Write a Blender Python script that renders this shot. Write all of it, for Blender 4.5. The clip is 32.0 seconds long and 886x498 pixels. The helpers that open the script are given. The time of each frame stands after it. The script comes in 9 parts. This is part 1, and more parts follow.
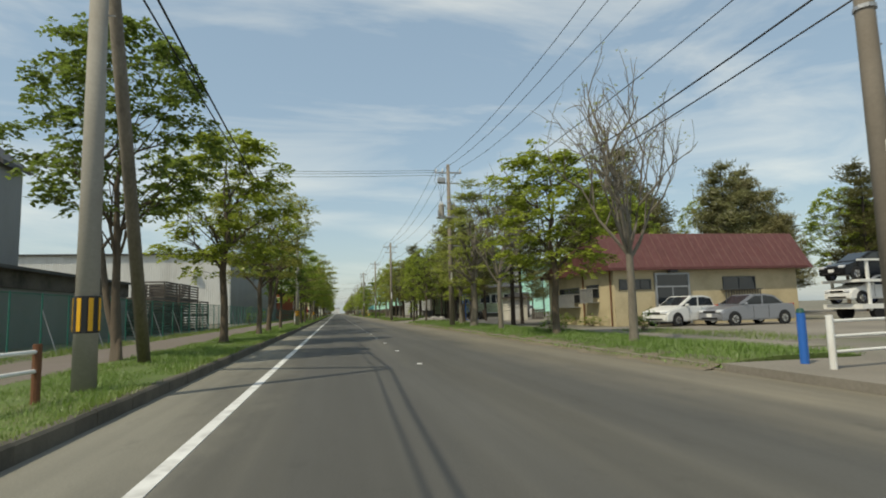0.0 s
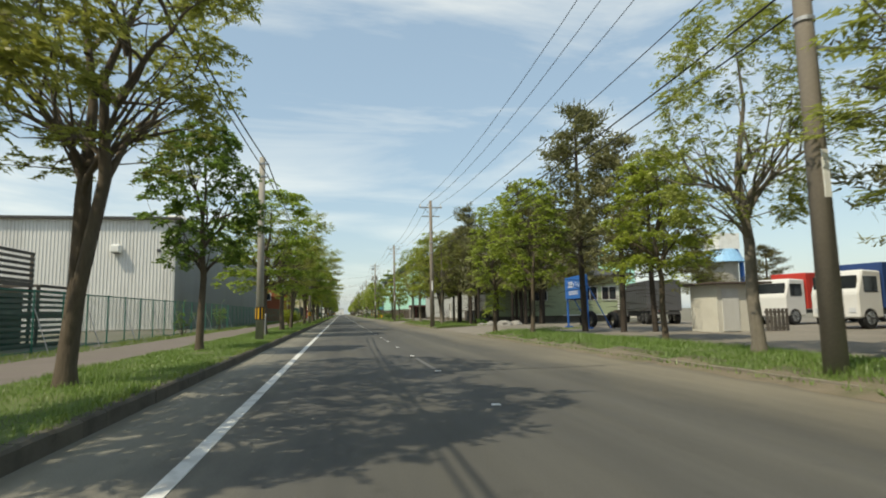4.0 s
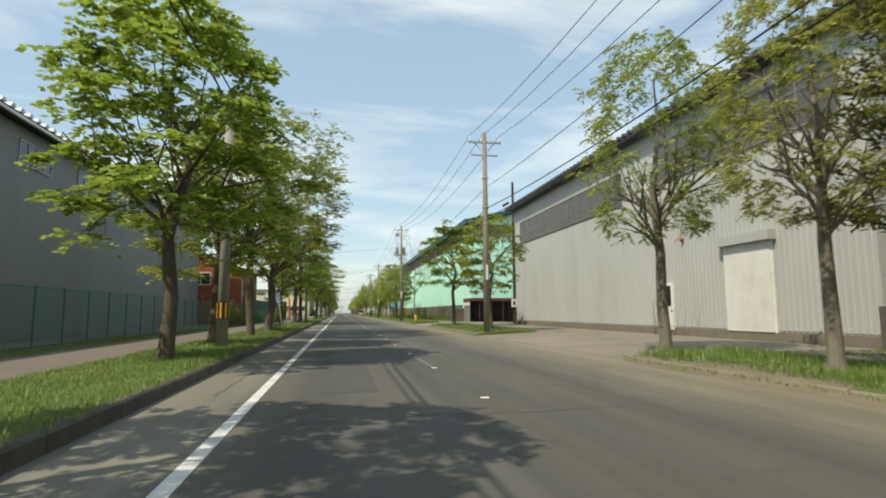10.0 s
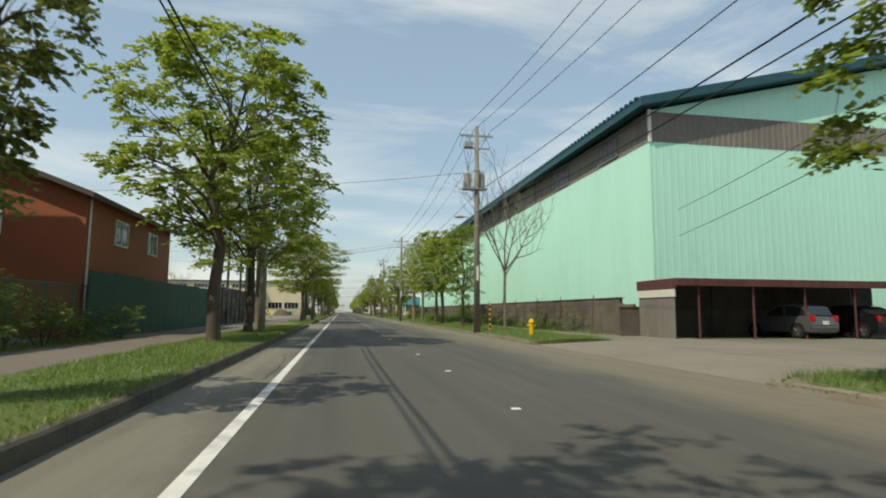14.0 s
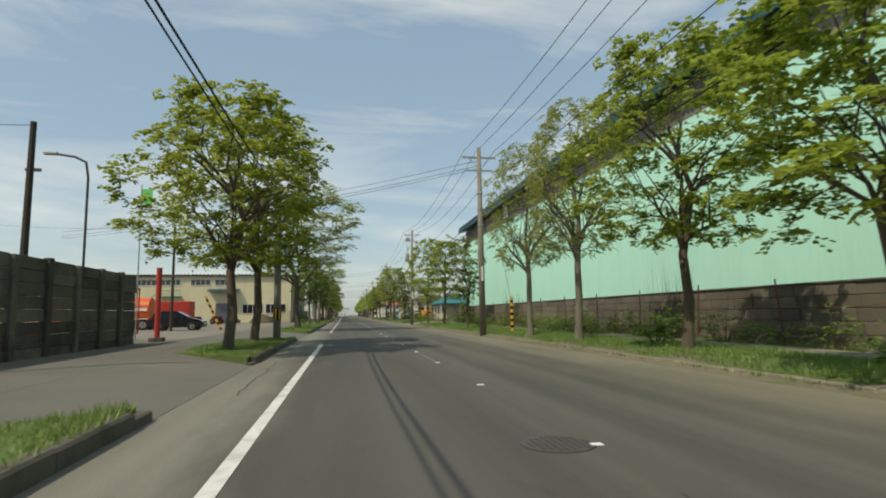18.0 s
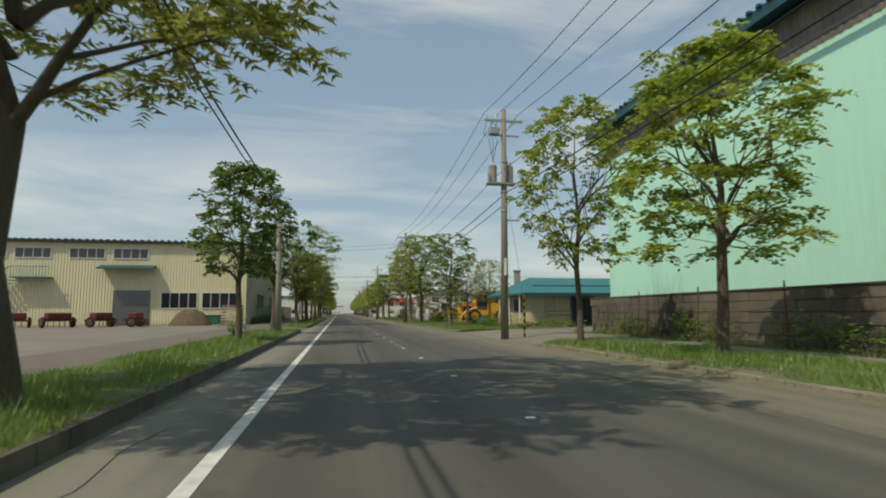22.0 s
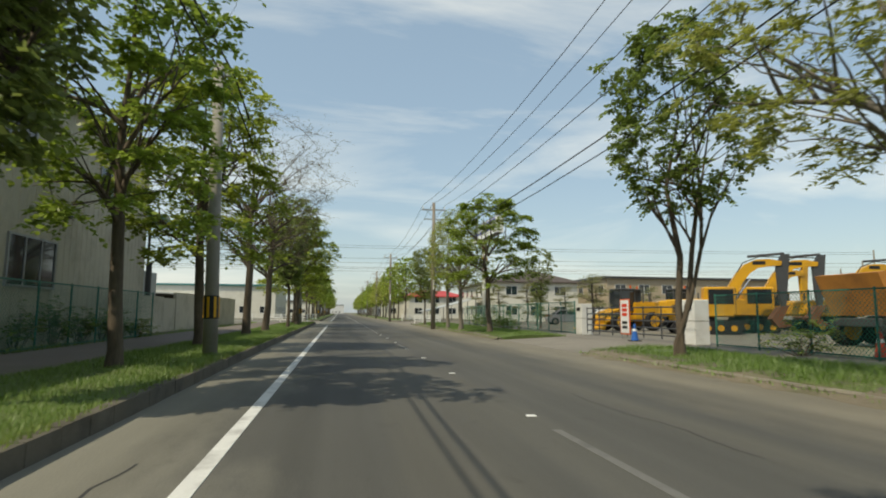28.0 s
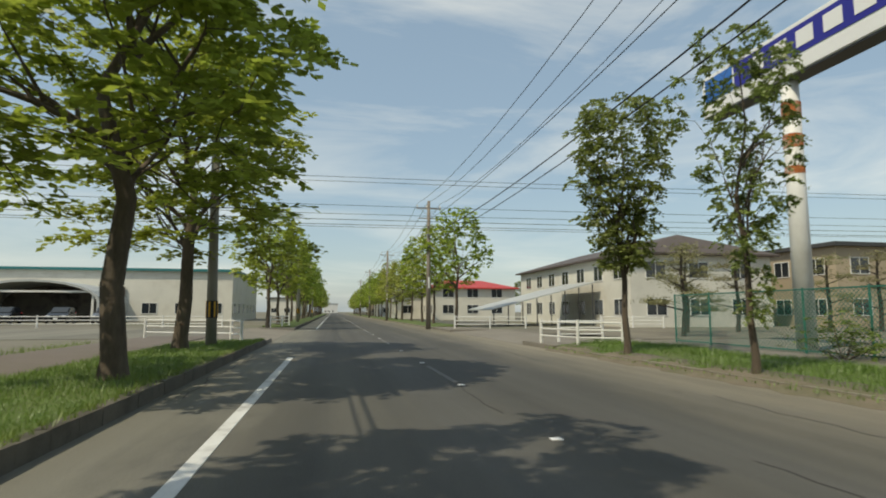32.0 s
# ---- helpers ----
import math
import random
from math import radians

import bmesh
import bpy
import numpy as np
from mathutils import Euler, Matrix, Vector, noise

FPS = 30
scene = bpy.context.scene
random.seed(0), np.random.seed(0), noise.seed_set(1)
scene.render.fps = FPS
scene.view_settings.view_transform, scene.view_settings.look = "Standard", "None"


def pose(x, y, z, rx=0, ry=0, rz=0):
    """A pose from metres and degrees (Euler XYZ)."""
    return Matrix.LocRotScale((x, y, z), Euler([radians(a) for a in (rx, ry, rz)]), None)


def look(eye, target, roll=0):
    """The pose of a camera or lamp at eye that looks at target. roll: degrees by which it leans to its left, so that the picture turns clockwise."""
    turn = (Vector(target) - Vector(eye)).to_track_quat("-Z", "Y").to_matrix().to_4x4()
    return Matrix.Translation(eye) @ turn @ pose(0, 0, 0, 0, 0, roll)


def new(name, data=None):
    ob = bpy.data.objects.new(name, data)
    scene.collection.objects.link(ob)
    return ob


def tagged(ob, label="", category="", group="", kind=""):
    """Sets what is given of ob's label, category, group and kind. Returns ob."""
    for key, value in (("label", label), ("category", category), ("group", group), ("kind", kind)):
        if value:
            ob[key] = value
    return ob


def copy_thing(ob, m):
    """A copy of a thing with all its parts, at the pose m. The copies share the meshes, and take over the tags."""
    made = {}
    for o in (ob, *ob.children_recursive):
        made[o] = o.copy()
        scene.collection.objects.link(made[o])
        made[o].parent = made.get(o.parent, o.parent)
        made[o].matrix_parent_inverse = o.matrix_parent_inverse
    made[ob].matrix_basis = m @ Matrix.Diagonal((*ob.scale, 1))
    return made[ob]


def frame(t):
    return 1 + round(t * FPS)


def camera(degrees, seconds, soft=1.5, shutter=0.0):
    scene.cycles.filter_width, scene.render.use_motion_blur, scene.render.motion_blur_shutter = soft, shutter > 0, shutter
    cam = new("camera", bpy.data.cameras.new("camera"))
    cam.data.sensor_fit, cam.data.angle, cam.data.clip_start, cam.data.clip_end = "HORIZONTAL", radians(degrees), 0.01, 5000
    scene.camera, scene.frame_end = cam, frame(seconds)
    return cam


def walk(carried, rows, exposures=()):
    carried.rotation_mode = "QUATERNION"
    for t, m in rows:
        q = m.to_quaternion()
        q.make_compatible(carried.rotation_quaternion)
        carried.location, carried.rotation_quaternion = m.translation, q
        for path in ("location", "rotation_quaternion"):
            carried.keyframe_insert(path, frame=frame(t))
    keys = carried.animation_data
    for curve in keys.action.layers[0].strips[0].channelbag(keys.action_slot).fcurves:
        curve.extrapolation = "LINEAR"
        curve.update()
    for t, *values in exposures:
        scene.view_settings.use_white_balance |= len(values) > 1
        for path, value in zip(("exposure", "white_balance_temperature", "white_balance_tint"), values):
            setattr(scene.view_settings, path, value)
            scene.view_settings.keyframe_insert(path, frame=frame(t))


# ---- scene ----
cam = camera(76.2, 32.0, soft=1.9, shutter=0.12)
# seconds, place, then tilt, lean and turn in degrees
ROWS = [
    (0.0, 0.122, 0.000, 1.268, 96.192, 1.549, -10.617),
    (0.5, 0.090, 3.265, 1.264, 96.358, 1.598, -10.621),
    (1.0, 0.067, 6.637, 1.288, 96.555, 1.379, -10.519),
    (1.5, 0.070, 10.182, 1.282, 96.638, 0.924, -10.500),
    (2.0, 0.081, 13.755, 1.294, 96.541, 0.594, -10.409),
    (2.5, 0.059, 17.507, 1.246, 96.481, 0.709, -10.353),
    (3.0, 0.019, 21.471, 1.249, 96.510, 0.635, -10.314),
    (3.5, -0.010, 25.528, 1.258, 96.421, 0.984, -10.194),
    (4.0, -0.023, 29.656, 1.255, 96.377, 1.061, -10.213),
    (4.5, -0.025, 33.854, 1.255, 96.365, 0.997, -10.307),
    (5.0, -0.019, 38.121, 1.255, 96.374, 0.883, -10.418),
    (5.5, -0.010, 42.456, 1.256, 96.392, 0.767, -10.491),
    (6.0, -0.000, 46.859, 1.260, 96.407, 0.663, -10.478),
    (6.5, 0.007, 51.343, 1.257, 96.420, 0.530, -10.506),
    (7.0, 0.011, 55.828, 1.249, 96.398, 0.549, -10.529),
    (7.5, 0.008, 60.224, 1.252, 96.336, 0.629, -10.535),
    (8.0, -0.011, 64.663, 1.270, 96.298, 0.562, -10.507),
    (8.5, -0.036, 69.131, 1.253, 96.344, 0.557, -10.337),
    (9.0, -0.061, 73.630, 1.271, 96.364, 0.750, -10.161),
    (9.5, -0.074, 78.151, 1.258, 96.315, 0.615, -10.188),
    (10.0, -0.085, 82.711, 1.269, 96.342, 0.337, -10.283),
    (10.5, -0.099, 87.350, 1.272, 96.364, 0.594, -10.235),
    (11.0, -0.105, 92.026, 1.274, 96.403, 0.619, -10.277),
    (11.5, -0.107, 96.749, 1.282, 96.365, 0.758, -10.279),
    (12.0, -0.115, 101.540, 1.282, 96.264, 0.466, -10.321),
    (12.5, -0.137, 106.260, 1.230, 96.296, 0.111, -10.362),
    (13.0, -0.178, 111.077, 1.199, 96.317, -0.204, -10.297),
    (13.5, -0.206, 116.023, 1.259, 96.334, -0.241, -10.250),
    (14.0, -0.220, 121.034, 1.244, 96.346, -0.332, -10.237),
    (14.5, -0.224, 126.049, 1.248, 96.456, -0.314, -10.206),
    (15.0, -0.225, 131.050, 1.255, 96.477, -0.128, -10.138),
    (15.5, -0.226, 136.037, 1.255, 96.445, 0.135, -10.052),
    (16.0, -0.230, 141.006, 1.255, 96.398, 0.388, -9.965),
    (16.5, -0.241, 145.956, 1.248, 96.372, 0.539, -9.895),
    (17.0, -0.263, 150.885, 1.266, 96.403, 0.480, -9.862),
    (17.5, -0.299, 155.793, 1.264, 96.506, 0.730, -9.799),
    (18.0, -0.339, 160.631, 1.276, 96.481, 0.912, -9.839),
    (18.5, -0.380, 165.392, 1.253, 96.561, 0.708, -9.907),
    (19.0, -0.419, 170.168, 1.249, 96.504, 0.421, -10.029),
    (19.5, -0.426, 175.004, 1.240, 96.503, 0.389, -9.969),
    (20.0, -0.377, 179.970, 1.222, 96.549, 0.471, -10.163),
    (20.5, -0.337, 185.087, 1.265, 96.502, 0.172, -10.228),
    (21.0, -0.305, 190.274, 1.239, 96.380, 0.161, -10.333),
    (21.5, -0.275, 195.530, 1.264, 96.359, 0.115, -10.411),
    (22.0, -0.244, 200.799, 1.265, 96.406, 0.215, -10.390),
    (22.5, -0.211, 206.122, 1.281, 96.279, 0.399, -10.564),
    (23.0, -0.187, 211.340, 1.250, 96.162, 0.240, -10.641),
    (23.5, -0.167, 216.464, 1.218, 96.127, 0.421, -10.548),
    (24.0, -0.160, 221.613, 1.201, 96.084, 0.249, -10.475),
    (24.5, -0.164, 226.889, 1.245, 95.986, 0.177, -10.313),
    (25.0, -0.175, 232.194, 1.255, 96.039, -0.039, -10.247),
    (25.5, -0.191, 237.525, 1.255, 96.182, -0.292, -10.240),
    (26.0, -0.211, 242.881, 1.255, 96.352, -0.473, -10.254),
    (26.5, -0.234, 248.258, 1.247, 96.486, -0.461, -10.246),
    (27.0, -0.257, 253.654, 1.284, 96.521, -0.118, -10.171),
    (27.5, -0.272, 258.991, 1.248, 96.447, -0.269, -10.195),
    (28.0, -0.291, 264.264, 1.241, 96.459, -0.331, -10.380),
    (28.5, -0.326, 269.509, 1.253, 96.416, -0.073, -10.429),
    (29.0, -0.330, 274.353, 1.227, 96.367, 0.023, -10.567),
    (29.5, -0.314, 279.128, 1.228, 96.371, 0.244, -10.555),
    (30.0, -0.274, 283.898, 1.246, 96.358, -0.030, -10.651),
    (30.5, -0.221, 288.608, 1.247, 96.347, 0.067, -10.758),
    (31.0, -0.181, 293.269, 1.227, 96.339, 0.081, -10.934),
    (31.5, -0.179, 297.886, 1.254, 96.342, -0.141, -11.026),
    (32.0, -0.195, 302.478, 1.275, 96.342, -0.050, -11.017),
]
walk(cam, [(t, pose(*p)) for t, *p in ROWS], ((0.0, 0.0, 7700, 4), (1.0, 0.1, 7700, 4), (2.0, 0.29, 7700, 4), (3.0, 0.26, 7700, 4), (6.0, 0.31, 7700, 4), (7.0, 0.40, 7700, 4), (9.0, 0.44, 7700, 4), (12.0, 0.33, 7700, 4), (14.0, 0.11, 7700, 4), (17.0, -0.08, 7700, 4), (19.0, 0.0, 7700, 4), (20.0, -0.14, 7700, 4), (21.0, -0.14, 7700, 4), (22.2, -0.23, 7700, 4), (23.0, -0.17, 7700, 4), (24.0, -0.22, 7700, 4), (25.5, 0.00, 7700, 4), (27.0, 0.10, 7700, 4), (28.0, 0.09, 7700, 4), (29.0, -0.04, 7700, 4), (31.0, 0.0, 7700, 4), (32.0, -0.05, 7700, 4)))

# ---- world, sun, exposure ----
SUN_EL, SUN_AZ = 54.0, 236.0          # azimuth the light comes from, clockwise from +y
world = bpy.data.worlds.new("world")
scene.world = world
world.use_nodes = True
wn, wl = world.node_tree.nodes, world.node_tree.links
wn.clear()
w_out = wn.new("ShaderNodeOutputWorld")
w_bg = wn.new("ShaderNodeBackground")
w_sky = wn.new("ShaderNodeTexSky")
w_sky.sky_type = "NISHITA"
w_sky.sun_disc = False
w_sky.sun_elevation = radians(SUN_EL)
w_sky.sun_rotation = radians(SUN_AZ)
w_sky.air_density, w_sky.dust_density, w_sky.ozone_density = 1.15, 1.0, 1.0
w_tc = wn.new("ShaderNodeTexCoord")
w_map = wn.new("ShaderNodeMapping")
w_map.inputs["Rotation"].default_value = (radians(20), radians(14), radians(-32))
w_map.inputs["Scale"].default_value = (1.0, 3.2, 7.0)
w_n1 = wn.new("ShaderNodeTexNoise")
w_n1.inputs["Scale"].default_value = 1.3
w_n1.inputs["Detail"].default_value = 8
w_n1.inputs["Roughness"].default_value = 0.58
w_n1.inputs["Distortion"].default_value = 0.5
w_rmp = wn.new("ShaderNodeValToRGB")
w_rmp.color_ramp.elements[0].position, w_rmp.color_ramp.elements[1].position = 0.44, 0.82
w_rmp.color_ramp.elements[1].color = (0.62, 0.62, 0.62, 1)
w_haze = wn.new("ShaderNodeMix")
w_haze.data_type = "RGBA"
w_haze.inputs["Factor"].default_value = 0.58
w_haze.inputs["B"].default_value = (2.05, 3.0, 4.45, 1)
wl.new(w_sky.outputs["Color"], w_haze.inputs["A"])
w_mix = wn.new("ShaderNodeMix")
w_mix.data_type = "RGBA"
w_mix.inputs["B"].default_value = (7.0, 7.1, 7.2, 1)
wl.new(w_tc.outputs["Generated"], w_map.inputs["Vector"])
wl.new(w_map.outputs["Vector"], w_n1.inputs["Vector"])
wl.new(w_n1.outputs["Fac"], w_rmp.inputs["Fac"])
wl.new(w_rmp.outputs["Color"], w_mix.inputs["Factor"])
wl.new(w_haze.outputs["Result"], w_mix.inputs["A"])
wl.new(w_mix.outputs["Result"], w_bg.inputs["Color"])
wl.new(w_bg.outputs["Background"], w_out.inputs["Surface"])
w_bg.inputs["Strength"].default_value = 0.155

sun = new("sun", bpy.data.lights.new("sun", "SUN"))
sun.data.energy, sun.data.angle, sun.data.color = 3.3, radians(0.55), (1.0, 0.95, 0.86)
_s = Vector((math.sin(radians(SUN_AZ)) * math.cos(radians(SUN_EL)), math.cos(radians(SUN_AZ)) * math.cos(radians(SUN_EL)), math.sin(radians(SUN_EL))))
sun.matrix_world = look(_s * 50, (0, 0, 0))


# ---- materials ----
def mat(name, color, rough=0.7, metal=0.0, var=0.18, scale=1.5, fine=30.0, bump=0.15, dirt=None, dirt_amt=0.0, spec=0.4, object_space=False, stretch=(1, 1, 1), rnd=0.0, island=0.0, dirt_scale=0.7):
    m = bpy.data.materials.new(name)
    m.use_nodes = True
    n, l = m.node_tree.nodes, m.node_tree.links
    b = n["Principled BSDF"]
    b.inputs["Roughness"].default_value, b.inputs["Metallic"].default_value = rough, metal
    b.inputs["Specular IOR Level"].default_value = spec
    if object_space:
        src = n.new("ShaderNodeTexCoord").outputs["Object"]
    else:
        src = n.new("ShaderNodeNewGeometry").outputs["Position"]
    mp = n.new("ShaderNodeMapping")
    mp.inputs["Scale"].default_value = stretch
    l.new(src, mp.inputs["Vector"])
    def noise_tex(sc, detail, rgh=0.55):
        t = n.new("ShaderNodeTexNoise")
        t.inputs["Scale"].default_value, t.inputs["Detail"].default_value, t.inputs["Roughness"].default_value = sc, detail, rgh
        l.new(mp.outputs["Vector"], t.inputs["Vector"])
        return t.outputs["Fac"]
    big, small = noise_tex(scale, 4), noise_tex(fine, 3, 0.65)
    ad = n.new("ShaderNodeMath"); ad.operation = "ADD"
    l.new(big, ad.inputs[0]); l.new(small, ad.inputs[1])
    mr = n.new("ShaderNodeMapRange")
    mr.inputs["From Min"].default_value, mr.inputs["From Max"].default_value = 0.6, 1.4
    mr.inputs["To Min"].default_value, mr.inputs["To Max"].default_value = 1 - var, 1 + var
    l.new(ad.outputs[0], mr.inputs["Value"])
    val = mr.outputs["Result"]
    if rnd or island:
        src2 = n.new("ShaderNodeObjectInfo").outputs["Random"] if rnd else n.new("ShaderNodeNewGeometry").outputs["Random Per Island"]
        m2 = n.new("ShaderNodeMapRange")
        a = rnd or island
        m2.inputs["To Min"].default_value, m2.inputs["To Max"].default_value = 1 - a, 1 + a
        l.new(src2, m2.inputs["Value"])
        mm = n.new("ShaderNodeMath"); mm.operation = "MULTIPLY"
        l.new(val, mm.inputs[0]); l.new(m2.outputs["Result"], mm.inputs[1])
        val = mm.outputs[0]
    mul = n.new("ShaderNodeVectorMath"); mul.operation = "SCALE"
    mul.inputs[0].default_value = color[:3]
    l.new(val, mul.inputs["Scale"])
    col = mul.outputs["Vector"]
    if dirt:
        d = noise_tex(dirt_scale, 6, 0.62)
        r = n.new("ShaderNodeMapRange")
        r.inputs["From Min"].default_value, r.inputs["From Max"].default_value = 0.48, 0.72
        r.inputs["To Max"].default_value = dirt_amt
        l.new(d, r.inputs["Value"])
        mx = n.new("ShaderNodeMix"); mx.data_type = "RGBA"
        mx.inputs["B"].default_value = (*dirt, 1)
        l.new(r.outputs["Result"], mx.inputs["Factor"])
        l.new(col, mx.inputs["A"])
        col = mx.outputs["Result"]
    l.new(col, b.inputs["Base Color"])
    if bump:
        bp = n.new("ShaderNodeBump")
        bp.inputs["Strength"].default_value, bp.inputs["Distance"].default_value = bump, 0.02
        l.new(small, bp.inputs["Height"])
        l.new(bp.outputs["Normal"], b.inputs["Normal"])
    return m


def road_mat(name):
    """Worn asphalt: long wheel-track bands, blotches, fine grain and dusty edges."""
    m = bpy.data.materials.new(name)
    m.use_nodes = True
    n, l = m.node_tree.nodes, m.node_tree.links
    b = n["Principled BSDF"]
    b.inputs["Roughness"].default_value, b.inputs["Specular IOR Level"].default_value = 0.82, 0.3
    pos = n.new("ShaderNodeNewGeometry").outputs["Position"]
    def layer(stretch, sc, detail, lo, hi, a0, a1, rgh=0.6):
        mp = n.new("ShaderNodeMapping")
        mp.inputs["Scale"].default_value = stretch
        l.new(pos, mp.inputs["Vector"])
        t = n.new("ShaderNodeTexNoise")
        t.inputs["Scale"].default_value, t.inputs["Detail"].default_value, t.inputs["Roughness"].default_value = sc, detail, rgh
        l.new(mp.outputs["Vector"], t.inputs["Vector"])
        r = n.new("ShaderNodeMapRange")
        for k, q in (("From Min", lo), ("From Max", hi), ("To Min", a0), ("To Max", a1)):
            r.inputs[k].default_value = q
        l.new(t.outputs["Fac"], r.inputs["Value"])
        return r.outputs["Result"], t.outputs["Fac"]
    bands, _ = layer((1, 0.008, 1), 0.95, 3, 0.35, 0.65, 0.84, 1.16)
    blots, _ = layer((1, 0.22, 1), 0.5, 6, 0.35, 0.7, 0.9, 1.12)
    grain, raw_grain = layer((1, 1, 1), 60, 3, 0.3, 0.7, 0.82, 1.18)
    spots, _ = layer((1, 0.6, 1), 2.2, 5, 0.62, 0.72, 1.0, 0.82)
    val = bands
    for o in (blots, grain, spots):
        mm = n.new("ShaderNodeMath"); mm.operation = "MULTIPLY"
        l.new(val, mm.inputs[0]); l.new(o, mm.inputs[1])
        val = mm.outputs[0]
    dust, _ = layer((1, 0.05, 1), 0.6, 5, 0.45, 0.7, 0.0, 0.8)
    mx = n.new("ShaderNodeMix"); mx.data_type = "RGBA"
    mx.inputs["A"].default_value, mx.inputs["B"].default_value = (0.080, 0.078, 0.071, 1), (0.113, 0.106, 0.087, 1)
    l.new(dust, mx.inputs["Factor"])
    # dust and sand gather outside the traffic lanes, with a wavering border
    sep = n.new("ShaderNodeSeparateXYZ")
    l.new(pos, sep.inputs[0])
    _, waver = layer((1, 0.35, 1), 0.7, 6, 0.3, 0.7, 0, 1, 0.65)
    wob = n.new("ShaderNodeMapRange")
    for k, q in (("From Min", 0.25), ("From Max", 0.75), ("To Min", -0.75), ("To Max", 0.75)):
        wob.inputs[k].default_value = q
    l.new(waver, wob.inputs["Value"])
    adx = n.new("ShaderNodeMath"); adx.operation = "ADD"
    l.new(sep.outputs["X"], adx.inputs[0]); l.new(wob.outputs["Result"], adx.inputs[1])
    col = mx.outputs["Result"]
    for x0, x1, tint in ((4.2, 6.5, (0.185, 0.165, 0.125, 1)), (-0.9, -2.0, (0.185, 0.176, 0.145, 1))):
        r = n.new("ShaderNodeMapRange")
        r.inputs["From Min"].default_value, r.inputs["From Max"].default_value = x0, x1
        r.inputs["To Max"].default_value = 0.9
        l.new(adx.outputs[0], r.inputs["Value"])
        m3 = n.new("ShaderNodeMix"); m3.data_type = "RGBA"
        m3.inputs["B"].default_value = tint
        l.new(r.outputs["Result"], m3.inputs["Factor"]); l.new(col, m3.inputs["A"])
        col = m3.outputs["Result"]
    mul = n.new("ShaderNodeVectorMath"); mul.operation = "SCALE"
    l.new(col, mul.inputs[0]); l.new(val, mul.inputs["Scale"])
    l.new(mul.outputs["Vector"], b.inputs["Base Color"])
    bp = n.new("ShaderNodeBump")
    bp.inputs["Strength"].default_value, bp.inputs["Distance"].default_value = 0.35, 0.01
    l.new(raw_grain, bp.inputs["Height"])
    l.new(bp.outputs["Normal"], b.inputs["Normal"])
    return m


def leaf_mat(name, color, trans=0.5, var=0.35):
    m = bpy.data.materials.new(name)
    m.use_nodes = True
    n, l = m.node_tree.nodes, m.node_tree.links
    n.clear()
    out = n.new("ShaderNodeOutputMaterial")
    dif, tr, gl = n.new("ShaderNodeBsdfDiffuse"), n.new("ShaderNodeBsdfTranslucent"), n.new("ShaderNodeBsdfGlossy")
    gl.inputs["Roughness"].default_value = 0.45
    mx, mx2 = n.new("ShaderNodeMixShader"), n.new("ShaderNodeMixShader")
    mx.inputs[0].default_value, mx2.inputs[0].default_value = trans, 0.04
    geo = n.new("ShaderNodeNewGeometry")
    r = n.new("ShaderNodeMapRange")
    r.inputs["To Min"].default_value, r.inputs["To Max"].default_value = 1 - var, 1 + var
    l.new(geo.outputs["Random Per Island"], r.inputs["Value"])
    oi = n.new("ShaderNodeObjectInfo")
    hue = n.new("ShaderNodeMapRange")
    hue.inputs["To Min"].default_value, hue.inputs["To Max"].default_value = 0.485, 0.515
    l.new(oi.outputs["Random"], hue.inputs["Value"])
    hs = n.new("ShaderNodeHueSaturation")
    hs.inputs["Color"].default_value = (*color, 1)
    l.new(r.outputs["Result"], hs.inputs["Value"])
    l.new(hue.outputs["Result"], hs.inputs["Hue"])
    for s in (dif, tr):
        l.new(hs.outputs["Color"], s.inputs["Color"])
    l.new(dif.outputs[0], mx.inputs[1]); l.new(tr.outputs[0], mx.inputs[2])
    l.new(mx.outputs[0], mx2.inputs[1]); l.new(gl.outputs[0], mx2.inputs[2])
    l.new(mx2.outputs[0], out.inputs["Surface"])
    return m


def glass_mat(name, color=(0.02, 0.025, 0.03)):
    m = bpy.data.materials.new(name)
    m.use_nodes = True
    b = m.node_tree.nodes["Principled BSDF"]
    b.inputs["Base Color"].default_value = (*color, 1)
    b.inputs["Roughness"].default_value = 0.06
    b.inputs["Specular IOR Level"].default_value = 0.7
    return m


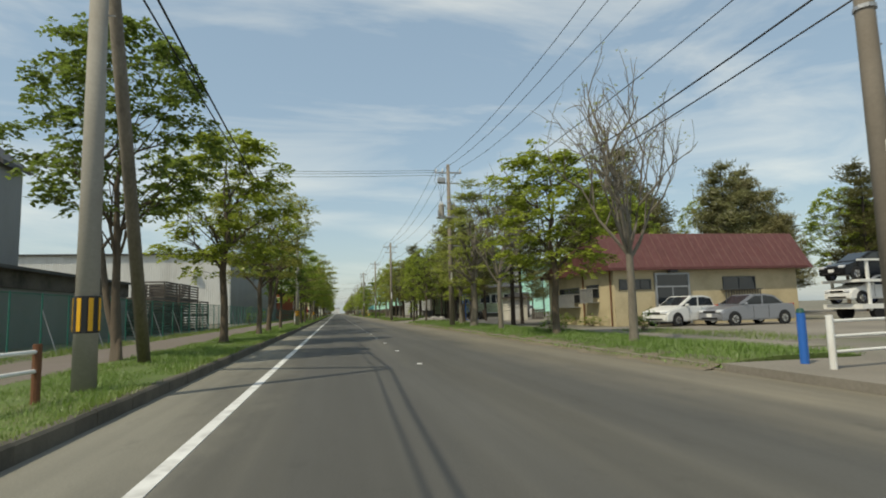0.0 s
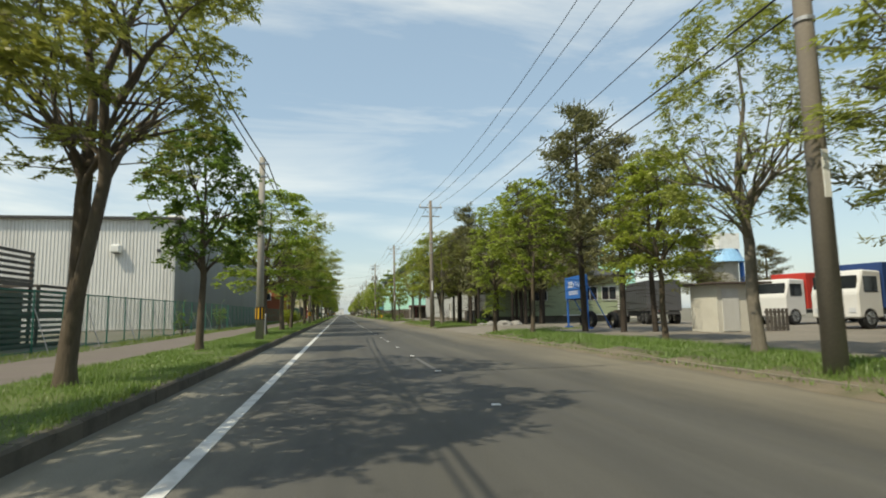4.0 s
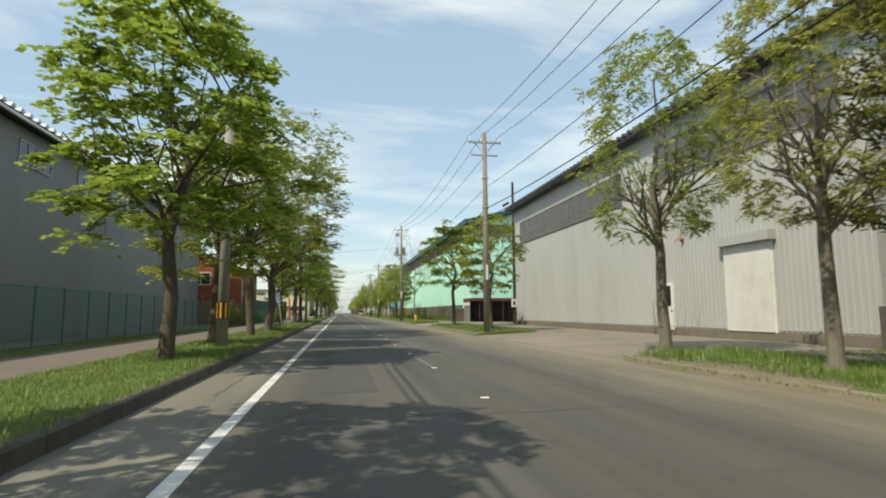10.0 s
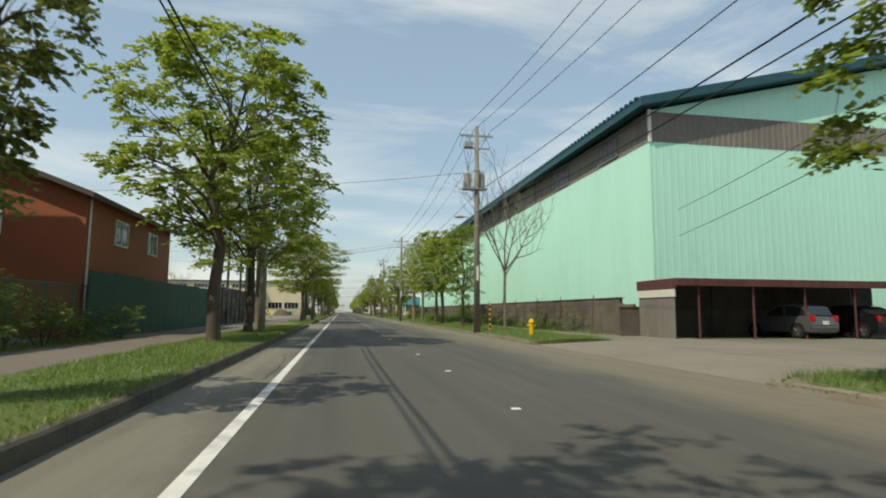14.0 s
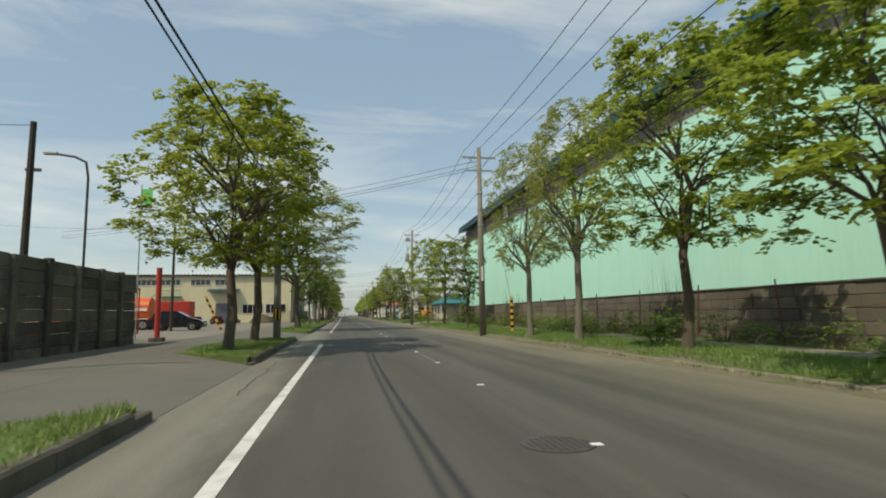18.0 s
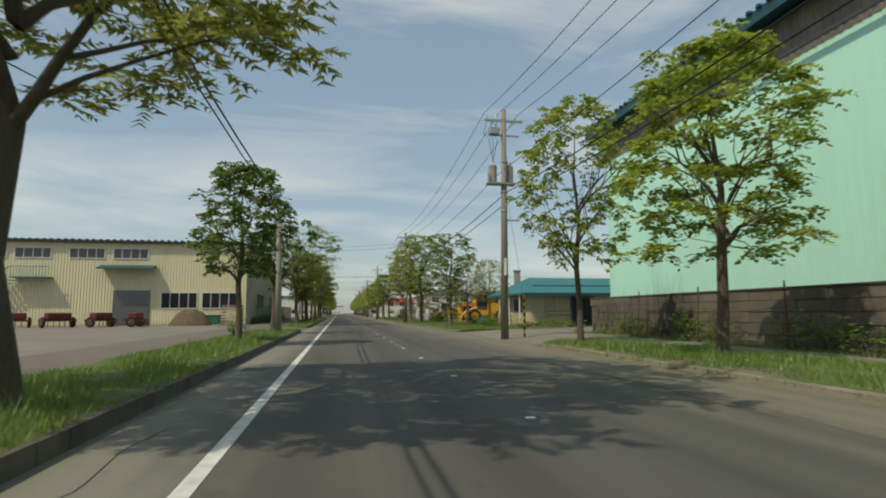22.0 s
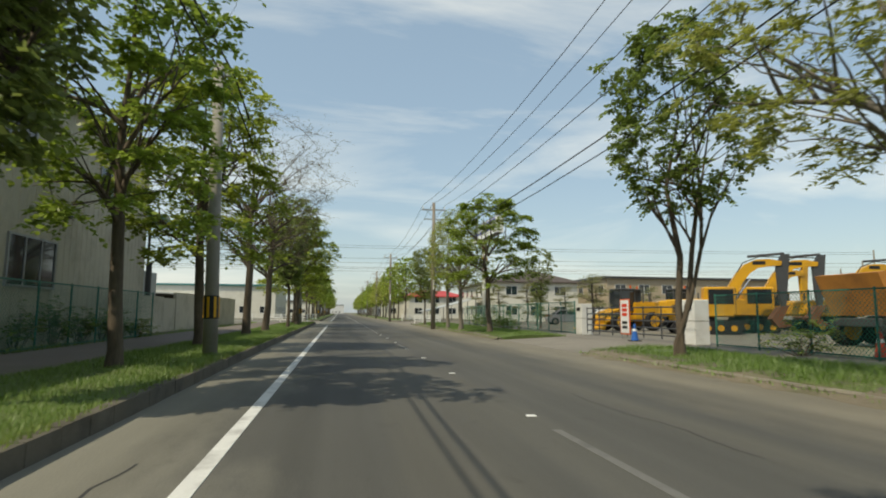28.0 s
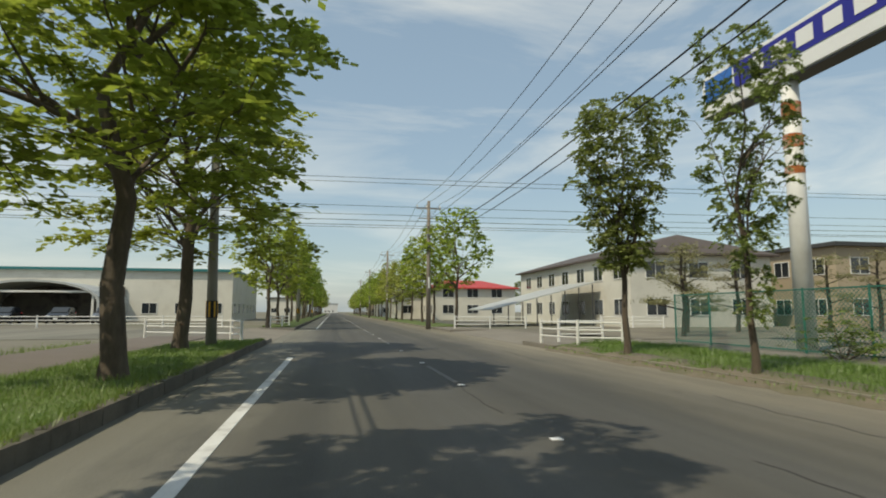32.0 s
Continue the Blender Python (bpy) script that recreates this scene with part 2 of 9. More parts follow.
M = {
    "verge": mat("verge_soil", (0.085, 0.125, 0.032), 0.95, var=0.4, scale=0.5, fine=9, bump=0.6, dirt=(0.15, 0.13, 0.07), dirt_amt=0.5, dirt_scale=0.45),
    "land": mat("gravelly_land", (0.17, 0.155, 0.125), 0.95, var=0.25, scale=0.15, fine=6, bump=0.4, dirt=(0.09, 0.11, 0.04), dirt_amt=0.8, dirt_scale=0.12),
    "gravel": mat("packed_gravel", (0.20, 0.18, 0.15), 0.95, var=0.22, scale=0.3, fine=14, bump=0.6, dirt=(0.13, 0.12, 0.10), dirt_amt=0.6, dirt_scale=0.35),
    "sidewalk": mat("worn_footway_asphalt", (0.155, 0.13, 0.115), 0.92, var=0.15, scale=0.4, fine=25, bump=0.25, dirt=(0.12, 0.12, 0.07), dirt_amt=0.5),
    "asphalt": road_mat("asphalt"),
    "apron": mat("worn_apron_asphalt", (0.125, 0.12, 0.105), 0.92, var=0.2, scale=0.35, fine=30, bump=0.3, dirt=(0.17, 0.155, 0.125), dirt_amt=0.7, dirt_scale=0.3),
    "edge_soil": mat("bare_sandy_soil", (0.165, 0.138, 0.10), 0.95, var=0.25, scale=1.2, fine=20, bump=0.7, dirt=(0.09, 0.105, 0.045), dirt_amt=0.7, dirt_scale=0.9),
    "paint": mat("road_paint_white", (0.62, 0.62, 0.60), 0.7, var=0.14, scale=2, fine=40, dirt=(0.25, 0.24, 0.23), dirt_amt=0.75, dirt_scale=2.5),
    "paint_worn": mat("road_paint_worn", (0.145, 0.142, 0.133), 0.8, var=0.3, scale=3, fine=50, dirt=(0.085, 0.083, 0.078), dirt_amt=1.0, dirt_scale=3),
    # kerb: stains, and a base colour darkened for the shade on its road face
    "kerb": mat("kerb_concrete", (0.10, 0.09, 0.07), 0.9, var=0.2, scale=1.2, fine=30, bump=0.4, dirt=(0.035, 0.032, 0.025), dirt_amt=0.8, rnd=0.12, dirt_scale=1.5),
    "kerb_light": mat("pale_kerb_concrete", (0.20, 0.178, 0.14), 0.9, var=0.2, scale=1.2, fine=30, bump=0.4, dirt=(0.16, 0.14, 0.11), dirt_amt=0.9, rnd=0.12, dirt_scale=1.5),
    "concrete": mat("pole_concrete", (0.30, 0.285, 0.25), 0.85, var=0.12, scale=1, fine=20, bump=0.1, dirt=(0.2, 0.18, 0.15), dirt_amt=0.5),
    "pole_brown": mat("weathered_pole_concrete", (0.23, 0.20, 0.165), 0.85, var=0.14, scale=1, fine=20, bump=0.1, dirt=(0.16, 0.13, 0.1), dirt_amt=0.5),
    "steel": mat("galvanised_steel", (0.36, 0.37, 0.38), 0.5, 0.6, var=0.1),
    "dark_steel": mat("dark_steel", (0.07, 0.072, 0.075), 0.5, 0.3, var=0.15),
    "iron": mat("worn_cast_iron", (0.068, 0.066, 0.062), 0.7, var=0.2),
    "rubber": mat("black_cable", (0.012, 0.012, 0.013), 0.55, var=0.1, bump=0),
    "porcelain": mat("porcelain_white", (0.7, 0.7, 0.68), 0.25, var=0.05, bump=0),
    "white": mat("white_paint", (0.72, 0.72, 0.69), 0.5, var=0.08, dirt=(0.4, 0.35, 0.3), dirt_amt=0.35),
    "yellow": mat("yellow_paint", (0.72, 0.38, 0.02), 0.45, var=0.1, dirt=(0.3, 0.17, 0.05), dirt_amt=0.3),
    "black": mat("black_paint", (0.015, 0.015, 0.016), 0.5, var=0.2),
    "red": mat("red_paint", (0.42, 0.035, 0.03), 0.5, var=0.15, dirt=(0.2, 0.06, 0.04), dirt_amt=0.5),
    "blue": mat("blue_paint", (0.02, 0.12, 0.42), 0.45, var=0.1),
    "green_mesh": mat("green_wire_fence", (0.025, 0.15, 0.115), 0.5, var=0.15),
    "bark": mat("tree_bark", (0.105, 0.082, 0.06), 0.95, var=0.4, scale=3, fine=18, bump=0.9, object_space=True, stretch=(1, 1, 0.25), dirt=(0.17, 0.16, 0.13), dirt_amt=0.4, dirt_scale=2),
    "bark_grey": mat("grey_bark", (0.17, 0.15, 0.122), 0.95, var=0.35, scale=3, fine=18, bump=0.9, object_space=True, stretch=(1, 1, 0.3)),
    "bark_dark": mat("dark_bark", (0.055, 0.044, 0.036), 0.95, var=0.35, scale=3, fine=18, bump=0.9, object_space=True, stretch=(1, 1, 0.3)),
    "leaf": leaf_mat("leaf_green", (0.30, 0.37, 0.06)),
    "leaf_mid": leaf_mat("leaf_mid_green", (0.235, 0.305, 0.05)),
    "leaf_dark": leaf_mat("leaf_deep_green", (0.16, 0.225, 0.045)),
    "leaf_young": leaf_mat("leaf_young_yellowgreen", (0.32, 0.355, 0.085)),
    "leaf_olive": leaf_mat("leaf_olive_bronze", (0.21, 0.25, 0.065)),
    "leaf_bud": leaf_mat("leaf_buds", (0.15, 0.135, 0.06)),
    "leaf_bronze": leaf_mat("leaf_bronze", (0.14, 0.125, 0.055)),
    "needle": leaf_mat("pine_needles", (0.17, 0.165, 0.065), 0.35),
    "grass": leaf_mat("grass_blades", (0.175, 0.255, 0.05), 0.4, 0.2),
    "shrub": leaf_mat("shrub_leaf", (0.14, 0.24, 0.035)),
    "flower": mat("dandelion_yellow", (0.75, 0.5, 0.02), 0.7, var=0.1, bump=0),
    "glass": glass_mat("window_glass"),
}


# ---- builders ----
def mesh_ob(name, bm, material, parent=None, label="", smooth=False):
    me = bpy.data.meshes.new(name)
    bm.to_mesh(me)
    bm.free()
    for m in material if isinstance(material, (list, tuple)) else [material]:
        me.materials.append(m)
    if smooth:
        me.shade_smooth()
    ob = new(name, me)
    if parent:
        ob.parent = parent
    if label:
        tagged(ob, label)
    return ob


def part(name, bm, material, parent, label="", smooth=False):
    return mesh_ob(name, bm, material, parent, label, smooth)


def thing(name, x=0, y=0, z=0, rz=0, label="", category="", group="", kind=""):
    e = new(name)
    e.matrix_basis = pose(x, y, z, 0, 0, rz)
    e.empty_display_size = 0.2
    return tagged(e, label, category, group, kind)


def box(bm, x0, y0, z0, x1, y1, z1, bevel=0.0, mi=0):
    r = bmesh.ops.create_cube(bm, size=1)
    bmesh.ops.transform(bm, matrix=Matrix.Translation(((x0 + x1) / 2, (y0 + y1) / 2, (z0 + z1) / 2)) @ Matrix.Diagonal((abs(x1 - x0), abs(y1 - y0), abs(z1 - z0), 1)), verts=r["verts"])
    fs = {f for v in r["verts"] for f in v.link_faces}
    if bevel:
        es = {e for v in r["verts"] for e in v.link_edges}
        g = bmesh.ops.bevel(bm, geom=list(es), offset=bevel, segments=1, affect="EDGES")
        fs = set(g["faces"]) | {f for f in fs if f.is_valid}
    for f in fs:
        if f.is_valid:
            f.material_index = mi
    return bm


def boxes(*bs, bevel=0.0):
    bm = bmesh.new()
    for b in bs:
        box(bm, *b, bevel=bevel)
    return bm


def tube(bm, pts, radii, sides=8, cap=True):
    """A tapered tube along points."""
    pts = [Vector(p) for p in pts]
    if not isinstance(radii, (list, tuple)):
        radii = [radii] * len(pts)
    rings = []
    up = Vector((0, 0, 1))
    for i, p in enumerate(pts):
        d = (pts[min(i + 1, len(pts) - 1)] - pts[max(i - 1, 0)]).normalized()
        a = d.cross(up if abs(d.z) < 0.95 else Vector((1, 0, 0))).normalized()
        b = d.cross(a)
        rings.append([bm.verts.new(p + (a * math.cos(2 * math.pi * k / sides) + b * math.sin(2 * math.pi * k / sides)) * radii[i]) for k in range(sides)])
    for r0, r1 in zip(rings, rings[1:]):
        for k in range(sides):
            bm.faces.new((r0[k], r0[(k + 1) % sides], r1[(k + 1) % sides], r1[k]))
    if cap:
        bm.faces.new(rings[0][::-1])
        bm.faces.new(rings[-1])
    return bm


def rod(p0, p1, r0, r1=None, sides=8):
    return tube(bmesh.new(), [p0, p1], [r0, r0 if r1 is None else r1], sides)


def prism(bm, outline, axis, a, b, mi=0):
    """Pushes a closed outline of (u, v) along an axis from a to b. axis 'x': (y, z); 'y': (x, z); 'z': (x, y)."""
    def at(u, v, w):
        return {"x": (w, u, v), "y": (u, w, v), "z": (u, v, w)}[axis]
    lo = [bm.verts.new(at(u, v, a)) for u, v in outline]
    hi = [bm.verts.new(at(u, v, b)) for u, v in outline]
    n = len(outline)
    fs = [bm.faces.new((lo[i], lo[(i + 1) % n], hi[(i + 1) % n], hi[i])) for i in range(n)]
    fs += [bm.faces.new(lo[::-1]), bm.faces.new(hi)]
    for f in fs:
        f.material_index = mi
    bmesh.ops.recalc_face_normals(bm, faces=fs)
    return bm


def raw(name, verts, faces, material, parent=None):
    me = bpy.data.meshes.new(name)
    me.from_pydata(verts, [], faces)
    me.materials.append(material)
    ob = new(name, me)
    if parent:
        ob.parent = parent
    return ob


# ---- trees ----
def grow(rng, height, fork, spread, limbs, levels, lean=(0, 0), droop=0.0, r0=0.13, twist=0.25, trunks=1, up=0.55):
    """Branch polylines [(points, radii, level)] and twig ends [(place, direction)] of a broadleaf tree."""
    lines, ends = [], []

    def branch(p, d, length, r, level):
        pts, rad = [p], [r]
        n = 4 if level < 2 else 3
        for i in range(n):
            d = (d + Vector((rng.uniform(-1, 1), rng.uniform(-1, 1), rng.uniform(-0.6, 0.8))) * twist * (0.6 + 0.3 * level) + Vector((0, 0, 0.10 - droop * level * 0.1))).normalized()
            p = p + d * length / n
            pts.append(p)
            rad.append(r * (1 - 0.75 * (i + 1) / n) + 0.003)
        lines.append((pts, rad, level))
        if level >= levels:
            ends.extend(((p, d), (pts[-2], d), (pts[1], d)))
            return
        kids = rng.choice((3, 4)) if level < 2 else rng.choice((2, 3))
        for k in range(kids):
            f = 0.35 + 0.65 * (k + rng.random() * 0.6) / kids
            i = min(int(f * n), n - 1)
            q = pts[i].lerp(pts[i + 1], f * n - i)
            a = rng.uniform(0, 2 * math.pi)
            side = d.orthogonal().normalized()
            side = side * math.cos(a) + d.cross(side) * math.sin(a)
            nd = (d * 0.75 + side * rng.uniform(0.55, 1.0) + Vector((0, 0, 0.12))).normalized()
            branch(q, nd, length * rng.uniform(0.55, 0.75), r * 0.55, level + 1)
        ends.extend(((pts[-1], d), (pts[-2], d)))

    for s in range(trunks):
        base = Vector((0.12 * s, 0.1 * s, -0.1))
        top = Vector((lean[0] + rng.uniform(-0.1, 0.1) + (s * 0.5), lean[1] + s * 0.4, fork))
        pts = [base, base.lerp(top, 0.12) + Vector((0, 0, 0)), base.lerp(top, 0.5) + Vector((rng.uniform(-0.08, 0.08), rng.uniform(-0.08, 0.08), 0)), top]
        lines.append((pts, [r0 * 1.35, r0 * 1.05, r0 * 0.92, r0 * 0.8], 0))
        for k in range(limbs):
            a = 2 * math.pi * (k + rng.uniform(-0.3, 0.3)) / limbs
            d = Vector((math.cos(a) * spread, math.sin(a) * spread, up + 0.5 * rng.random())).normalized()
            branch(top - Vector((0, 0, 0.5 * rng.random())), d, (height - fork) * rng.uniform(0.5, 0.68), r0 * 0.42, 1)
        branch(top, Vector((rng.uniform(-0.2, 0.2), rng.uniform(-0.2, 0.2), 1)).normalized(), (height - fork) * 0.72, r0 * 0.6, 1)
    return lines, ends


def leaf_cloud(rng, ends, per, size, spread, flat=0.5, hang=0.35, leaflets=6):
    """Sprays of leaflets round the twig ends; each leaflet is a folded pair of triangles."""
    v, f = [], []
    for p, d in ends:
        for _ in range(rng.randint(int(per * 0.6), int(per * 1.4 + 0.6))):
            q = p + Vector((rng.gauss(0, spread), rng.gauss(0, spread), rng.gauss(0, spread * flat)))
            a = rng.uniform(0, 2 * math.pi)
            t = Vector((math.cos(a), math.sin(a), rng.uniform(-hang, 0.25)))
            t = (t + d * 0.4).normalized()
            side = t.cross(Vector((0, 0, 1))).normalized()
            for k in range(leaflets):
                s = size * rng.uniform(0.7, 1.25)
                o = q + t * size * 0.55 * (k // 2 + 0.4)
                u = (t * 0.7 + side * (1 if k % 2 else -1) * rng.uniform(0.5, 1.1) + Vector((0, 0, rng.uniform(-0.9, 0.1)))).normalized()
                w = u.cross(Vector((rng.uniform(-0.4, 0.4), rng.uniform(-0.4, 0.4), 1))).normalized()
                n = w.cross(u)
                b = len(v)
                v += [o, o + u * s * 0.55 + w * s * 0.28 + n * s * 0.07, o + u * s, o + u * s * 0.55 - w * s * 0.28 + n * s * 0.07]
                f += [(b, b + 1, b + 2), (b, b + 2, b + 3)]
    return v, f


def make_bare(name, seed, label, bark, leaf, height, fork, spread, limbs, levels, **kw):
    rng = random.Random(seed)
    lines, ends = grow(rng, height, fork, spread, limbs, levels, **kw)
    t = thing(name, label=label, category="tree", group="street trees")
    bm = bmesh.new()
    for pts, rad, level in lines:
        tube(bm, pts, rad, 9 if level == 0 else (6 if level == 1 else 4 if level == 2 else 3), cap=False)
    part("trunk", bm, M[bark], t, smooth=True)
    v, f = leaf_cloud(rng, ends[::5], 1, 0.09, 0.2)
    raw("crown", v, f, M[leaf], t)
    return t


# How wide the crown is at each height from its foot (0) to its tip (1).
SHAPES = {
    "ovoid": lambda u: max(0.12, math.sin(math.pi * (0.14 + 0.78 * u))) ** 0.75,
    "layered": lambda u: max(0.10, math.sin(math.pi * (0.30 + 0.64 * u))) ** 0.7,
    "umbrella": lambda u: (0.45 + 0.55 * u ** 0.6) if u < 0.78 else math.sqrt(max(0.05, 1 - ((u - 0.78) / 0.24) ** 2)),
    "vase": lambda u: (0.30 + 0.70 * u ** 0.8) if u < 0.68 else math.sqrt(max(0.08, 1 - ((u - 0.68) / 0.34) ** 2)),
    "cone": lambda u: max(0.12, (1 - u) ** 0.7 * min(1.0, 0.55 + 2.2 * u)),
    "column": lambda u: max(0.3, math.sin(math.pi * (0.15 + 0.75 * u))) ** 0.5,
}


def fronds(g, tufts, per, pairs, size, reach, droop, tilt):
    """Small rhombic leaflets set in pairs along drooping fronds that spread from each tuft. tufts: rows of x, y, z, out x, out y."""
    tufts = np.repeat(np.array(tufts), per, axis=0)
    n = len(tufts)
    a = g.random(n) * 2 * np.pi
    d = np.stack([np.cos(a) + 0.45 * tufts[:, 3], np.sin(a) + 0.45 * tufts[:, 4], g.uniform(-0.35, 0.65, n)], 1)
    d /= np.linalg.norm(d, axis=1)[:, None]
    ln = reach * g.uniform(0.55, 1.25, n)
    base = tufts[:, :3] + g.normal(0, 0.10 * reach, (n, 3))
    k = np.arange(pairs * 2)
    along = (0.25 + 0.75 * (k // 2 + 0.5) / pairs)[None, :, None]
    q = base[:, None] + d[:, None] * ln[:, None, None] * along
    q[..., 2] -= (droop * ln[:, None] * along[..., 0] ** 2)
    side = np.stack([-d[:, 1], d[:, 0], 0 * a], 1)
    sign = np.where(k % 2, 1.0, -1.0)[None, :, None]
    u = d[:, None] * 0.55 + side[:, None] * sign * 0.8 + g.normal(0, 0.22, q.shape)
    u[..., 2] -= 0.25
    u /= np.linalg.norm(u, axis=2)[..., None]
    up = g.normal(0, tilt, q.shape)
    up[..., 2] += 1
    w = np.cross(u, up)
    w /= np.linalg.norm(w, axis=2)[..., None]
    s = (size * g.uniform(0.7, 1.25, q.shape[:2]))[..., None]
    if size < 0.1:
        return np.stack([q + w * s * 0.25, q + u * s * 1.15, q - w * s * 0.25], 2).reshape(-1, 3), 3
    return np.stack([q, q + u * s * 0.5 + w * s * 0.33, q + u * s, q + u * s * 0.5 - w * s * 0.33], 2).reshape(-1, 3), 4


def leaflets(name, v, sides, material, parent):
    """A mesh of separate leaflets with three or four corners each."""
    n = len(v) // sides
    me = bpy.data.meshes.new(name)
    me.vertices.add(len(v))
    me.vertices.foreach_set("co", np.ascontiguousarray(v, dtype=np.float32).ravel())
    me.loops.add(n * sides)
    me.polygons.add(n)
    me.loops.foreach_set("vertex_index", np.arange(n * sides, dtype=np.int32))
    me.polygons.foreach_set("loop_start", (np.arange(n) * sides).astype(np.int32))
    me.update()
    me.validate()
    me.materials.append(material)
    ob = new(name, me)
    ob.parent = parent
    return ob


def make_tree(name, seed, label, bark, leaf, shape, height, width, foot, fork, tufts, per, pairs, size, reach=0.42, droop=0.35, r0=0.13, limbs=7, ragged=0.3, lean=0.0, tilt=0.45, twig=0.008, layer=0.0, inner=0.3, stems=1, sprouts=0):
    """Trunk, limbs, boughs and twigs; tufts of leaf fronds sit at the twig ends, mostly near the outside of the crown."""
    rng = random.Random(seed)
    g = np.random.default_rng(seed)
    t = thing(name, label=label, category="tree", group="street trees")
    bm = bmesh.new()
    prof = SHAPES[shape]
    lump = [[rng.uniform(1 - ragged, 1.12) for _ in range(9)] for _ in range(4)]
    def crown_r(u, a):
        k = (a / 6.2832 * 9) % 9
        i = int(k)
        def ring(row):
            return row[i] * (1 - k + i) + row[(i + 1) % 9] * (k - i)
        z = min(2.999, max(0.0, u * 3))
        j = int(z)
        return 0.5 * width * prof(u) * (ring(lump[j]) * (1 - z + j) + ring(lump[j + 1]) * (z - j))
    def spot(u, a, r):
        return Vector((math.cos(a) * r + lean * u, math.sin(a) * r + 0.3 * lean * u, foot + u * (height - foot)))
    top = spot(0.8, 0, 0)
    mids, joints = [], []
    for k in range(stems):
        off = Vector((0, 0, 0)) if k == 0 else Vector((rng.choice((-1, 1)) * 0.10 * width, 0.06 * width * rng.uniform(-1, 1), 0.25))
        mid = Vector((lean * 0.3 + rng.uniform(-0.1, 0.1), rng.uniform(-0.1, 0.1), fork)) + off
        tp = top + off * 1.8 - Vector((0, 0, 0.5 * k))
        bend = Vector((rng.uniform(-0.05, 0.05), rng.uniform(-0.05, 0.05), 0)) * width * 0.5
        rk = r0 * (1 - 0.2 * k)
        spine = [Vector((0.02 + 0.09 * k, 0, -0.15)), Vector((0.01 + 0.09 * k, 0, 0.3)), mid * 0.5 + bend * 0.5, mid, mid.lerp(tp, 0.35) + bend * 2, mid.lerp(tp, 0.7) - bend, tp]
        tube(bm, spine, [rk * 1.5, rk * 1.08, rk * 0.95, rk * 0.85, rk * 0.55, rk * 0.3, 0.02], 10, False)
        mids.append((mid, tp))
        for q0, q1, rr in ((spine[3], spine[4], 0.5), (spine[4], spine[5], 0.35), (spine[5], spine[6], 0.22)):
            joints += [(q0.lerp(q1, f), rk * rr) for f in (0.4, 0.9)]
    def bough(p0, p3, r, n, rise):
        """A limb that starts steeply and bends outwards to its end."""
        ln = (p3 - p0).length
        c1, c2 = p0 + Vector((0, 0, rise * ln)) + (p3 - p0) * 0.2, p0.lerp(p3, 0.72) + Vector((rng.uniform(-0.06, 0.06), rng.uniform(-0.06, 0.06), rng.uniform(-0.02, 0.10))) * ln
        pts = []
        for i in range(n + 1):
            f = i / n
            p = p0 * (1 - f) ** 3 + c1 * 3 * f * (1 - f) ** 2 + c2 * 3 * f * f * (1 - f) + p3 * f ** 3
            if 0 < i < n:
                p = p + Vector((rng.uniform(-1, 1), rng.uniform(-1, 1), rng.uniform(-1, 1))) * 0.018 * ln
            pts.append(p)
        tube(bm, pts, [r * (1 - 0.82 * i / n) for i in range(n + 1)], 6 if r > 0.03 else 4, False)
        return pts
    for n in range(limbs):
        mid, tp = mids[n % stems]
        a = 6.2832 * (n + rng.uniform(-0.3, 0.3)) / limbs
        p0 = mid.lerp(tp, rng.uniform(0.0, 0.55) if n > 2 else 0.06 * n) - Vector((0, 0, 0.2 * (n % 2)))
        u = min(0.95, max(0.08, (p0.z + (height - foot) * rng.uniform(0.10, 0.42) - foot) / (height - foot)))
        p3 = spot(u, a, crown_r(u, a) * rng.uniform(0.62, 0.85))
        p3.z = max(p3.z, p0.z + 0.1 * (p3 - p0).length)
        r = r0 * rng.uniform(0.36, 0.5)
        pts = bough(p0, p3, r, 6, rng.uniform(0.06, 0.22))
        joints += [(q, r * (0.7 - 0.1 * i)) for i, q in enumerate(pts[2:])]
        for k in range(4):
            i = 1 + k
            b = a + rng.choice((-1, 1)) * rng.uniform(0.25, 0.75)
            uu = min(0.97, max(0.05, u + rng.uniform(-0.14, 0.30)))
            e = pts[i].lerp(spot(uu, b, crown_r(uu, b) * rng.uniform(0.6, 0.9)), 0.85)
            sub = bough(pts[i], e, r * 0.48, 4, rng.uniform(0.0, 0.12))
            joints += [(q, r * 0.3) for q in sub[1:]]
    rows = []
    for n in range(tufts):
        u = ((n + rng.random()) / tufts) ** 0.92
        a = n * 2.39996 + rng.uniform(-0.5, 0.5)
        c = spot(u, a, crown_r(u, a) * rng.uniform(inner, 1.0) ** 0.6)
        if layer:
            c.z += (round(c.z / 0.9) * 0.9 - c.z) * layer
        j, jr = min(joints, key=lambda q: (q[0] - c).length + (0.8 if q[0].z > c.z + 0.1 else 0))
        ln = (c - j).length
        knee = j.lerp(c, 0.5) + Vector((rng.uniform(-0.12, 0.12), rng.uniform(-0.12, 0.12), rng.uniform(0.0, 0.16))) * ln
        tr = max(min(jr * 0.7, 0.02), twig)
        tube(bm, [j, knee, c], [tr, tr * 0.75, 0.005], 3, False)
        if ln > 0.35:
            joints += [(knee, tr * 1.2), (j.lerp(c, 0.8), tr)]
        rows.append((c.x, c.y, c.z, math.cos(a), math.sin(a)))
        if rng.random() < 0.2:
            rows.append((knee.x, knee.y, knee.z, math.cos(a), math.sin(a)))
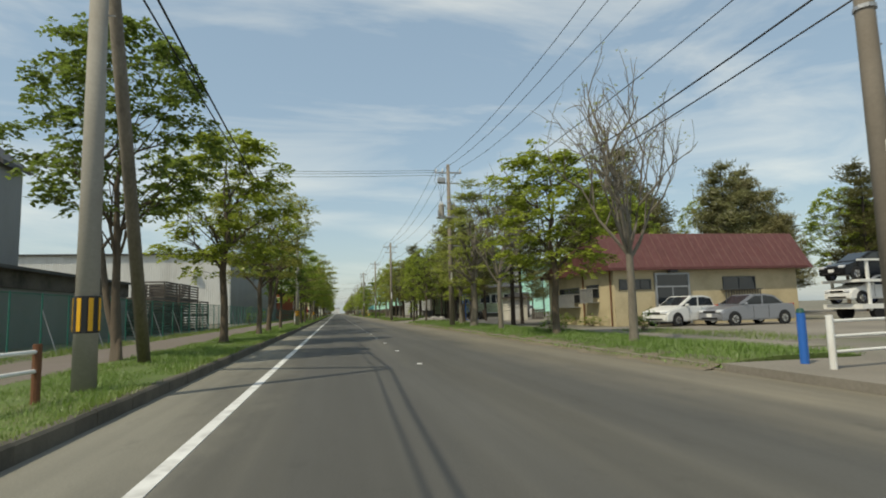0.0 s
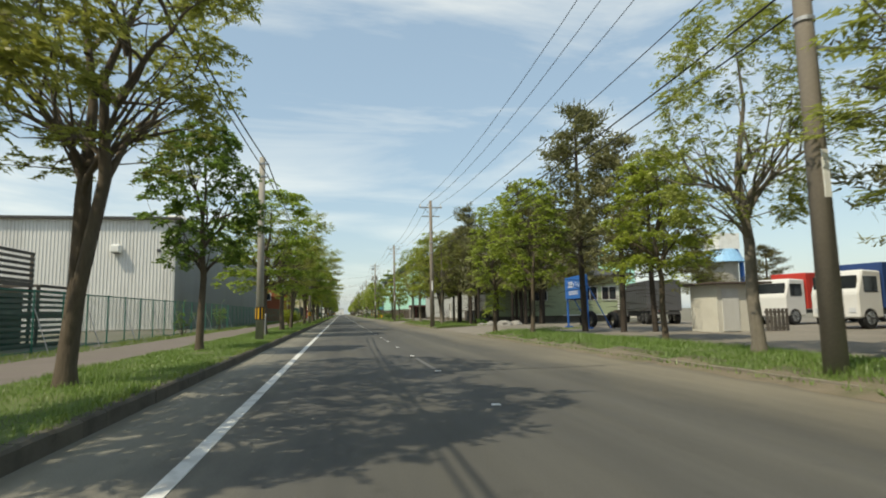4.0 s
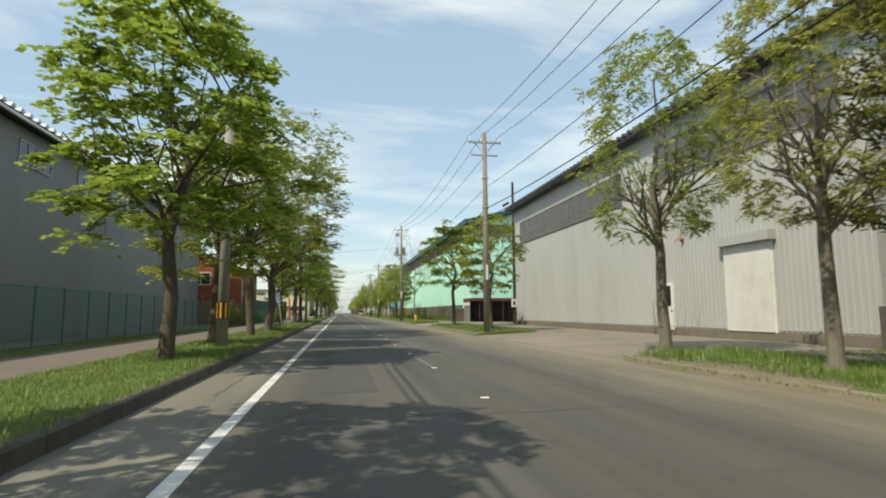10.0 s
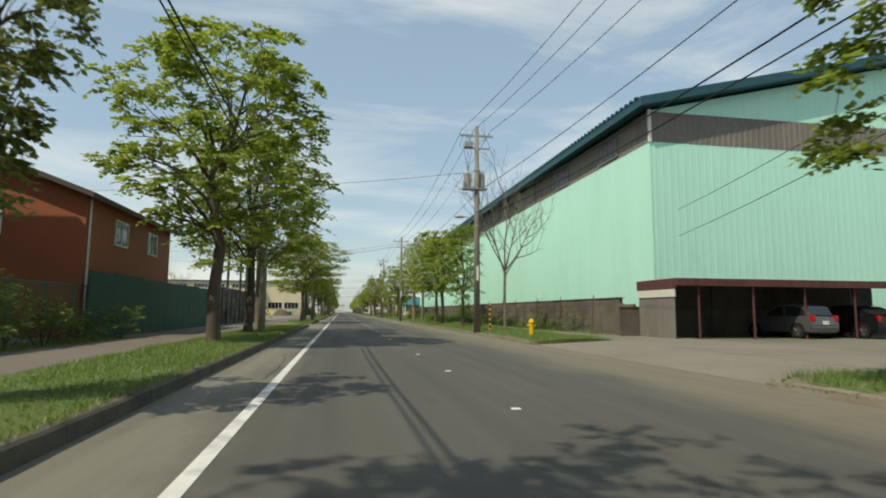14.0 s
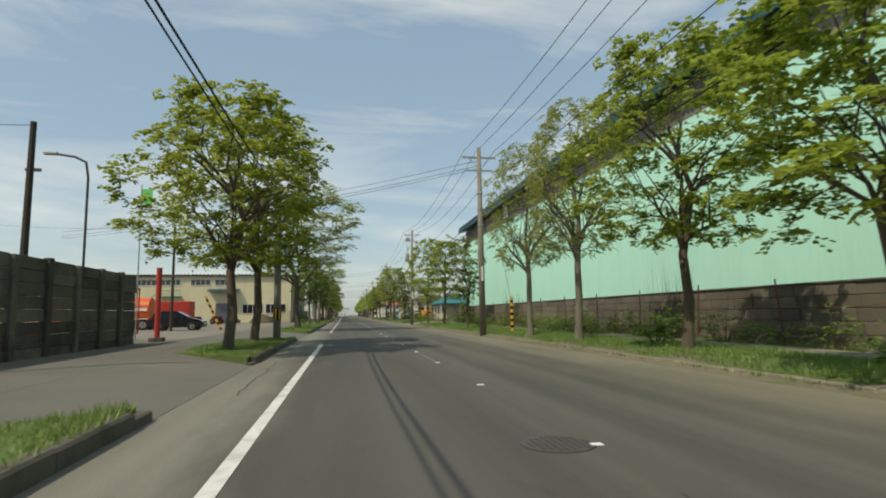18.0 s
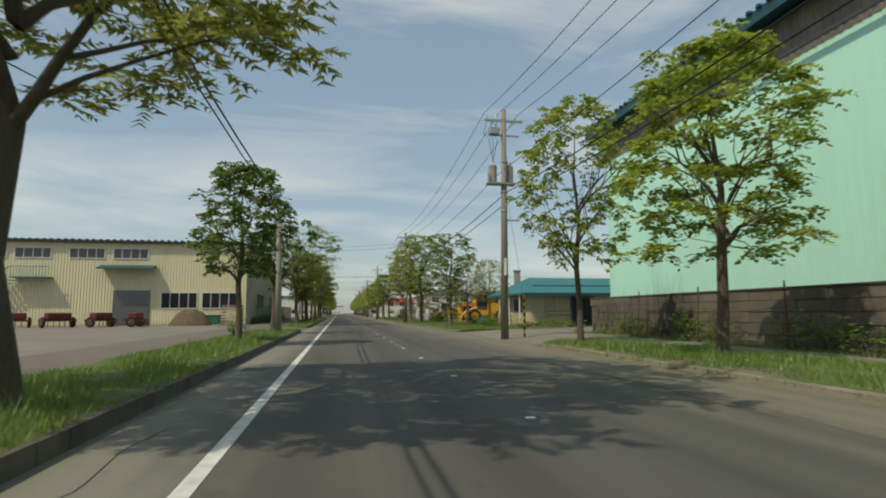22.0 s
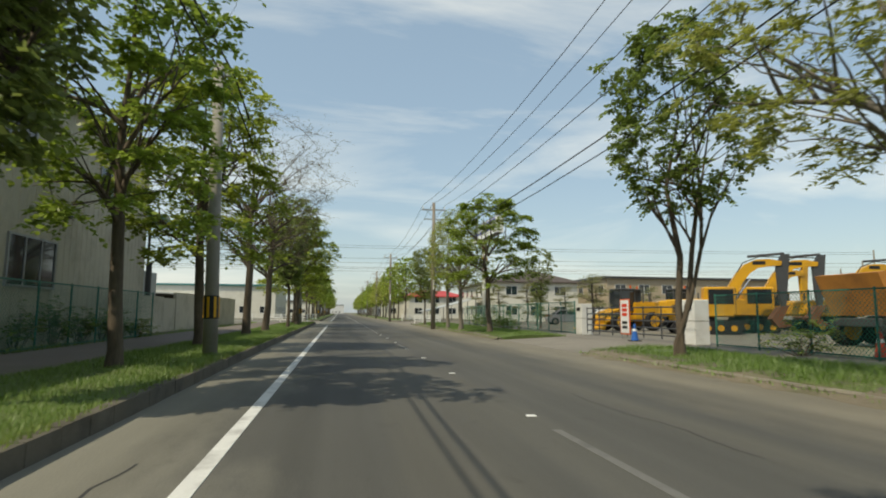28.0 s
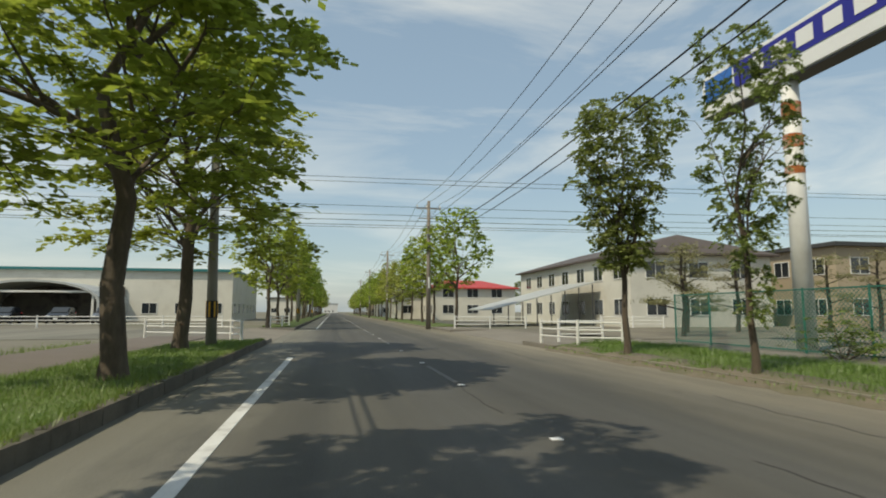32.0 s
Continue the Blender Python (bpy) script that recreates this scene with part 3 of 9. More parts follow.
    for k in range(sprouts):
        a, z = rng.uniform(0, 6.2832), fork * rng.uniform(0.45, 1.05)
        rows.append((math.cos(a) * (r0 + 0.15), math.sin(a) * (r0 + 0.15), z, math.cos(a), math.sin(a)))
        tube(bm, [(0, 0, z - 0.15), (math.cos(a) * (r0 + 0.15), math.sin(a) * (r0 + 0.15), z)], [0.012, 0.004], 3, False)
    part("trunk", bm, M[bark], t, smooth=True)
    v, sides = fronds(g, rows, per, pairs, size, reach, droop, tilt)
    leaflets("crown", v, sides, M[leaf], t)
    return t


def make_pine(seed, height=11.0):
    rng = random.Random(seed)
    t = thing("pine_tree", label="tall dark green pine with bare lower trunk", category="tree", group="roadside pines")
    bm = bmesh.new()
    tube(bm, [(0, 0, -0.1), (0.1, 0, height * 0.5), (0, 0.1, height)], [0.16, 0.12, 0.03], 7, False)
    v, f = [], []
    z = height * 0.33
    for _ in range(26):
        a, h0 = rng.uniform(0, 6.283), height * rng.uniform(0.12, 0.42)
        tip = Vector((math.cos(a), math.sin(a), rng.uniform(-0.25, 0.15))) * rng.uniform(0.5, 1.5)
        tube(bm, [(0.05, 0, h0), Vector((0.05, 0, h0)) + tip * 0.55 + Vector((0, 0, 0.06)), Vector((0.05, 0, h0)) + tip], [0.018, 0.012, 0.004], 3, False)
    while z < height:
        k = 1 - (z - height * 0.33) / (height * 0.67)
        for _ in range(4):
            a = rng.uniform(0, 6.283)
            ln = (0.6 + 2.3 * k ** 0.6) * rng.uniform(0.6, 1.15)
            d = Vector((math.cos(a), math.sin(a), rng.uniform(0.0, 0.35)))
            p0, p1 = Vector((0.05, 0.05, z)), Vector((0, 0, z)) + d * ln
            tube(bm, [p0, p1], [0.03, 0.008], 3, False)
            for j in range(7):
                c = p0.lerp(p1, 0.35 + 0.68 * j / 6)
                for _k in range(10):
                    q = c + Vector((rng.gauss(0, 0.19), rng.gauss(0, 0.19), rng.gauss(0, 0.12)))
                    u = Vector((rng.uniform(-1, 1), rng.uniform(-1, 1), rng.uniform(-0.2, 1.0))).normalized()
                    w = u.orthogonal().normalized() * 0.042
                    b = len(v)
                    v += [q - w, q + w, q + u * rng.uniform(0.22, 0.42)]
                    f.append((b, b + 1, b + 2))
        z += rng.uniform(0.28, 0.5)
    part("trunk", bm, M["bark_dark"], t, smooth=True)
    raw("crown", v, f, M["needle"], t)
    return t



PROTO = {
    "full": make_tree("street_tree", 3, "street tree with full bright green crown", "bark", "leaf", "ovoid", 9.0, 6.0, 3.0, 2.7, 165, 8, 4, 0.158, limbs=8, layer=0.3),
    "full2": make_tree("street_tree", 8, "street tree with layered bright green leaves", "bark", "leaf", "layered", 8.6, 6.0, 2.9, 2.8, 165, 9, 4, 0.152, 0.46, 0.5, ragged=0.5, limbs=8, layer=0.6),
    "full3": make_tree("street_tree", 88, "street tree with open layered green crown", "bark", "leaf", "layered", 8.6, 6.0, 2.7, 2.6, 155, 9, 4, 0.148, 0.46, 0.5, ragged=0.6, limbs=9, layer=0.7, lean=0.3),
    "lush": make_tree("street_tree", 15, "broad street tree with dense leafy crown", "bark", "leaf", "ovoid", 10.0, 7.0, 3.2, 2.9, 215, 8, 4, 0.163, 0.46, 0.4, r0=0.16, limbs=10, ragged=0.4, layer=0.4),
    "multi": make_tree("street_tree", 18, "many-stemmed street tree with deep green leaves", "bark", "leaf_dark", "ovoid", 9.2, 6.2, 3.9, 2.6, 175, 8, 4, 0.158, 0.44, 0.45, r0=0.12, limbs=11, ragged=0.4, stems=3),
    "round": make_tree("street_tree", 12, "compact street tree with dense deep green crown", "bark", "leaf_dark", "ovoid", 7.0, 4.4, 2.6, 2.2, 165, 8, 4, 0.15, 0.36, 0.4, limbs=8, ragged=0.25),
    "airy": make_tree("street_tree", 21, "spreading street tree with thin young leaves", "bark", "leaf_young", "umbrella", 9.0, 8.0, 3.7, 3.0, 300, 7, 6, 0.099, 0.44, 0.2, r0=0.15, limbs=12, ragged=0.4, layer=0.5, inner=0.45, stems=2),
    "airy3": make_tree("street_tree", 24, "wide forked street tree with thin young leaves", "bark", "leaf_young", "umbrella", 9.0, 8.0, 3.5, 2.7, 330, 8, 6, 0.099, 0.46, 0.15, r0=0.15, limbs=11, ragged=0.55, layer=0.7, inner=0.5),
    "airy2": make_tree("street_tree", 27, "forked street tree with sparse yellow-green leaves", "bark_grey", "leaf_young", "ovoid", 9.0, 6.0, 3.2, 2.7, 240, 8, 5, 0.099, 0.40, 0.45, r0=0.17, limbs=10, ragged=0.5, inner=0.4),
    "bare": make_bare("bare_tree", 33, "almost leafless street tree with grey branches", "bark_grey", "leaf_young", 9.2, 3.2, 0.8, 7, 4, r0=0.115),
    "gnarled": make_bare("bare_tree", 35, "old almost leafless street tree with thick grey trunk", "bark_grey", "leaf_young", 9.2, 3.2, 0.8, 8, 4, r0=0.20),
    "dense": make_tree("street_tree", 91, "street tree with flat tiers of clumped green leaves", "bark", "leaf_mid", "layered", 8.6, 6.0, 3.1, 2.8, 120, 13, 4, 0.15, 0.42, 0.5, ragged=0.5, limbs=9, layer=0.8),
    "thin": make_tree("street_tree", 77, "spreading street tree with bare twigs and few buds", "bark", "leaf_bud", "umbrella", 10.0, 9.0, 3.8, 3.0, 480, 4, 3, 0.055, 0.5, 0.05, r0=0.16, limbs=13, ragged=0.4, twig=0.011, inner=0.4),
    "vase": make_tree("street_tree", 41, "street tree with bronze green upswept crown", "bark", "leaf_olive", "vase", 8.0, 4.8, 2.6, 2.2, 185, 8, 4, 0.14, 0.38, 0.5, r0=0.11, limbs=12, tilt=0.7, ragged=0.45),
    "small": make_tree("street_tree", 47, "ragged street tree with tufted leaves", "bark", "leaf_olive", "vase", 7.5, 4.6, 2.5, 2.2, 80, 8, 5, 0.12, 0.36, 0.5, r0=0.10, ragged=0.6, tilt=0.7, sprouts=8),
    "slim": make_tree("street_tree", 53, "slim street tree with light open foliage", "bark", "leaf", "column", 8.0, 4.0, 2.6, 2.4, 105, 8, 5, 0.11, 0.40, 0.4, r0=0.11, ragged=0.55, sprouts=14),
    "feather": make_tree("street_tree", 57, "feathery street tree with flat tiers of green leaves", "bark_grey", "leaf_young", "cone", 8.8, 4.8, 2.2, 2.4, 150, 8, 6, 0.09, 0.46, 0.1, r0=0.14, limbs=12, ragged=0.4, layer=0.8),
    "tufted": make_tree("street_tree", 59, "hard-pruned street tree with tufts of leaves on stubs", "bark", "leaf_dark", "vase", 6.8, 5.3, 2.9, 2.4, 34, 11, 4, 0.17, 0.26, 0.6, r0=0.15, limbs=10, ragged=0.5, twig=0.014),
    "far": make_tree("street_tree", 65, "street tree far along the road", "bark", "leaf", "ovoid", 8.4, 6.0, 2.8, 2.6, 75, 6, 2, 0.34, 0.5, limbs=5),
    "far2": make_tree("street_tree", 71, "street tree far along the road", "bark", "leaf_young", "layered", 8.0, 6.0, 2.8, 2.6, 75, 6, 2, 0.30, 0.5, limbs=5),
    "pine": make_pine(5, 11.0),
    "pine2": make_pine(9, 9.0),
}
PROTO_SIZE = {}
for key, ob in PROTO.items():
    co = np.array([tuple(q.co) for c in ob.children if c.name.startswith("trunk" if key in ("bare", "gnarled") else "crown") for q in c.data.vertices])
    PROTO_SIZE[key] = (2 * float(np.quantile(np.hypot(co[:, 0] - np.median(co[:, 0]), co[:, 1] - np.median(co[:, 1])), 0.99)), float(np.quantile(co[:, 2], 0.998)))


def plant(kind, x, y, s=1.0, rz=None, z=0.17):
    rng = random.Random(int(x * 31 + y * 17))
    m = pose(x, y, z, 0, 0, rng.uniform(0, 360) if rz is None else rz)
    o = copy_thing(PROTO[kind], m)
    o.scale = (s, s, s * rng.uniform(0.94, 1.06))
    return o


def street_tree(kind, x, y, width, height):
    w0, h0 = PROTO_SIZE[kind]
    o = plant(kind, x, y, 1.0, z=0.19 if x < 0 else 0.22)
    o.scale = (width / w0, width / w0, height / h0)
    return o


def fbox(bm, face, at, u0, u1, z0, z1, d0, d1, bevel=0.0):
    """A box on a wall. face: the way the wall looks (xm, xp, ym, yp); at: its plane; u along it; d out of it."""
    if face == "xm":
        return box(bm, at - d1, u0, z0, at - d0, u1, z1, bevel)
    if face == "xp":
        return box(bm, at + d0, u0, z0, at + d1, u1, z1, bevel)
    if face == "ym":
        return box(bm, u0, at - d1, z0, u1, at - d0, z1, bevel)
    return box(bm, u0, at + d0, z0, u1, at + d1, z1, bevel)


def window(parent, face, at, u0, u1, z0, z1, panes=2, frame_mat="white", glass="glass", rows=1, name="window", f=0.06):
    bm = bmesh.new()
    for a, b, c, d in ((u0, u1, z0, z0 + f), (u0, u1, z1 - f, z1), (u0, u0 + f, z0 + f, z1 - f), (u1 - f, u1, z0 + f, z1 - f)):
        fbox(bm, face, at, a, b, c, d, -0.02, 0.05)
    for i in range(1, panes):
        u = u0 + (u1 - u0) * i / panes
        fbox(bm, face, at, u - f * 0.4, u + f * 0.4, z0 + f, z1 - f, -0.02, 0.04)
    for j in range(1, rows):
        z = z0 + (z1 - z0) * j / rows
        fbox(bm, face, at, u0 + f, u1 - f, z - f * 0.3, z + f * 0.3, -0.02, 0.038)
    w = part(name, bm, M[frame_mat], parent)
    for i in range(panes):
        a, b = u0 + (u1 - u0) * i / panes + f * 0.5, u0 + (u1 - u0) * (i + 1) / panes - f * 0.5
        bm = bmesh.new()
        fbox(bm, face, at, a, b, z0 + f * 0.6, z1 - f * 0.6, -0.03, 0.012 + 0.008 * (i % 2))
        part("pane", bm, M[glass], w)
    return w


def ribbed(face, at, u0, u1, z0, z1, pitch=0.3, depth=0.03, name="cladding", material=None, parent=None, top=None):
    """Vertically ribbed sheet cladding standing just off a wall. top: height of the upper edge at u, for gables."""
    bm = bmesh.new()
    n = int((u1 - u0) / pitch)
    us = []
    for i in range(n):
        a = u0 + (u1 - u0) * i / n
        p = (u1 - u0) / n
        us += [(a, 0.012), (a + p * 0.55, 0.012), (a + p * 0.65, 0.012 + depth), (a + p * 0.9, 0.012 + depth)]
    us.append((u1, 0.012))
    def at3(u, d, z):
        return {"xm": (at - d, u, z), "xp": (at + d, u, z), "ym": (u, at - d, z), "yp": (u, at + d, z)}[face]
    lo = [bm.verts.new(at3(u, d, z0)) for u, d in us]
    hi = [bm.verts.new(at3(u, d, top(u) if top else z1)) for u, d in us]
    for i in range(len(us) - 1):
        bm.faces.new((lo[i], lo[i + 1], hi[i + 1], hi[i]))
    bmesh.ops.recalc_face_normals(bm, faces=bm.faces)
    return part(name, bm, material, parent)


M |= {
    "clad_white": mat("white_sheet_cladding", (0.60, 0.60, 0.58), 0.5, var=0.07, scale=0.3, fine=8, bump=0.05, dirt=(0.33, 0.31, 0.28), dirt_amt=0.35, stretch=(1, 1, 0.25)),
    "clad_grey": mat("grey_sheet_cladding", (0.40, 0.415, 0.41), 0.55, var=0.08, scale=0.3, fine=8, bump=0.05, dirt=(0.30, 0.30, 0.28), dirt_amt=0.5, stretch=(1, 1, 0.2), dirt_scale=0.5),
    "clad_cream": mat("cream_sheet_cladding", (0.62, 0.56, 0.38), 0.55, var=0.06, scale=0.3, fine=8, bump=0.05, dirt=(0.4, 0.35, 0.24), dirt_amt=0.3, stretch=(1, 1, 0.25)),
    "clad_mint": mat("mint_sheet_cladding", (0.47, 0.82, 0.69), 0.5, var=0.05, scale=0.2, fine=6, bump=0.04, dirt=(0.40, 0.70, 0.58), dirt_amt=0.45, stretch=(1, 1, 0.15), dirt_scale=0.6),
    "clad_rusty": mat("weathered_grey_fibre_sheet", (0.20, 0.185, 0.165), 0.85, var=0.22, scale=0.6, fine=10, bump=0.2, dirt=(0.1, 0.085, 0.07), dirt_amt=0.7, stretch=(1, 1, 0.25)),
    "roof_teal": mat("teal_sheet_roof", (0.02, 0.16, 0.17), 0.5, var=0.12, dirt=(0.03, 0.09, 0.09), dirt_amt=0.4),
    "roof_navy": mat("dark_teal_sheet_roof", (0.012, 0.075, 0.10), 0.5, var=0.15, dirt=(0.02, 0.05, 0.06), dirt_amt=0.4),
    "roof_red": mat("faded_red_sheet_roof", (0.10, 0.035, 0.033), 0.6, var=0.18, scale=0.8, fine=12, dirt=(0.16, 0.09, 0.08), dirt_amt=0.4, stretch=(3, 3, 0.4), dirt_scale=1.6),
    "roof_dark": mat("dark_sheet_roof", (0.055, 0.055, 0.055), 0.6, var=0.2),
    "roof_brown": mat("brown_sheet_roof", (0.09, 0.07, 0.06), 0.6, var=0.2),
    "plaster_cream": mat("stained_cream_plaster", (0.50, 0.42, 0.27), 0.85, var=0.1, scale=0.6, fine=14, bump=0.2, dirt=(0.3, 0.24, 0.15), dirt_amt=0.6, dirt_scale=0.8),
    "plaster_white": mat("white_plaster", (0.62, 0.60, 0.53), 0.85, var=0.08, scale=0.5, fine=14, bump=0.15, dirt=(0.45, 0.42, 0.36), dirt_amt=0.4),
    "plaster_green": mat("pale_green_siding", (0.33, 0.38, 0.24), 0.75, var=0.1, scale=0.5, fine=14, bump=0.1, dirt=(0.2, 0.24, 0.16), dirt_amt=0.4),
    "render_sand": mat("sand_coloured_render", (0.47, 0.42, 0.32), 0.85, var=0.1, scale=0.5, fine=14, bump=0.15, dirt=(0.3, 0.25, 0.17), dirt_amt=0.5, dirt_scale=0.7),
    "dull_red": mat("dull_rusty_red", (0.13, 0.025, 0.02), 0.65, var=0.25, scale=1.2, dirt=(0.09, 0.04, 0.025), dirt_amt=0.7),
    "plaster_tan": mat("tan_render", (0.38, 0.31, 0.22), 0.85, var=0.1, scale=0.5, fine=14, bump=0.15),
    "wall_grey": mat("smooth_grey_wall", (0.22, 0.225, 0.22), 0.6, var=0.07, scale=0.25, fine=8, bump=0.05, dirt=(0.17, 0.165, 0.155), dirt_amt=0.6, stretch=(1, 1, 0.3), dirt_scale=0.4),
    "orange": mat("orange_siding", (0.33, 0.10, 0.045), 0.7, var=0.1, scale=0.6, fine=14, bump=0.1, dirt=(0.28, 0.08, 0.035), dirt_amt=0.4),
    "block": mat("rough_block_wall", (0.145, 0.125, 0.10), 0.95, var=0.25, scale=0.7, fine=16, bump=0.6, dirt=(0.06, 0.055, 0.045), dirt_amt=0.8, dirt_scale=0.5, rnd=0.2),
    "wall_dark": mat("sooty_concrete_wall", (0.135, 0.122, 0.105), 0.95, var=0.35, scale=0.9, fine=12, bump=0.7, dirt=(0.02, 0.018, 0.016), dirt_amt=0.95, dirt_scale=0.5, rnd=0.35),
    "wall_beige": mat("plain_beige_wall", (0.50, 0.46, 0.365), 0.9, var=0.08, scale=0.5, fine=14, bump=0.15, dirt=(0.2, 0.175, 0.13), dirt_amt=0.5),
    "timber": mat("grey_weathered_timber", (0.10, 0.09, 0.08), 0.9, var=0.3, scale=2, fine=20, bump=0.5, rnd=0.25),
    "stone": mat("pale_boulder", (0.27, 0.26, 0.24), 0.9, var=0.25, scale=2, fine=14, bump=0.8),
    "tyre": mat("tyre_rubber", (0.016, 0.016, 0.017), 0.85, var=0.2, object_space=True),
    "car_white": mat("white_car_paint", (0.70, 0.70, 0.68), 0.22, var=0.03, bump=0, spec=0.6),
    "car_silver": mat("silver_car_paint", (0.30, 0.31, 0.34), 0.28, 0.5, var=0.03, bump=0),
    "car_grey": mat("grey_car_paint", (0.14, 0.145, 0.155), 0.28, 0.4, var=0.03, bump=0),
    "car_dark": mat("dark_car_paint", (0.015, 0.016, 0.018), 0.25, 0.1, var=0.03, bump=0),
    "machine": mat("machine_yellow", (0.62, 0.32, 0.02), 0.42, var=0.16, scale=1.2, dirt=(0.22, 0.11, 0.03), dirt_amt=0.6),
    "orange_body": mat("faded_orange_paint", (0.50, 0.21, 0.045), 0.6, var=0.2, scale=1.2, dirt=(0.2, 0.08, 0.03), dirt_amt=0.6),
    "rust_film": mat("faded_rust_film", (0.17, 0.135, 0.11), 0.85, var=0.3, scale=2.0, fine=12, dirt=(0.21, 0.2, 0.19), dirt_amt=0.9, dirt_scale=2),
    "sign_rust": mat("flaking_rust_orange", (0.40, 0.12, 0.035), 0.85, var=0.35, scale=3.0, fine=20, dirt=(0.55, 0.5, 0.42), dirt_amt=0.9, dirt_scale=4),
    "rust": mat("rusty_brown", (0.14, 0.06, 0.03), 0.85, var=0.3, scale=1.5),
    "cont_red": mat("red_container", (0.45, 0.04, 0.03), 0.5, var=0.1),
    "cont_blue": mat("blue_container", (0.02, 0.05, 0.16), 0.55, var=0.12),
    "tank_orange": mat("orange_tank_paint", (0.60, 0.10, 0.015), 0.35, var=0.06),
    "sign_blue": mat("sign_blue", (0.03, 0.15, 0.48), 0.4, var=0.06, bump=0),
    "sign_white": mat("sign_white", (0.75, 0.75, 0.74), 0.5, var=0.04, bump=0),
    "sign_red": mat("sign_red", (0.65, 0.05, 0.02), 0.5, var=0.06, bump=0),
    "lamp_red": mat("tail_lamp_red", (0.4, 0.01, 0.01), 0.2, var=0.02, bump=0),
    "lamp_clear": mat("headlamp_clear", (0.6, 0.62, 0.65), 0.12, var=0.02, bump=0),
    "chrome": mat("chrome", (0.6, 0.6, 0.6), 0.2, 0.9, var=0.05, bump=0),
    "green_dark": mat("dark_green_sheet", (0.012, 0.07, 0.055), 0.6, var=0.2),
    "tarp_blue": mat("blue_tarpaulin", (0.02, 0.14, 0.48), 0.5, var=0.2, bump=0.5, fine=6),
    "hydrant_yellow": mat("hydrant_yellow", (0.75, 0.46, 0.01), 0.4, var=0.06),
    "soil": mat("brown_soil_heap", (0.13, 0.095, 0.065), 0.95, var=0.25, scale=2, fine=12, bump=0.8),
}

# ---- ground, road ----
Y0, Y1 = -60.0, 900.0
bm = bmesh.new()
prof = [(-2500, 0.14), (-5.4, 0.14), (-5.4, -0.08), (10.3, -0.08), (10.3, 0.14), (2500, 0.14)]
cols = [[bm.verts.new((x, y, z)) for x, z in prof] for y in (-1500, 2500)]
for i in range(len(prof) - 1):
    bm.faces.new((cols[0][i], cols[0][i + 1], cols[1][i + 1], cols[1][i]))
tagged(mesh_ob("ground", bm, M["land"]), "flat gravelly and grassy land along the road", "ground", kind="structure")


def slab(name, x0, y0, x1, y1, z0, z1, m, label, category):
    return tagged(mesh_ob(name, boxes((x0, y0, z0, x1, y1, z1)), M[m]), label, category, kind="structure")


def ramp(y0, y1, x_in, x_road, h, m, label):
    """A driveway that slopes down to the road."""
    bm = prism(bmesh.new(), [(x_in, -0.02), (x_road, -0.02), (x_road, 0.006), (x_in, h)], "y", y0, y1)
    return tagged(mesh_ob("driveway", bm, M[m]), label, "driveway", kind="structure")


slab("road", -2.72, Y0, 7.18, Y1, -0.06, 0.0, "asphalt", "straight grey asphalt road with worn wheel tracks", "road")
for a, b in ((Y0, 186.0), (202.4, 319.0), (346.0, Y1)):
    slab("edge_line", -1.385, a, -1.235, b, -0.04, 0.008, "paint", "solid white edge line painted on asphalt", "road marking")
for a, b, m in ((Y0, 165, "sidewalk"), (165, 206, "apron"), (206, 236, "sidewalk"), (236, 254, "apron"), (254, 330, "sidewalk")):
    slab("pavement", -8.3, a, -5.5, b, 0.0, 0.175, m, "worn asphalt footway behind the grass strip", "pavement")
slab("pavement", 10.4, 12, 12.2, 330, 0.0, 0.165, "gravel", "narrow worn footway behind the grass strip", "pavement")

# Grass strips with their kerbs, broken by the drives: y from, y to.
LSTRIPS = [(4.0, 168.5), (176.2, 190.6), (200.8, 240.0), (249.0, 326.0), (345.0, 620.0)]
RSTRIPS = [(9.5, 58.6), (72.5, 96.5), (112.0, 130.0), (142.0, 221.5), (236.0, 281.0), (290.0, 321.0), (345.0, 620.0)]
for a, b in LSTRIPS:
    bed = prism(bmesh.new(), [(-2.86, a + 0.2), (-2.86, b - 0.2), (-5.5, b - 2.6), (-5.5, a + 3.4)], "z", 0.0, 0.195)
    tagged(mesh_ob("verge", bed, M["verge"]), "grass strip between kerb and footway", "verge", kind="structure")
for a, b in RSTRIPS:
    bank = prism(bmesh.new(), [(7.32, 0.0), (10.4, 0.0), (10.4, 0.17), (9.6, 0.235), (8.5, 0.225), (7.8, 0.175), (7.32, 0.12)], "y", a + 0.2, b - 0.2)
    tagged(mesh_ob("verge", bank, M["verge"]), "grass bank rising from the pale kerb", "verge", kind="structure")
for a, b in ((168.5, 176.2), (190.6, 200.8), (240.0, 249.0)):
    ramp(a - 2.8, b + 3.6, -5.5, -2.70, 0.173, "apron", "asphalt driveway crossing the grass strip")
for a, b in ((58.6, 72.5), (96.5, 112.0), (130.0, 142.0), (221.5, 236.0), (281.0, 290.0)):
    ramp(a - 0.1, b + 0.1, 10.4, 7.19, 0.16, "gravel", "dusty gravel driveway meeting the road")
slab("yard", 12.2, 14, 60, 27.5, 0.0, 0.155, "gravel", "gravel forecourt beside the low house", "yard")
slab("yard", 12.2, 40, 60, 73, 0.0, 0.155, "gravel", "gravel truck yard behind the blue sign", "yard")
slab("yard", 10.4, 96, 14.8, 146, 0.0, 0.162, "gravel", "dusty gravel forecourt of the halls", "yard")
slab("yard", 12.2, 221, 40, 241, 0.0, 0.155, "gravel", "gravel lot before the teal-roofed house", "yard")
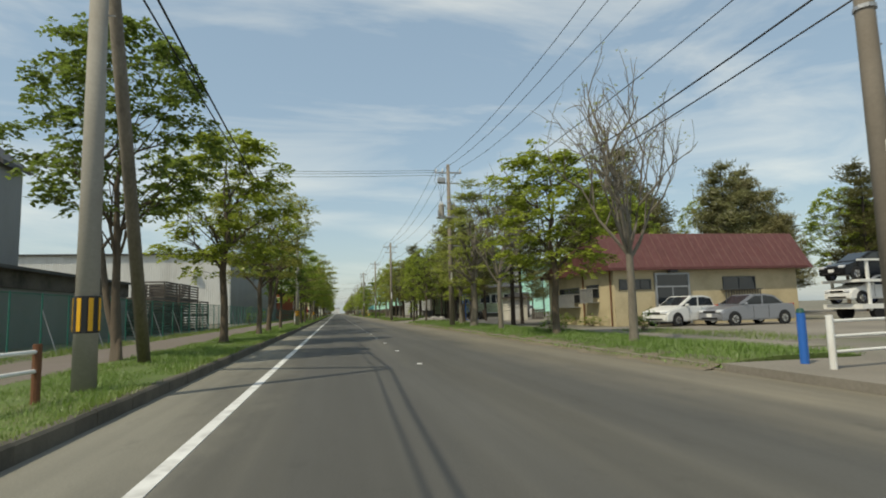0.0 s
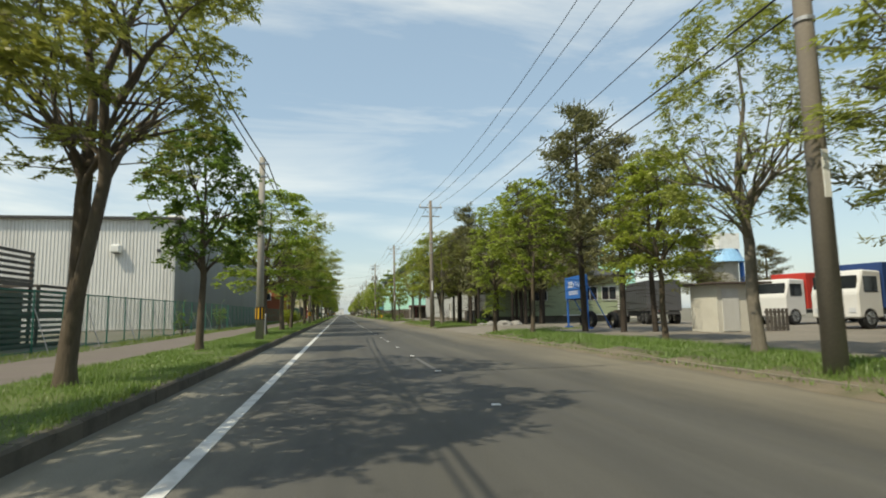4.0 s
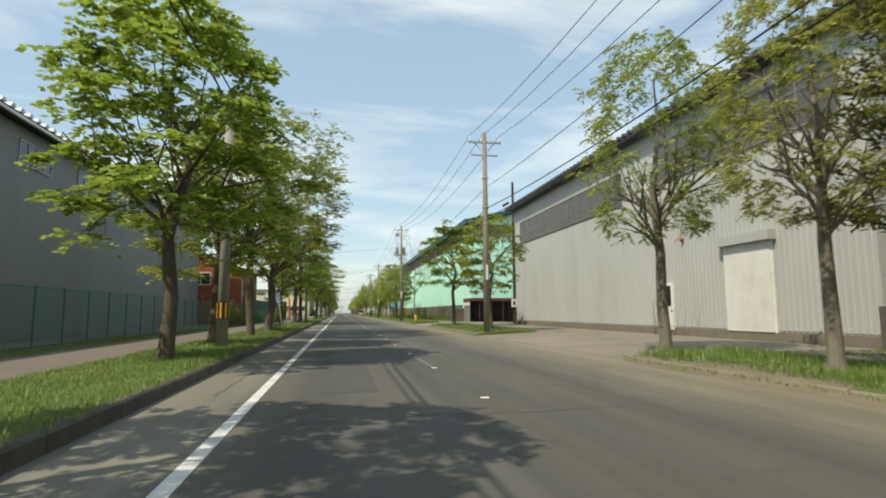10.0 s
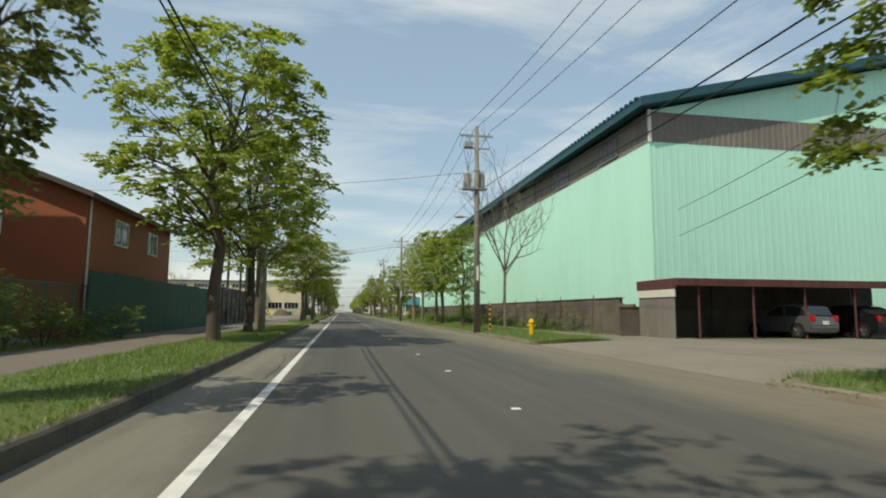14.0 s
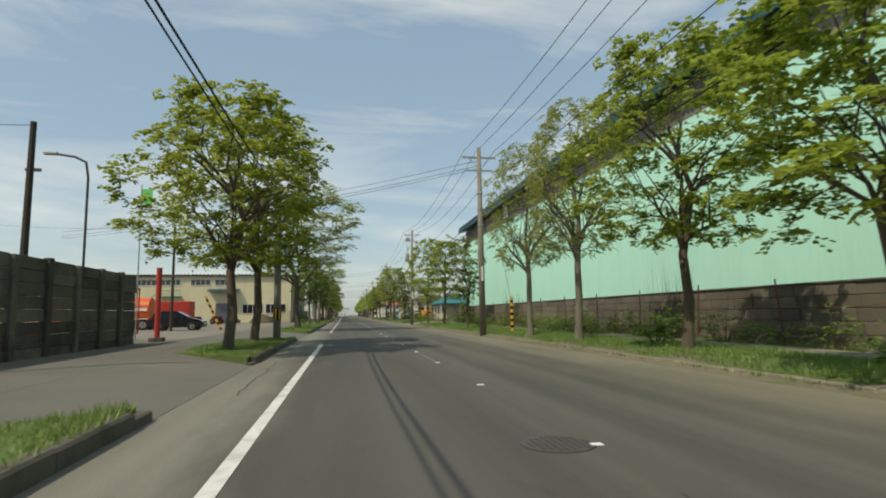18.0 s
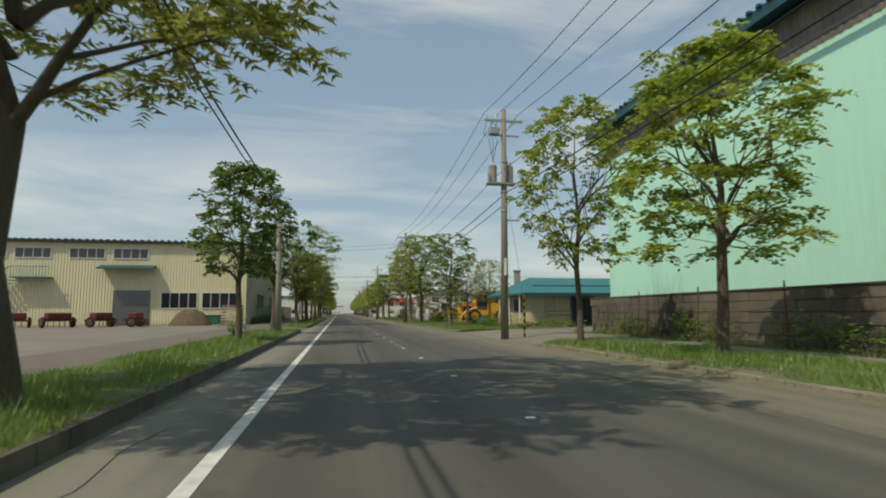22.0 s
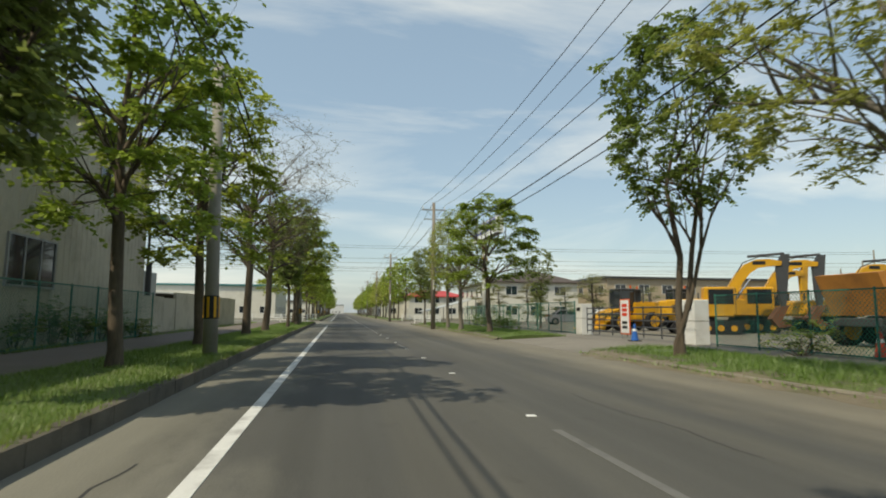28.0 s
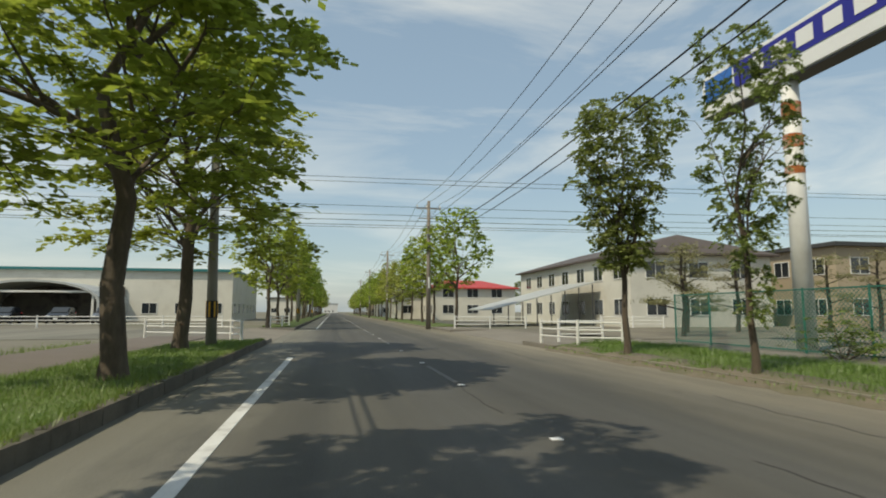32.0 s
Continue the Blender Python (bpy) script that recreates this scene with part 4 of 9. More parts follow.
slab("yard", -60, 192, -8.3, 258, 0.0, 0.16, "gravel", "wide gravel yard before the cream hall", "yard")
for x0, y0, x1, y1 in ((-5.5, 325.8, -2.73, 328), (-5.5, 343, -2.73, 345.2), (7.19, 320.8, 10.4, 324), (7.19, 338, 10.4, 345.2), (-5.5, -60, -2.73, 4.1), (7.19, -60, 10.4, 9.6)):
    slab("pavement", x0, y0, x1, y1, -0.06, 0.145, "gravel", "dusty corner of the pavement", "pavement")
slab("side_road", -200, 328, -5.5, 343, 0.0, 0.165, "asphalt", "asphalt side road at the crossing", "road")
ramp(328, 343, -5.5, -2.72, 0.165, "gravel", "asphalt apron of the side road")
ramp(324, 338, 10.4, 7.18, 0.165, "gravel", "asphalt apron of the side road")
slab("side_road", 10.4, 324, 200, 338, 0.0, 0.165, "asphalt", "asphalt side road at the crossing", "road")

# washed-out soil against the right kerb, uneven in width and height
rng = random.Random(41)
for a, b in RSTRIPS[:6]:
    bm, prev, y = bmesh.new(), None, a + 0.3
    while y < b - 0.2:
        w, h = rng.uniform(0.28, 0.62), rng.uniform(0.085, 0.15)
        row = [bm.verts.new(p) for p in ((7.34 - w, y, 0.002), (7.34 - 0.55 * w, y, 0.35 * h + rng.uniform(-0.01, 0.01)), (7.30, y, h), (7.75, y, h + 0.06), (7.8, y, 0.0))]
        if prev:
            for i in range(4):
                bm.faces.new((prev[i], row[i], row[i + 1], prev[i + 1]))
        prev, y = row, y + rng.uniform(0.35, 0.6)
    tagged(mesh_ob("verge_edge", bm, M["edge_soil"], smooth=True), "bare sandy soil washed down along the verge", "verge", kind="structure")

# Kerb stones: 0.6 m each; those the camera passes nearest are single stones.
def kerb_mesh(name, w, h, ln):
    bm = bmesh.new()
    prism(bm, [(0, -0.06), (w, -0.06), (w, h), (0.03, h), (0, h - 0.03)], "y", 0.002, ln - 0.002)
    me = bpy.data.meshes.new(name)
    bm.to_mesh(me)
    bm.free()
    return me


def kerbs(strips, x, sign, h, m, label, first):
    holder = tagged(new("kerb"), label, "kerb", kind="structure")
    me = kerb_mesh("kerb_stone", 0.16, h, 0.6)
    me.materials.append(M[m])
    rest, n = bmesh.new(), 0
    rng = random.Random(7)
    for a, b in strips:
        y = a
        while y < b - 0.3:
            dz, dx = rng.uniform(-0.008, 0.006), rng.uniform(-0.004, 0.004)
            low = min(1.0, (y - a + 0.25) / 0.9, (b - y - 0.1) / 0.9)
            if first <= y and n < 300:
                o = new("kerb_stone", me)
                o.parent = holder
                o.matrix_basis = Matrix.Translation((x + dx, y if sign > 0 else y + 0.6, dz)) @ Matrix.Rotation(0 if sign > 0 else math.pi, 4, "Z") @ Matrix.Diagonal((1, 1, max(low, 0.35), 1))
                n += 1
            else:
                x0, x1 = (x, x + 0.16) if sign > 0 else (x - 0.16, x)
                box(rest, x0 + dx, y + 0.006, -0.06, x1 + dx, y + 0.594, h * max(low, 0.35) + dz)
            y += 0.6
    tagged(part("kerb_stones", rest, M[m], holder), kind="stuff")


# Worn centre line: bright studs every 5 m, faint dashes in every second gap.
stud = bmesh.new()
box(stud, -0.06, -0.045, 0.0, 0.06, 0.045, 0.014, 0.004)
stud_ob = mesh_ob("road_stud", stud, M["sign_white"])
tagged(stud_ob, "small bright white stud on the centre line", "road stud", "centre line studs")
stud_ob.matrix_basis = pose(2.08, 13.7, 0.0)
# The crew drifted: spacing changes a little from stretch to stretch.
STUD_Y = [18.5, 23.2, 27.9, 32.6, 37.2, 41.8, 46.3, 50.7, 55.1, 59.6, 64.0, 68.5, 72.9, 77.4, 81.8, 86.2, 91.0, 95.6, 100.2, 104.9, 109.5, 114.2, 118.8]
STUD_Y += [118.8 + 4.708 * k for k in range(1, 12)] + [175.3, 179.7] + [179.7 + 4.625 * k for k in range(1, 8)]
STUD_Y += [216.7, 221.0, 225.6, 229.9, 234.5, 239.2, 243.8, 248.5, 253.1, 257.7, 262.1, 266.6, 271.0, 275.9, 279.9, 283.9, 288.0, 292.0, 296.0, 299.9, 304.2, 308.0, 312.3] + [312.3 + 4.4 * k for k in range(1, 30)]
for y in STUD_Y:
    copy_thing(stud_ob, pose(2.04, y, 0.0))
bm = bmesh.new()
for y in [q for q in STUD_Y[2::3] if q < 105 or 215 < q < 255 or q > 295] + [156.5, 175.3, 266.6, 283.9]:
    box(bm, 1.99, y + 0.4, -0.03, 2.09, y + 3.6, 0.003)
tagged(mesh_ob("centre_dashes", bm, M["paint_worn"]), "worn faint dashed centre line on asphalt", "road marking", kind="structure")
# crosswalk stripes just behind the start
bm = bmesh.new()
for i in range(5):
    box(bm, 3.1 + i * 0.9, 0.2, -0.03, 3.55 + i * 0.9, 3.15, 0.007)
tagged(mesh_ob("crosswalk", bm, M["paint"]), "white zebra stripes at the crossing", "road marking", kind="structure")
# patches and crack seal
bm = bmesh.new()
rng = random.Random(3)
for (x, y, w, l) in ((0.9, 72, 0.55, 1.0), (0.1, 92, 0.9, 6.0), (-2.1, 214, 0.5, 0.9), (-2.0, 225, 0.6, 0.7), (3.9, 83, 1.1, 3.0), (4.2, 150, 0.8, 4), (-0.4, 99, 0.08, 9), (0.7, 250, 0.06, 7), (4.6, 262, 1.0, 5), (-0.2, 64, 0.07, 8)):
    box(bm, x - w / 2, y, -0.03, x + w / 2, y + l, 0.0035)
tagged(mesh_ob("road_patches", bm, mat("asphalt_patch", (0.072, 0.07, 0.068), 0.88, var=0.15, fine=45, bump=0.3)), "darker repair patches in the asphalt", "road", kind="structure")


# fine cracks in the asphalt, each a thin wandering ribbon
rng = random.Random(12)
v, f = [], []
for k in range(64):
    x, y = rng.choice((-2.2, -1.8, -0.6, 0.9, 1.7, 3.2, 4.4, 5.2)) + rng.uniform(-0.3, 0.3), rng.uniform(2, 330)
    across, w = rng.random() < 0.3, rng.uniform(0.006, 0.014)
    for i in range(rng.randint(10, 34)):
        nx = x + (rng.uniform(0.08, 0.22) if across else rng.gauss(0, 0.035))
        ny = y + (rng.gauss(0, 0.05) if across else rng.uniform(0.15, 0.35))
        if nx > 6.5:
            break
        o = (0, w) if across else (w, 0)
        b = len(v)
        v += [(x - o[0], y - o[1], 0.0025), (x + o[0], y + o[1], 0.0025), (nx + o[0], ny + o[1], 0.0025), (nx - o[0], ny - o[1], 0.0025)]
        f.append((b, b + 1, b + 2, b + 3))
        x, y = nx, ny
tagged(raw("road_cracks", v, f, mat("dusty_crack", (0.042, 0.041, 0.039), 0.9)), "thin dark wandering cracks in the asphalt", "road", kind="structure")


def manhole(x, y, r=0.36):
    t = thing("manhole_cover", x, y, 0.0, label="round cast iron manhole cover in the asphalt", category="manhole cover", group="manhole covers")
    bm = bmesh.new()
    bmesh.ops.create_cone(bm, cap_ends=True, segments=28, radius1=r, radius2=r, depth=0.014, matrix=Matrix.Translation((0, 0, 0.004)))
    part("rim", bm, M["iron"], t)
    bm = bmesh.new()
    for i in range(-4, 5):
        hw = math.sqrt(max(0.0, (r * 0.86) ** 2 - (i * 0.07) ** 2))
        for j in range(-4, 5):
            if abs(j * 0.07) < hw:
                box(bm, i * 0.07 - 0.022, j * 0.07 - 0.022, 0.008, i * 0.07 + 0.022, j * 0.07 + 0.022, 0.016)
    tagged(part("tread", bm, M["iron"], t), kind="stuff")


for x, y in ((1.7, 166.0), (1.85, 231.2), (3.0, 72.6)):
    manhole(x, y)

# ---- street trees: kind, place, crown width, height ----
LEFT = [("multi", -5.6, 16.4, 6.2, 9.2), ("full2", -4.46, 25.0, 6.4, 9.2), ("airy3", -4.3, 34.4, 6.4, 8.6), ("airy", -4.35, 39.8, 7.2, 9.2), ("round", -4.45, 49.0, 4.0, 7.4), ("full3", -4.25, 63.0, 6.4, 8.6), ("airy3", -4.1, 71.5, 7.4, 8.3), ("airy", -4.0, 77.5, 6.2, 7.4), ("full", -4.65, 86.1, 5.4, 8.5),
        ("full2", -4.15, 97.4, 7.2, 9.2), ("full3", -4.5, 104.0, 6.4, 8.4), ("airy", -4.25, 111.0, 8.5, 11.0), ("airy3", -4.2, 117.2, 10.4, 10.4), ("small", -4.6, 128.3, 4.0, 6.9), ("lush", -4.55, 142.0, 9.6, 11.2), ("full3", -4.6, 150.0, 8.0, 10.6), ("airy2", -4.9, 155.6, 8.0, 11.0), ("lush", -4.05, 180.2, 7.3, 8.8), ("lush", -4.1, 186.0, 7.6, 9.8),
        ("airy3", -4.04, 208.1, 10.6, 11.2), ("round", -4.05, 224.0, 4.1, 7.0), ("tufted", -4.05, 236.0, 4.9, 7.2), ("airy3", -4.4, 260.7, 8.8, 9.8), ("vase", -4.5, 271.2, 4.8, 8.6), ("full3", -4.45, 276.1, 5.2, 9.2), ("full3", -4.6, 283.4, 6.4, 9.2), ("thin", -4.45, 291.6, 8.5, 10.0), ("thin", -4.25, 297.0, 8.8, 9.6), ("vase", -3.65, 304.1, 4.7, 9.0), ("full2", -3.65, 312.6, 8.0, 9.4), ("full3", -4.5, 320.2, 8.0, 9.8)]
RIGHT = [("gnarled", 8.62, 15.3, 5.6, 9.0), ("full2", 8.6, 21.2, 6.0, 7.6), ("gnarled", 8.6, 28.8, 5.8, 8.8), ("feather", 8.55, 34.5, 6.0, 9.2), ("airy2", 9.2, 41, 5.0, 8.2), ("full", 8.7, 54.8, 4.5, 7.1), ("slim", 8.1, 59.1, 4.0, 6.8), ("airy2", 8.8, 79.0, 5.6, 8.2), ("full2", 8.8, 84.3, 6.0, 8.8), ("airy2", 8.6, 91.5, 4.8, 7.6), ("airy2", 8.45, 96.6, 5.2, 8.6),
         ("full", 8.7, 115.3, 4.5, 6.8), ("dense", 8.65, 126.2, 6.3, 8.3), ("bare", 8.95, 152.0, 6.6, 11.8), ("slim", 8.45, 161.2, 4.2, 7.4), ("full2", 8.3, 168.2, 6.0, 7.6), ("lush", 8.75, 174.6, 6.2, 8.8), ("airy2", 8.35, 180.9, 5.0, 9.2), ("airy2", 8.15, 185.9, 4.8, 9.0), ("small", 7.8, 198.1, 3.8, 6.2), ("full3", 8.9, 213.2, 5.7, 8.3), ("full", 8.42, 220.3, 5.0, 9.0),
         ("small", 8.55, 245.0, 4.8, 7.4), ("lush", 8.05, 258.5, 7.4, 9.0), ("airy2", 8.6, 271.4, 7.6, 9.8), ("multi", 8.25, 277.4, 5.0, 8.8), ("dense", 8.0, 295.0, 6.6, 7.9), ("airy2", 7.55, 300.5, 5.0, 7.8), ("airy2", 7.7, 305.8, 4.4, 8.0), ("small", 7.45, 311.7, 2.7, 6.6), ("vase", 7.6, 316.6, 3.8, 7.0)]
for k, x, y, w, h in LEFT + RIGHT:
    street_tree(k, x, y, w, h)
_r = random.Random(4)
for y in range(345, 560, 8):
    street_tree(_r.choice(("far", "far", "far2")), -4.7, y + _r.uniform(-1, 1), _r.uniform(5, 7), _r.uniform(7.5, 10))
    street_tree(_r.choice(("far", "far", "far2")), 8.9, y + _r.uniform(-1, 1), _r.uniform(5, 7), _r.uniform(7, 9))


# ---- poles and wires ----
def insulator(parent, x, y, z):
    bm = bmesh.new()
    for k, r in enumerate((0.035, 0.06, 0.04, 0.055)):
        bmesh.ops.create_cone(bm, cap_ends=True, segments=8, radius1=r, radius2=r * 0.7, depth=0.05, matrix=Matrix.Translation((x, y, z + 0.03 + k * 0.05)))
    return part("insulator", bm, M["porcelain"], parent)


def power_pole(x, y, h=11.6, transformer=False, material="pole_brown", lean=(0, 0), lamp=False, cross=False):
    t = thing("utility_pole", x, y, 0.1, label="tall concrete utility pole with crossarm and insulators" + (" and transformers" if transformer else ""), category="utility pole", group="power poles")
    t.rotation_euler = (radians(lean[1]), radians(lean[0]), 0)
    part("pole", tube(bmesh.new(), [(0, 0, -0.1), (0, 0, h * 0.5), (0, 0, h)], [0.185, 0.15, 0.11], 14), M[material], t, smooth=True)
    arm = part("crossarm", boxes((-0.95, -0.05, h - 0.62, 0.95, 0.05, h - 0.52), (-0.04, 0.05, h - 0.75, 0.04, 0.16, h - 0.45)), M["steel"], t)
    for dx in (-0.85, -0.15 if not transformer else -0.4, 0.85):
        insulator(arm, dx, 0, h - 0.52)
    part("brace", tube(bmesh.new(), [(-0.6, 0.02, h - 0.6), (0, 0.1, h - 1.15), (0.6, 0.02, h - 0.6)], 0.018, 5), M["steel"], t)
    if not cross:
        part("crossarm", boxes((-0.75, -0.04, h - 1.35, 0.75, 0.04, h - 1.27)), M["steel"], t)
    part("marking_strip", boxes((-0.06, -0.175, 2.9, 0.06, -0.15, 3.7)), M["white"], t, "blank white identification strip")
    for z in (3.4, 4.4, 5.4, 6.6, 7.6, 8.6):
        part("step_bolt", rod((0.1, 0, z), (0.27, 0, z), 0.012, sides=5), M["steel"], t)
    for z in (6.0, 6.9, h - 2.6):
        band = bmesh.new()
        bmesh.ops.create_cone(band, cap_ends=False, segments=14, radius1=0.175, radius2=0.172, depth=0.07, matrix=Matrix.Translation((0, 0, z)))
        part("band", band, M["steel"], t)
    if transformer:
        part("platform", boxes((-0.85, -0.25, h - 3.75, 0.55, 0.28, h - 3.67), (-0.8, -0.05, h - 3.66, -0.72, 0.05, h - 3.2)), M["steel"], t)
        for dx in (-0.5, 0.32):
            bm = bmesh.new()
            bmesh.ops.create_cone(bm, cap_ends=True, segments=16, radius1=0.2, radius2=0.2, depth=0.75, matrix=Matrix.Translation((dx, 0.22, h - 3.2)))
            bmesh.ops.create_cone(bm, cap_ends=True, segments=16, radius1=0.215, radius2=0.15, depth=0.1, matrix=Matrix.Translation((dx, 0.22, h - 2.79)))
            tr = part("transformer", bm, M["concrete"], t, "grey cylindrical pole transformer")
            insulator(tr, dx + 0.08, 0.22, h - 2.76)
            insulator(tr, dx - 0.08, 0.22, h - 2.76)
        part("switch_box", boxes((-0.75, -0.2, h - 1.3, -0.25, 0.2, h - 0.95), bevel=0.03), M["steel"], t)
        for k in range(3):
            part("jumper_wire", tube(bmesh.new(), [(-0.8 + k * 0.25, 0, h - 0.5), (-1.0 + k * 0.25, 0.05, h - 1.2), (-0.7 + k * 0.2, 0.1, h - 1.5), (-0.5, 0.15, h - 2.6)], 0.012, 4), M["rubber"], t)
        part("bracket_arm", boxes((0.0, -0.03, 5.5, 0.75, 0.03, 5.57)), M["steel"], t)
    if lamp:
        part("lamp_arm", tube(bmesh.new(), [(-0.1, 0, 6.3), (-0.45, 0, 6.5), (-0.8, 0, 6.5)], 0.025, 6), M["steel"], t)
        bm = bmesh.new()
        bmesh.ops.create_uvsphere(bm, u_segments=10, v_segments=6, radius=1, matrix=Matrix.Translation((-1.0, 0, 6.5)) @ Matrix.Diagonal((0.32, 0.12, 0.08, 1)))
        part("lamp_head", bm, M["steel"], t, smooth=True)
    return t


RP = [(8.85, 7.5), (7.79, 37.6), (7.3, 75.2), (7.75, 112.6), (7.3, 152.0), (7.08, 190.8), (7.4, 226.5), (7.35, 266.3), (6.8, 307.2), (6.7, 343.5), (7.2, 381), (7.2, 419), (7.2, 457)]
RH = [11.6, 11.2, 10.35, 11.15, 11.85, 10.4, 11.0, 10.5, 9.7, 9.4, 9.6, 9.8, 9.8]
for i, (x, y) in enumerate(RP):
    power_pole(x, y, RH[i], transformer=i in (1, 4, 6, 7), lean=((0.6, 0) if i == 6 else (0, 0)), lamp=i == 4)


def telecom_pole(x, y, h=7.4, material="concrete", band=True, lean=(0, 0)):
    t = thing("telephone_pole", x, y, 0.1, label="round pale concrete telephone pole on the grass strip", category="telephone pole", group="telephone poles")
    t.rotation_euler = (radians(lean[1]), radians(lean[0]), 0)
    part("pole", tube(bmesh.new(), [(0, 0, -0.1), (0, 0, h * 0.5), (0, 0, h)], [0.175, 0.15, 0.125], 14), M[material], t, smooth=True)
    if band:
        bm = bmesh.new()
        bmesh.ops.create_cone(bm, cap_ends=False, segments=20, radius1=0.182, radius2=0.18, depth=0.56, matrix=Matrix.Translation((0, 0, 1.25)))
        bd = part("marker_band", bm, M["black"], t, "black marker band with yellow stripes")
        for k in range(7):
            a = 2 * math.pi * k / 7
            st = bmesh.new()
            box(st, 0.165, -0.03, 1.0, 0.187, 0.03, 1.5)
            bmesh.ops.rotate(st, verts=st.verts, cent=(0, 0, 0), matrix=Matrix.Rotation(a, 3, "Z"))
            part("stripe", st, M["yellow"], bd)
    cl = bmesh.new()
    for z in (h - 0.3, h - 0.9):
        bmesh.ops.create_cone(cl, cap_ends=False, segments=14, radius1=0.145, radius2=0.145, depth=0.08, matrix=Matrix.Translation((0, 0, z)))
        box(cl, 0.12, -0.03, z - 0.03, 0.3, 0.03, z + 0.03)
    part("cable_clamp", cl, M["steel"], t)
    for z in (3.2, 4.2, 5.2, 6.1):
        part("step_bolt", rod((0.1, 0, z), (0.25, 0, z), 0.012, sides=5), M["steel"], t)
    return t


LP = [(-3.65, 9.6), (-3.53, 55.8), (-3.75, 101.8), (-3.85, 148.9), (-3.35, 187.4), (-3.38, 232.1), (-3.35, 279.0), (-4.05, 322.2), (-3.8, 365), (-3.8, 408)]
LH = [8.0, 8.3, 8.4, 7.7, 6.9, 7.1, 7.5, 7.1, 7.2, 7.2]
for (x, y), h in zip(LP, LH):
    telecom_pole(x, y, h, band=y not in (232.1, 148.9), lean=(-1.0, 0) if y in (232.1, 279.0, 322.2) else (0, 0))
t = thing("stay_pole", -4.5, 15.2, 0.1, label="leaning dark wooden stay pole on the grass", category="stay pole")
part("pole", tube(bmesh.new(), [(0, 0, -0.1), (0.42, -2.8, 4.3), (0.78, -5.3, 8.2)], [0.15, 0.13, 0.11], 12), M["bark_grey"], t, smooth=True)
# short extra posts on the strips
for x, y, h, m, lab in ((-4.1, 60.2, 1.1, "white", "slim white marker post in the grass"), (-3.9, 60.6, 1.05, "steel", "slim grey marker post in the grass")):
    t = thing("marker_post", x, y, 0.25, label=lab, category="marker post")
    part("post", tube(bmesh.new(), [(0, 0, -0.1), (0.02, 0, h)], 0.035, 8), M[m], t)
    part("cap", rod((0.02, 0, h), (0.02, 0, h + 0.04), 0.042, 0.02), M[m], t)


def cable(name, p0, p1, sag, r, label, n=9, m="rubber"):
    p0, p1 = Vector(p0), Vector(p1)
    pts = []
    for i in range(n + 1):
        f = i / n
        p = p0.lerp(p1, f)
        p.z -= 4 * sag * f * (1 - f)
        pts.append(p)
    o = mesh_ob(name, tube(bmesh.new(), pts, r, 5), M[m], smooth=True)
    return tagged(o, label, "overhead cable", "overhead cables")


RPX = [(8.4, -32)] + RP
RHX = [11.4] + RH
for i, ((xa, ya), (xb, yb)) in enumerate(zip(RPX, RPX[1:])):
    for dx in (-0.85, -0.15, 0.85):
        cable("power_line", (xa + dx, ya, RHX[i] - 0.1), (xb + dx, yb, RHX[i + 1] - 0.1), 1.0, 0.013, "thin black power line between utility poles")
    cable("low_voltage_line", (xa + 0.05, ya, 8.1), (xb + 0.05, yb, 8.1), 0.5, 0.014, "black low voltage line between utility poles")
    cable("communication_cable", (xa + 0.2, ya, 7.0), (xb + 0.2, yb, 7.0), 0.55, 0.022, "thick black communication cable between utility poles")
    cable("communication_cable", (xa + 0.2, ya, 6.5), (xb + 0.2, yb, 6.5), 0.5, 0.018, "thick black communication cable between utility poles")
    if yb < 330:
        cl = thing("cable_closure", xb + 0.2, yb - 3.2, 6.55, label="black cable splice closure hanging on the cable", category="cable closure")
        part("body", rod((0, -0.4, 0), (0, 0.4, 0.02), 0.06, sides=8), M["rubber"], cl)
        part("end_cap", rod((0, 0.4, 0.02), (0, 0.5, 0.03), 0.05, 0.02), M["rubber"], cl)
LPX = [(-3.7, -36)] + LP
LHX = [7.4] + LH
for i, ((xa, ya), (xb, yb)) in enumerate(zip(LPX, LPX[1:])):
    ha, hb = LHX[i] - 0.2, LHX[i + 1] - 0.2
    cable("communication_cable", (xa + 0.25, ya, ha), (xb + 0.25, yb, hb), 0.75, 0.026, "thick black communication cable between telephone poles")
    cable("communication_cable", (xa + 0.28, ya, ha - 0.6), (xb + 0.28, yb, hb - 0.6), 0.45, 0.02, "thick black communication cable between telephone poles")
# service lines over the road
for p0, p1 in (((7.2, 37.6, 10.9), (-30, 37, 11.2)), ((7.2, 37.6, 10.75), (-30, 37, 11.0)), ((7.2, 37.6, 10.55), (-30, 37, 10.8)), ((7.0, 190.8, 9.75), (-22, 208.5, 8.0)), ((7.0, 190.8, 9.45), (-22, 208.5, 7.7)), ((7.0, 190.8, 9.3), (-22, 208.5, 7.5)), ((7.5, 152, 9.3), (-20, 160, 8.8)), ((7.35, 266.3, 9.4), (-9.2, 262, 8.6)), ((7.35, 266.3, 9.0), (-9.2, 262, 8.2)), ((7.85, 112.5, 8.0), (16, 146, 6.3)), ((7.85, 112.5, 7.6), (16, 146, 5.0))):
    cable("service_line", p0, p1, 0.5, 0.012, "thin black service line across the road")
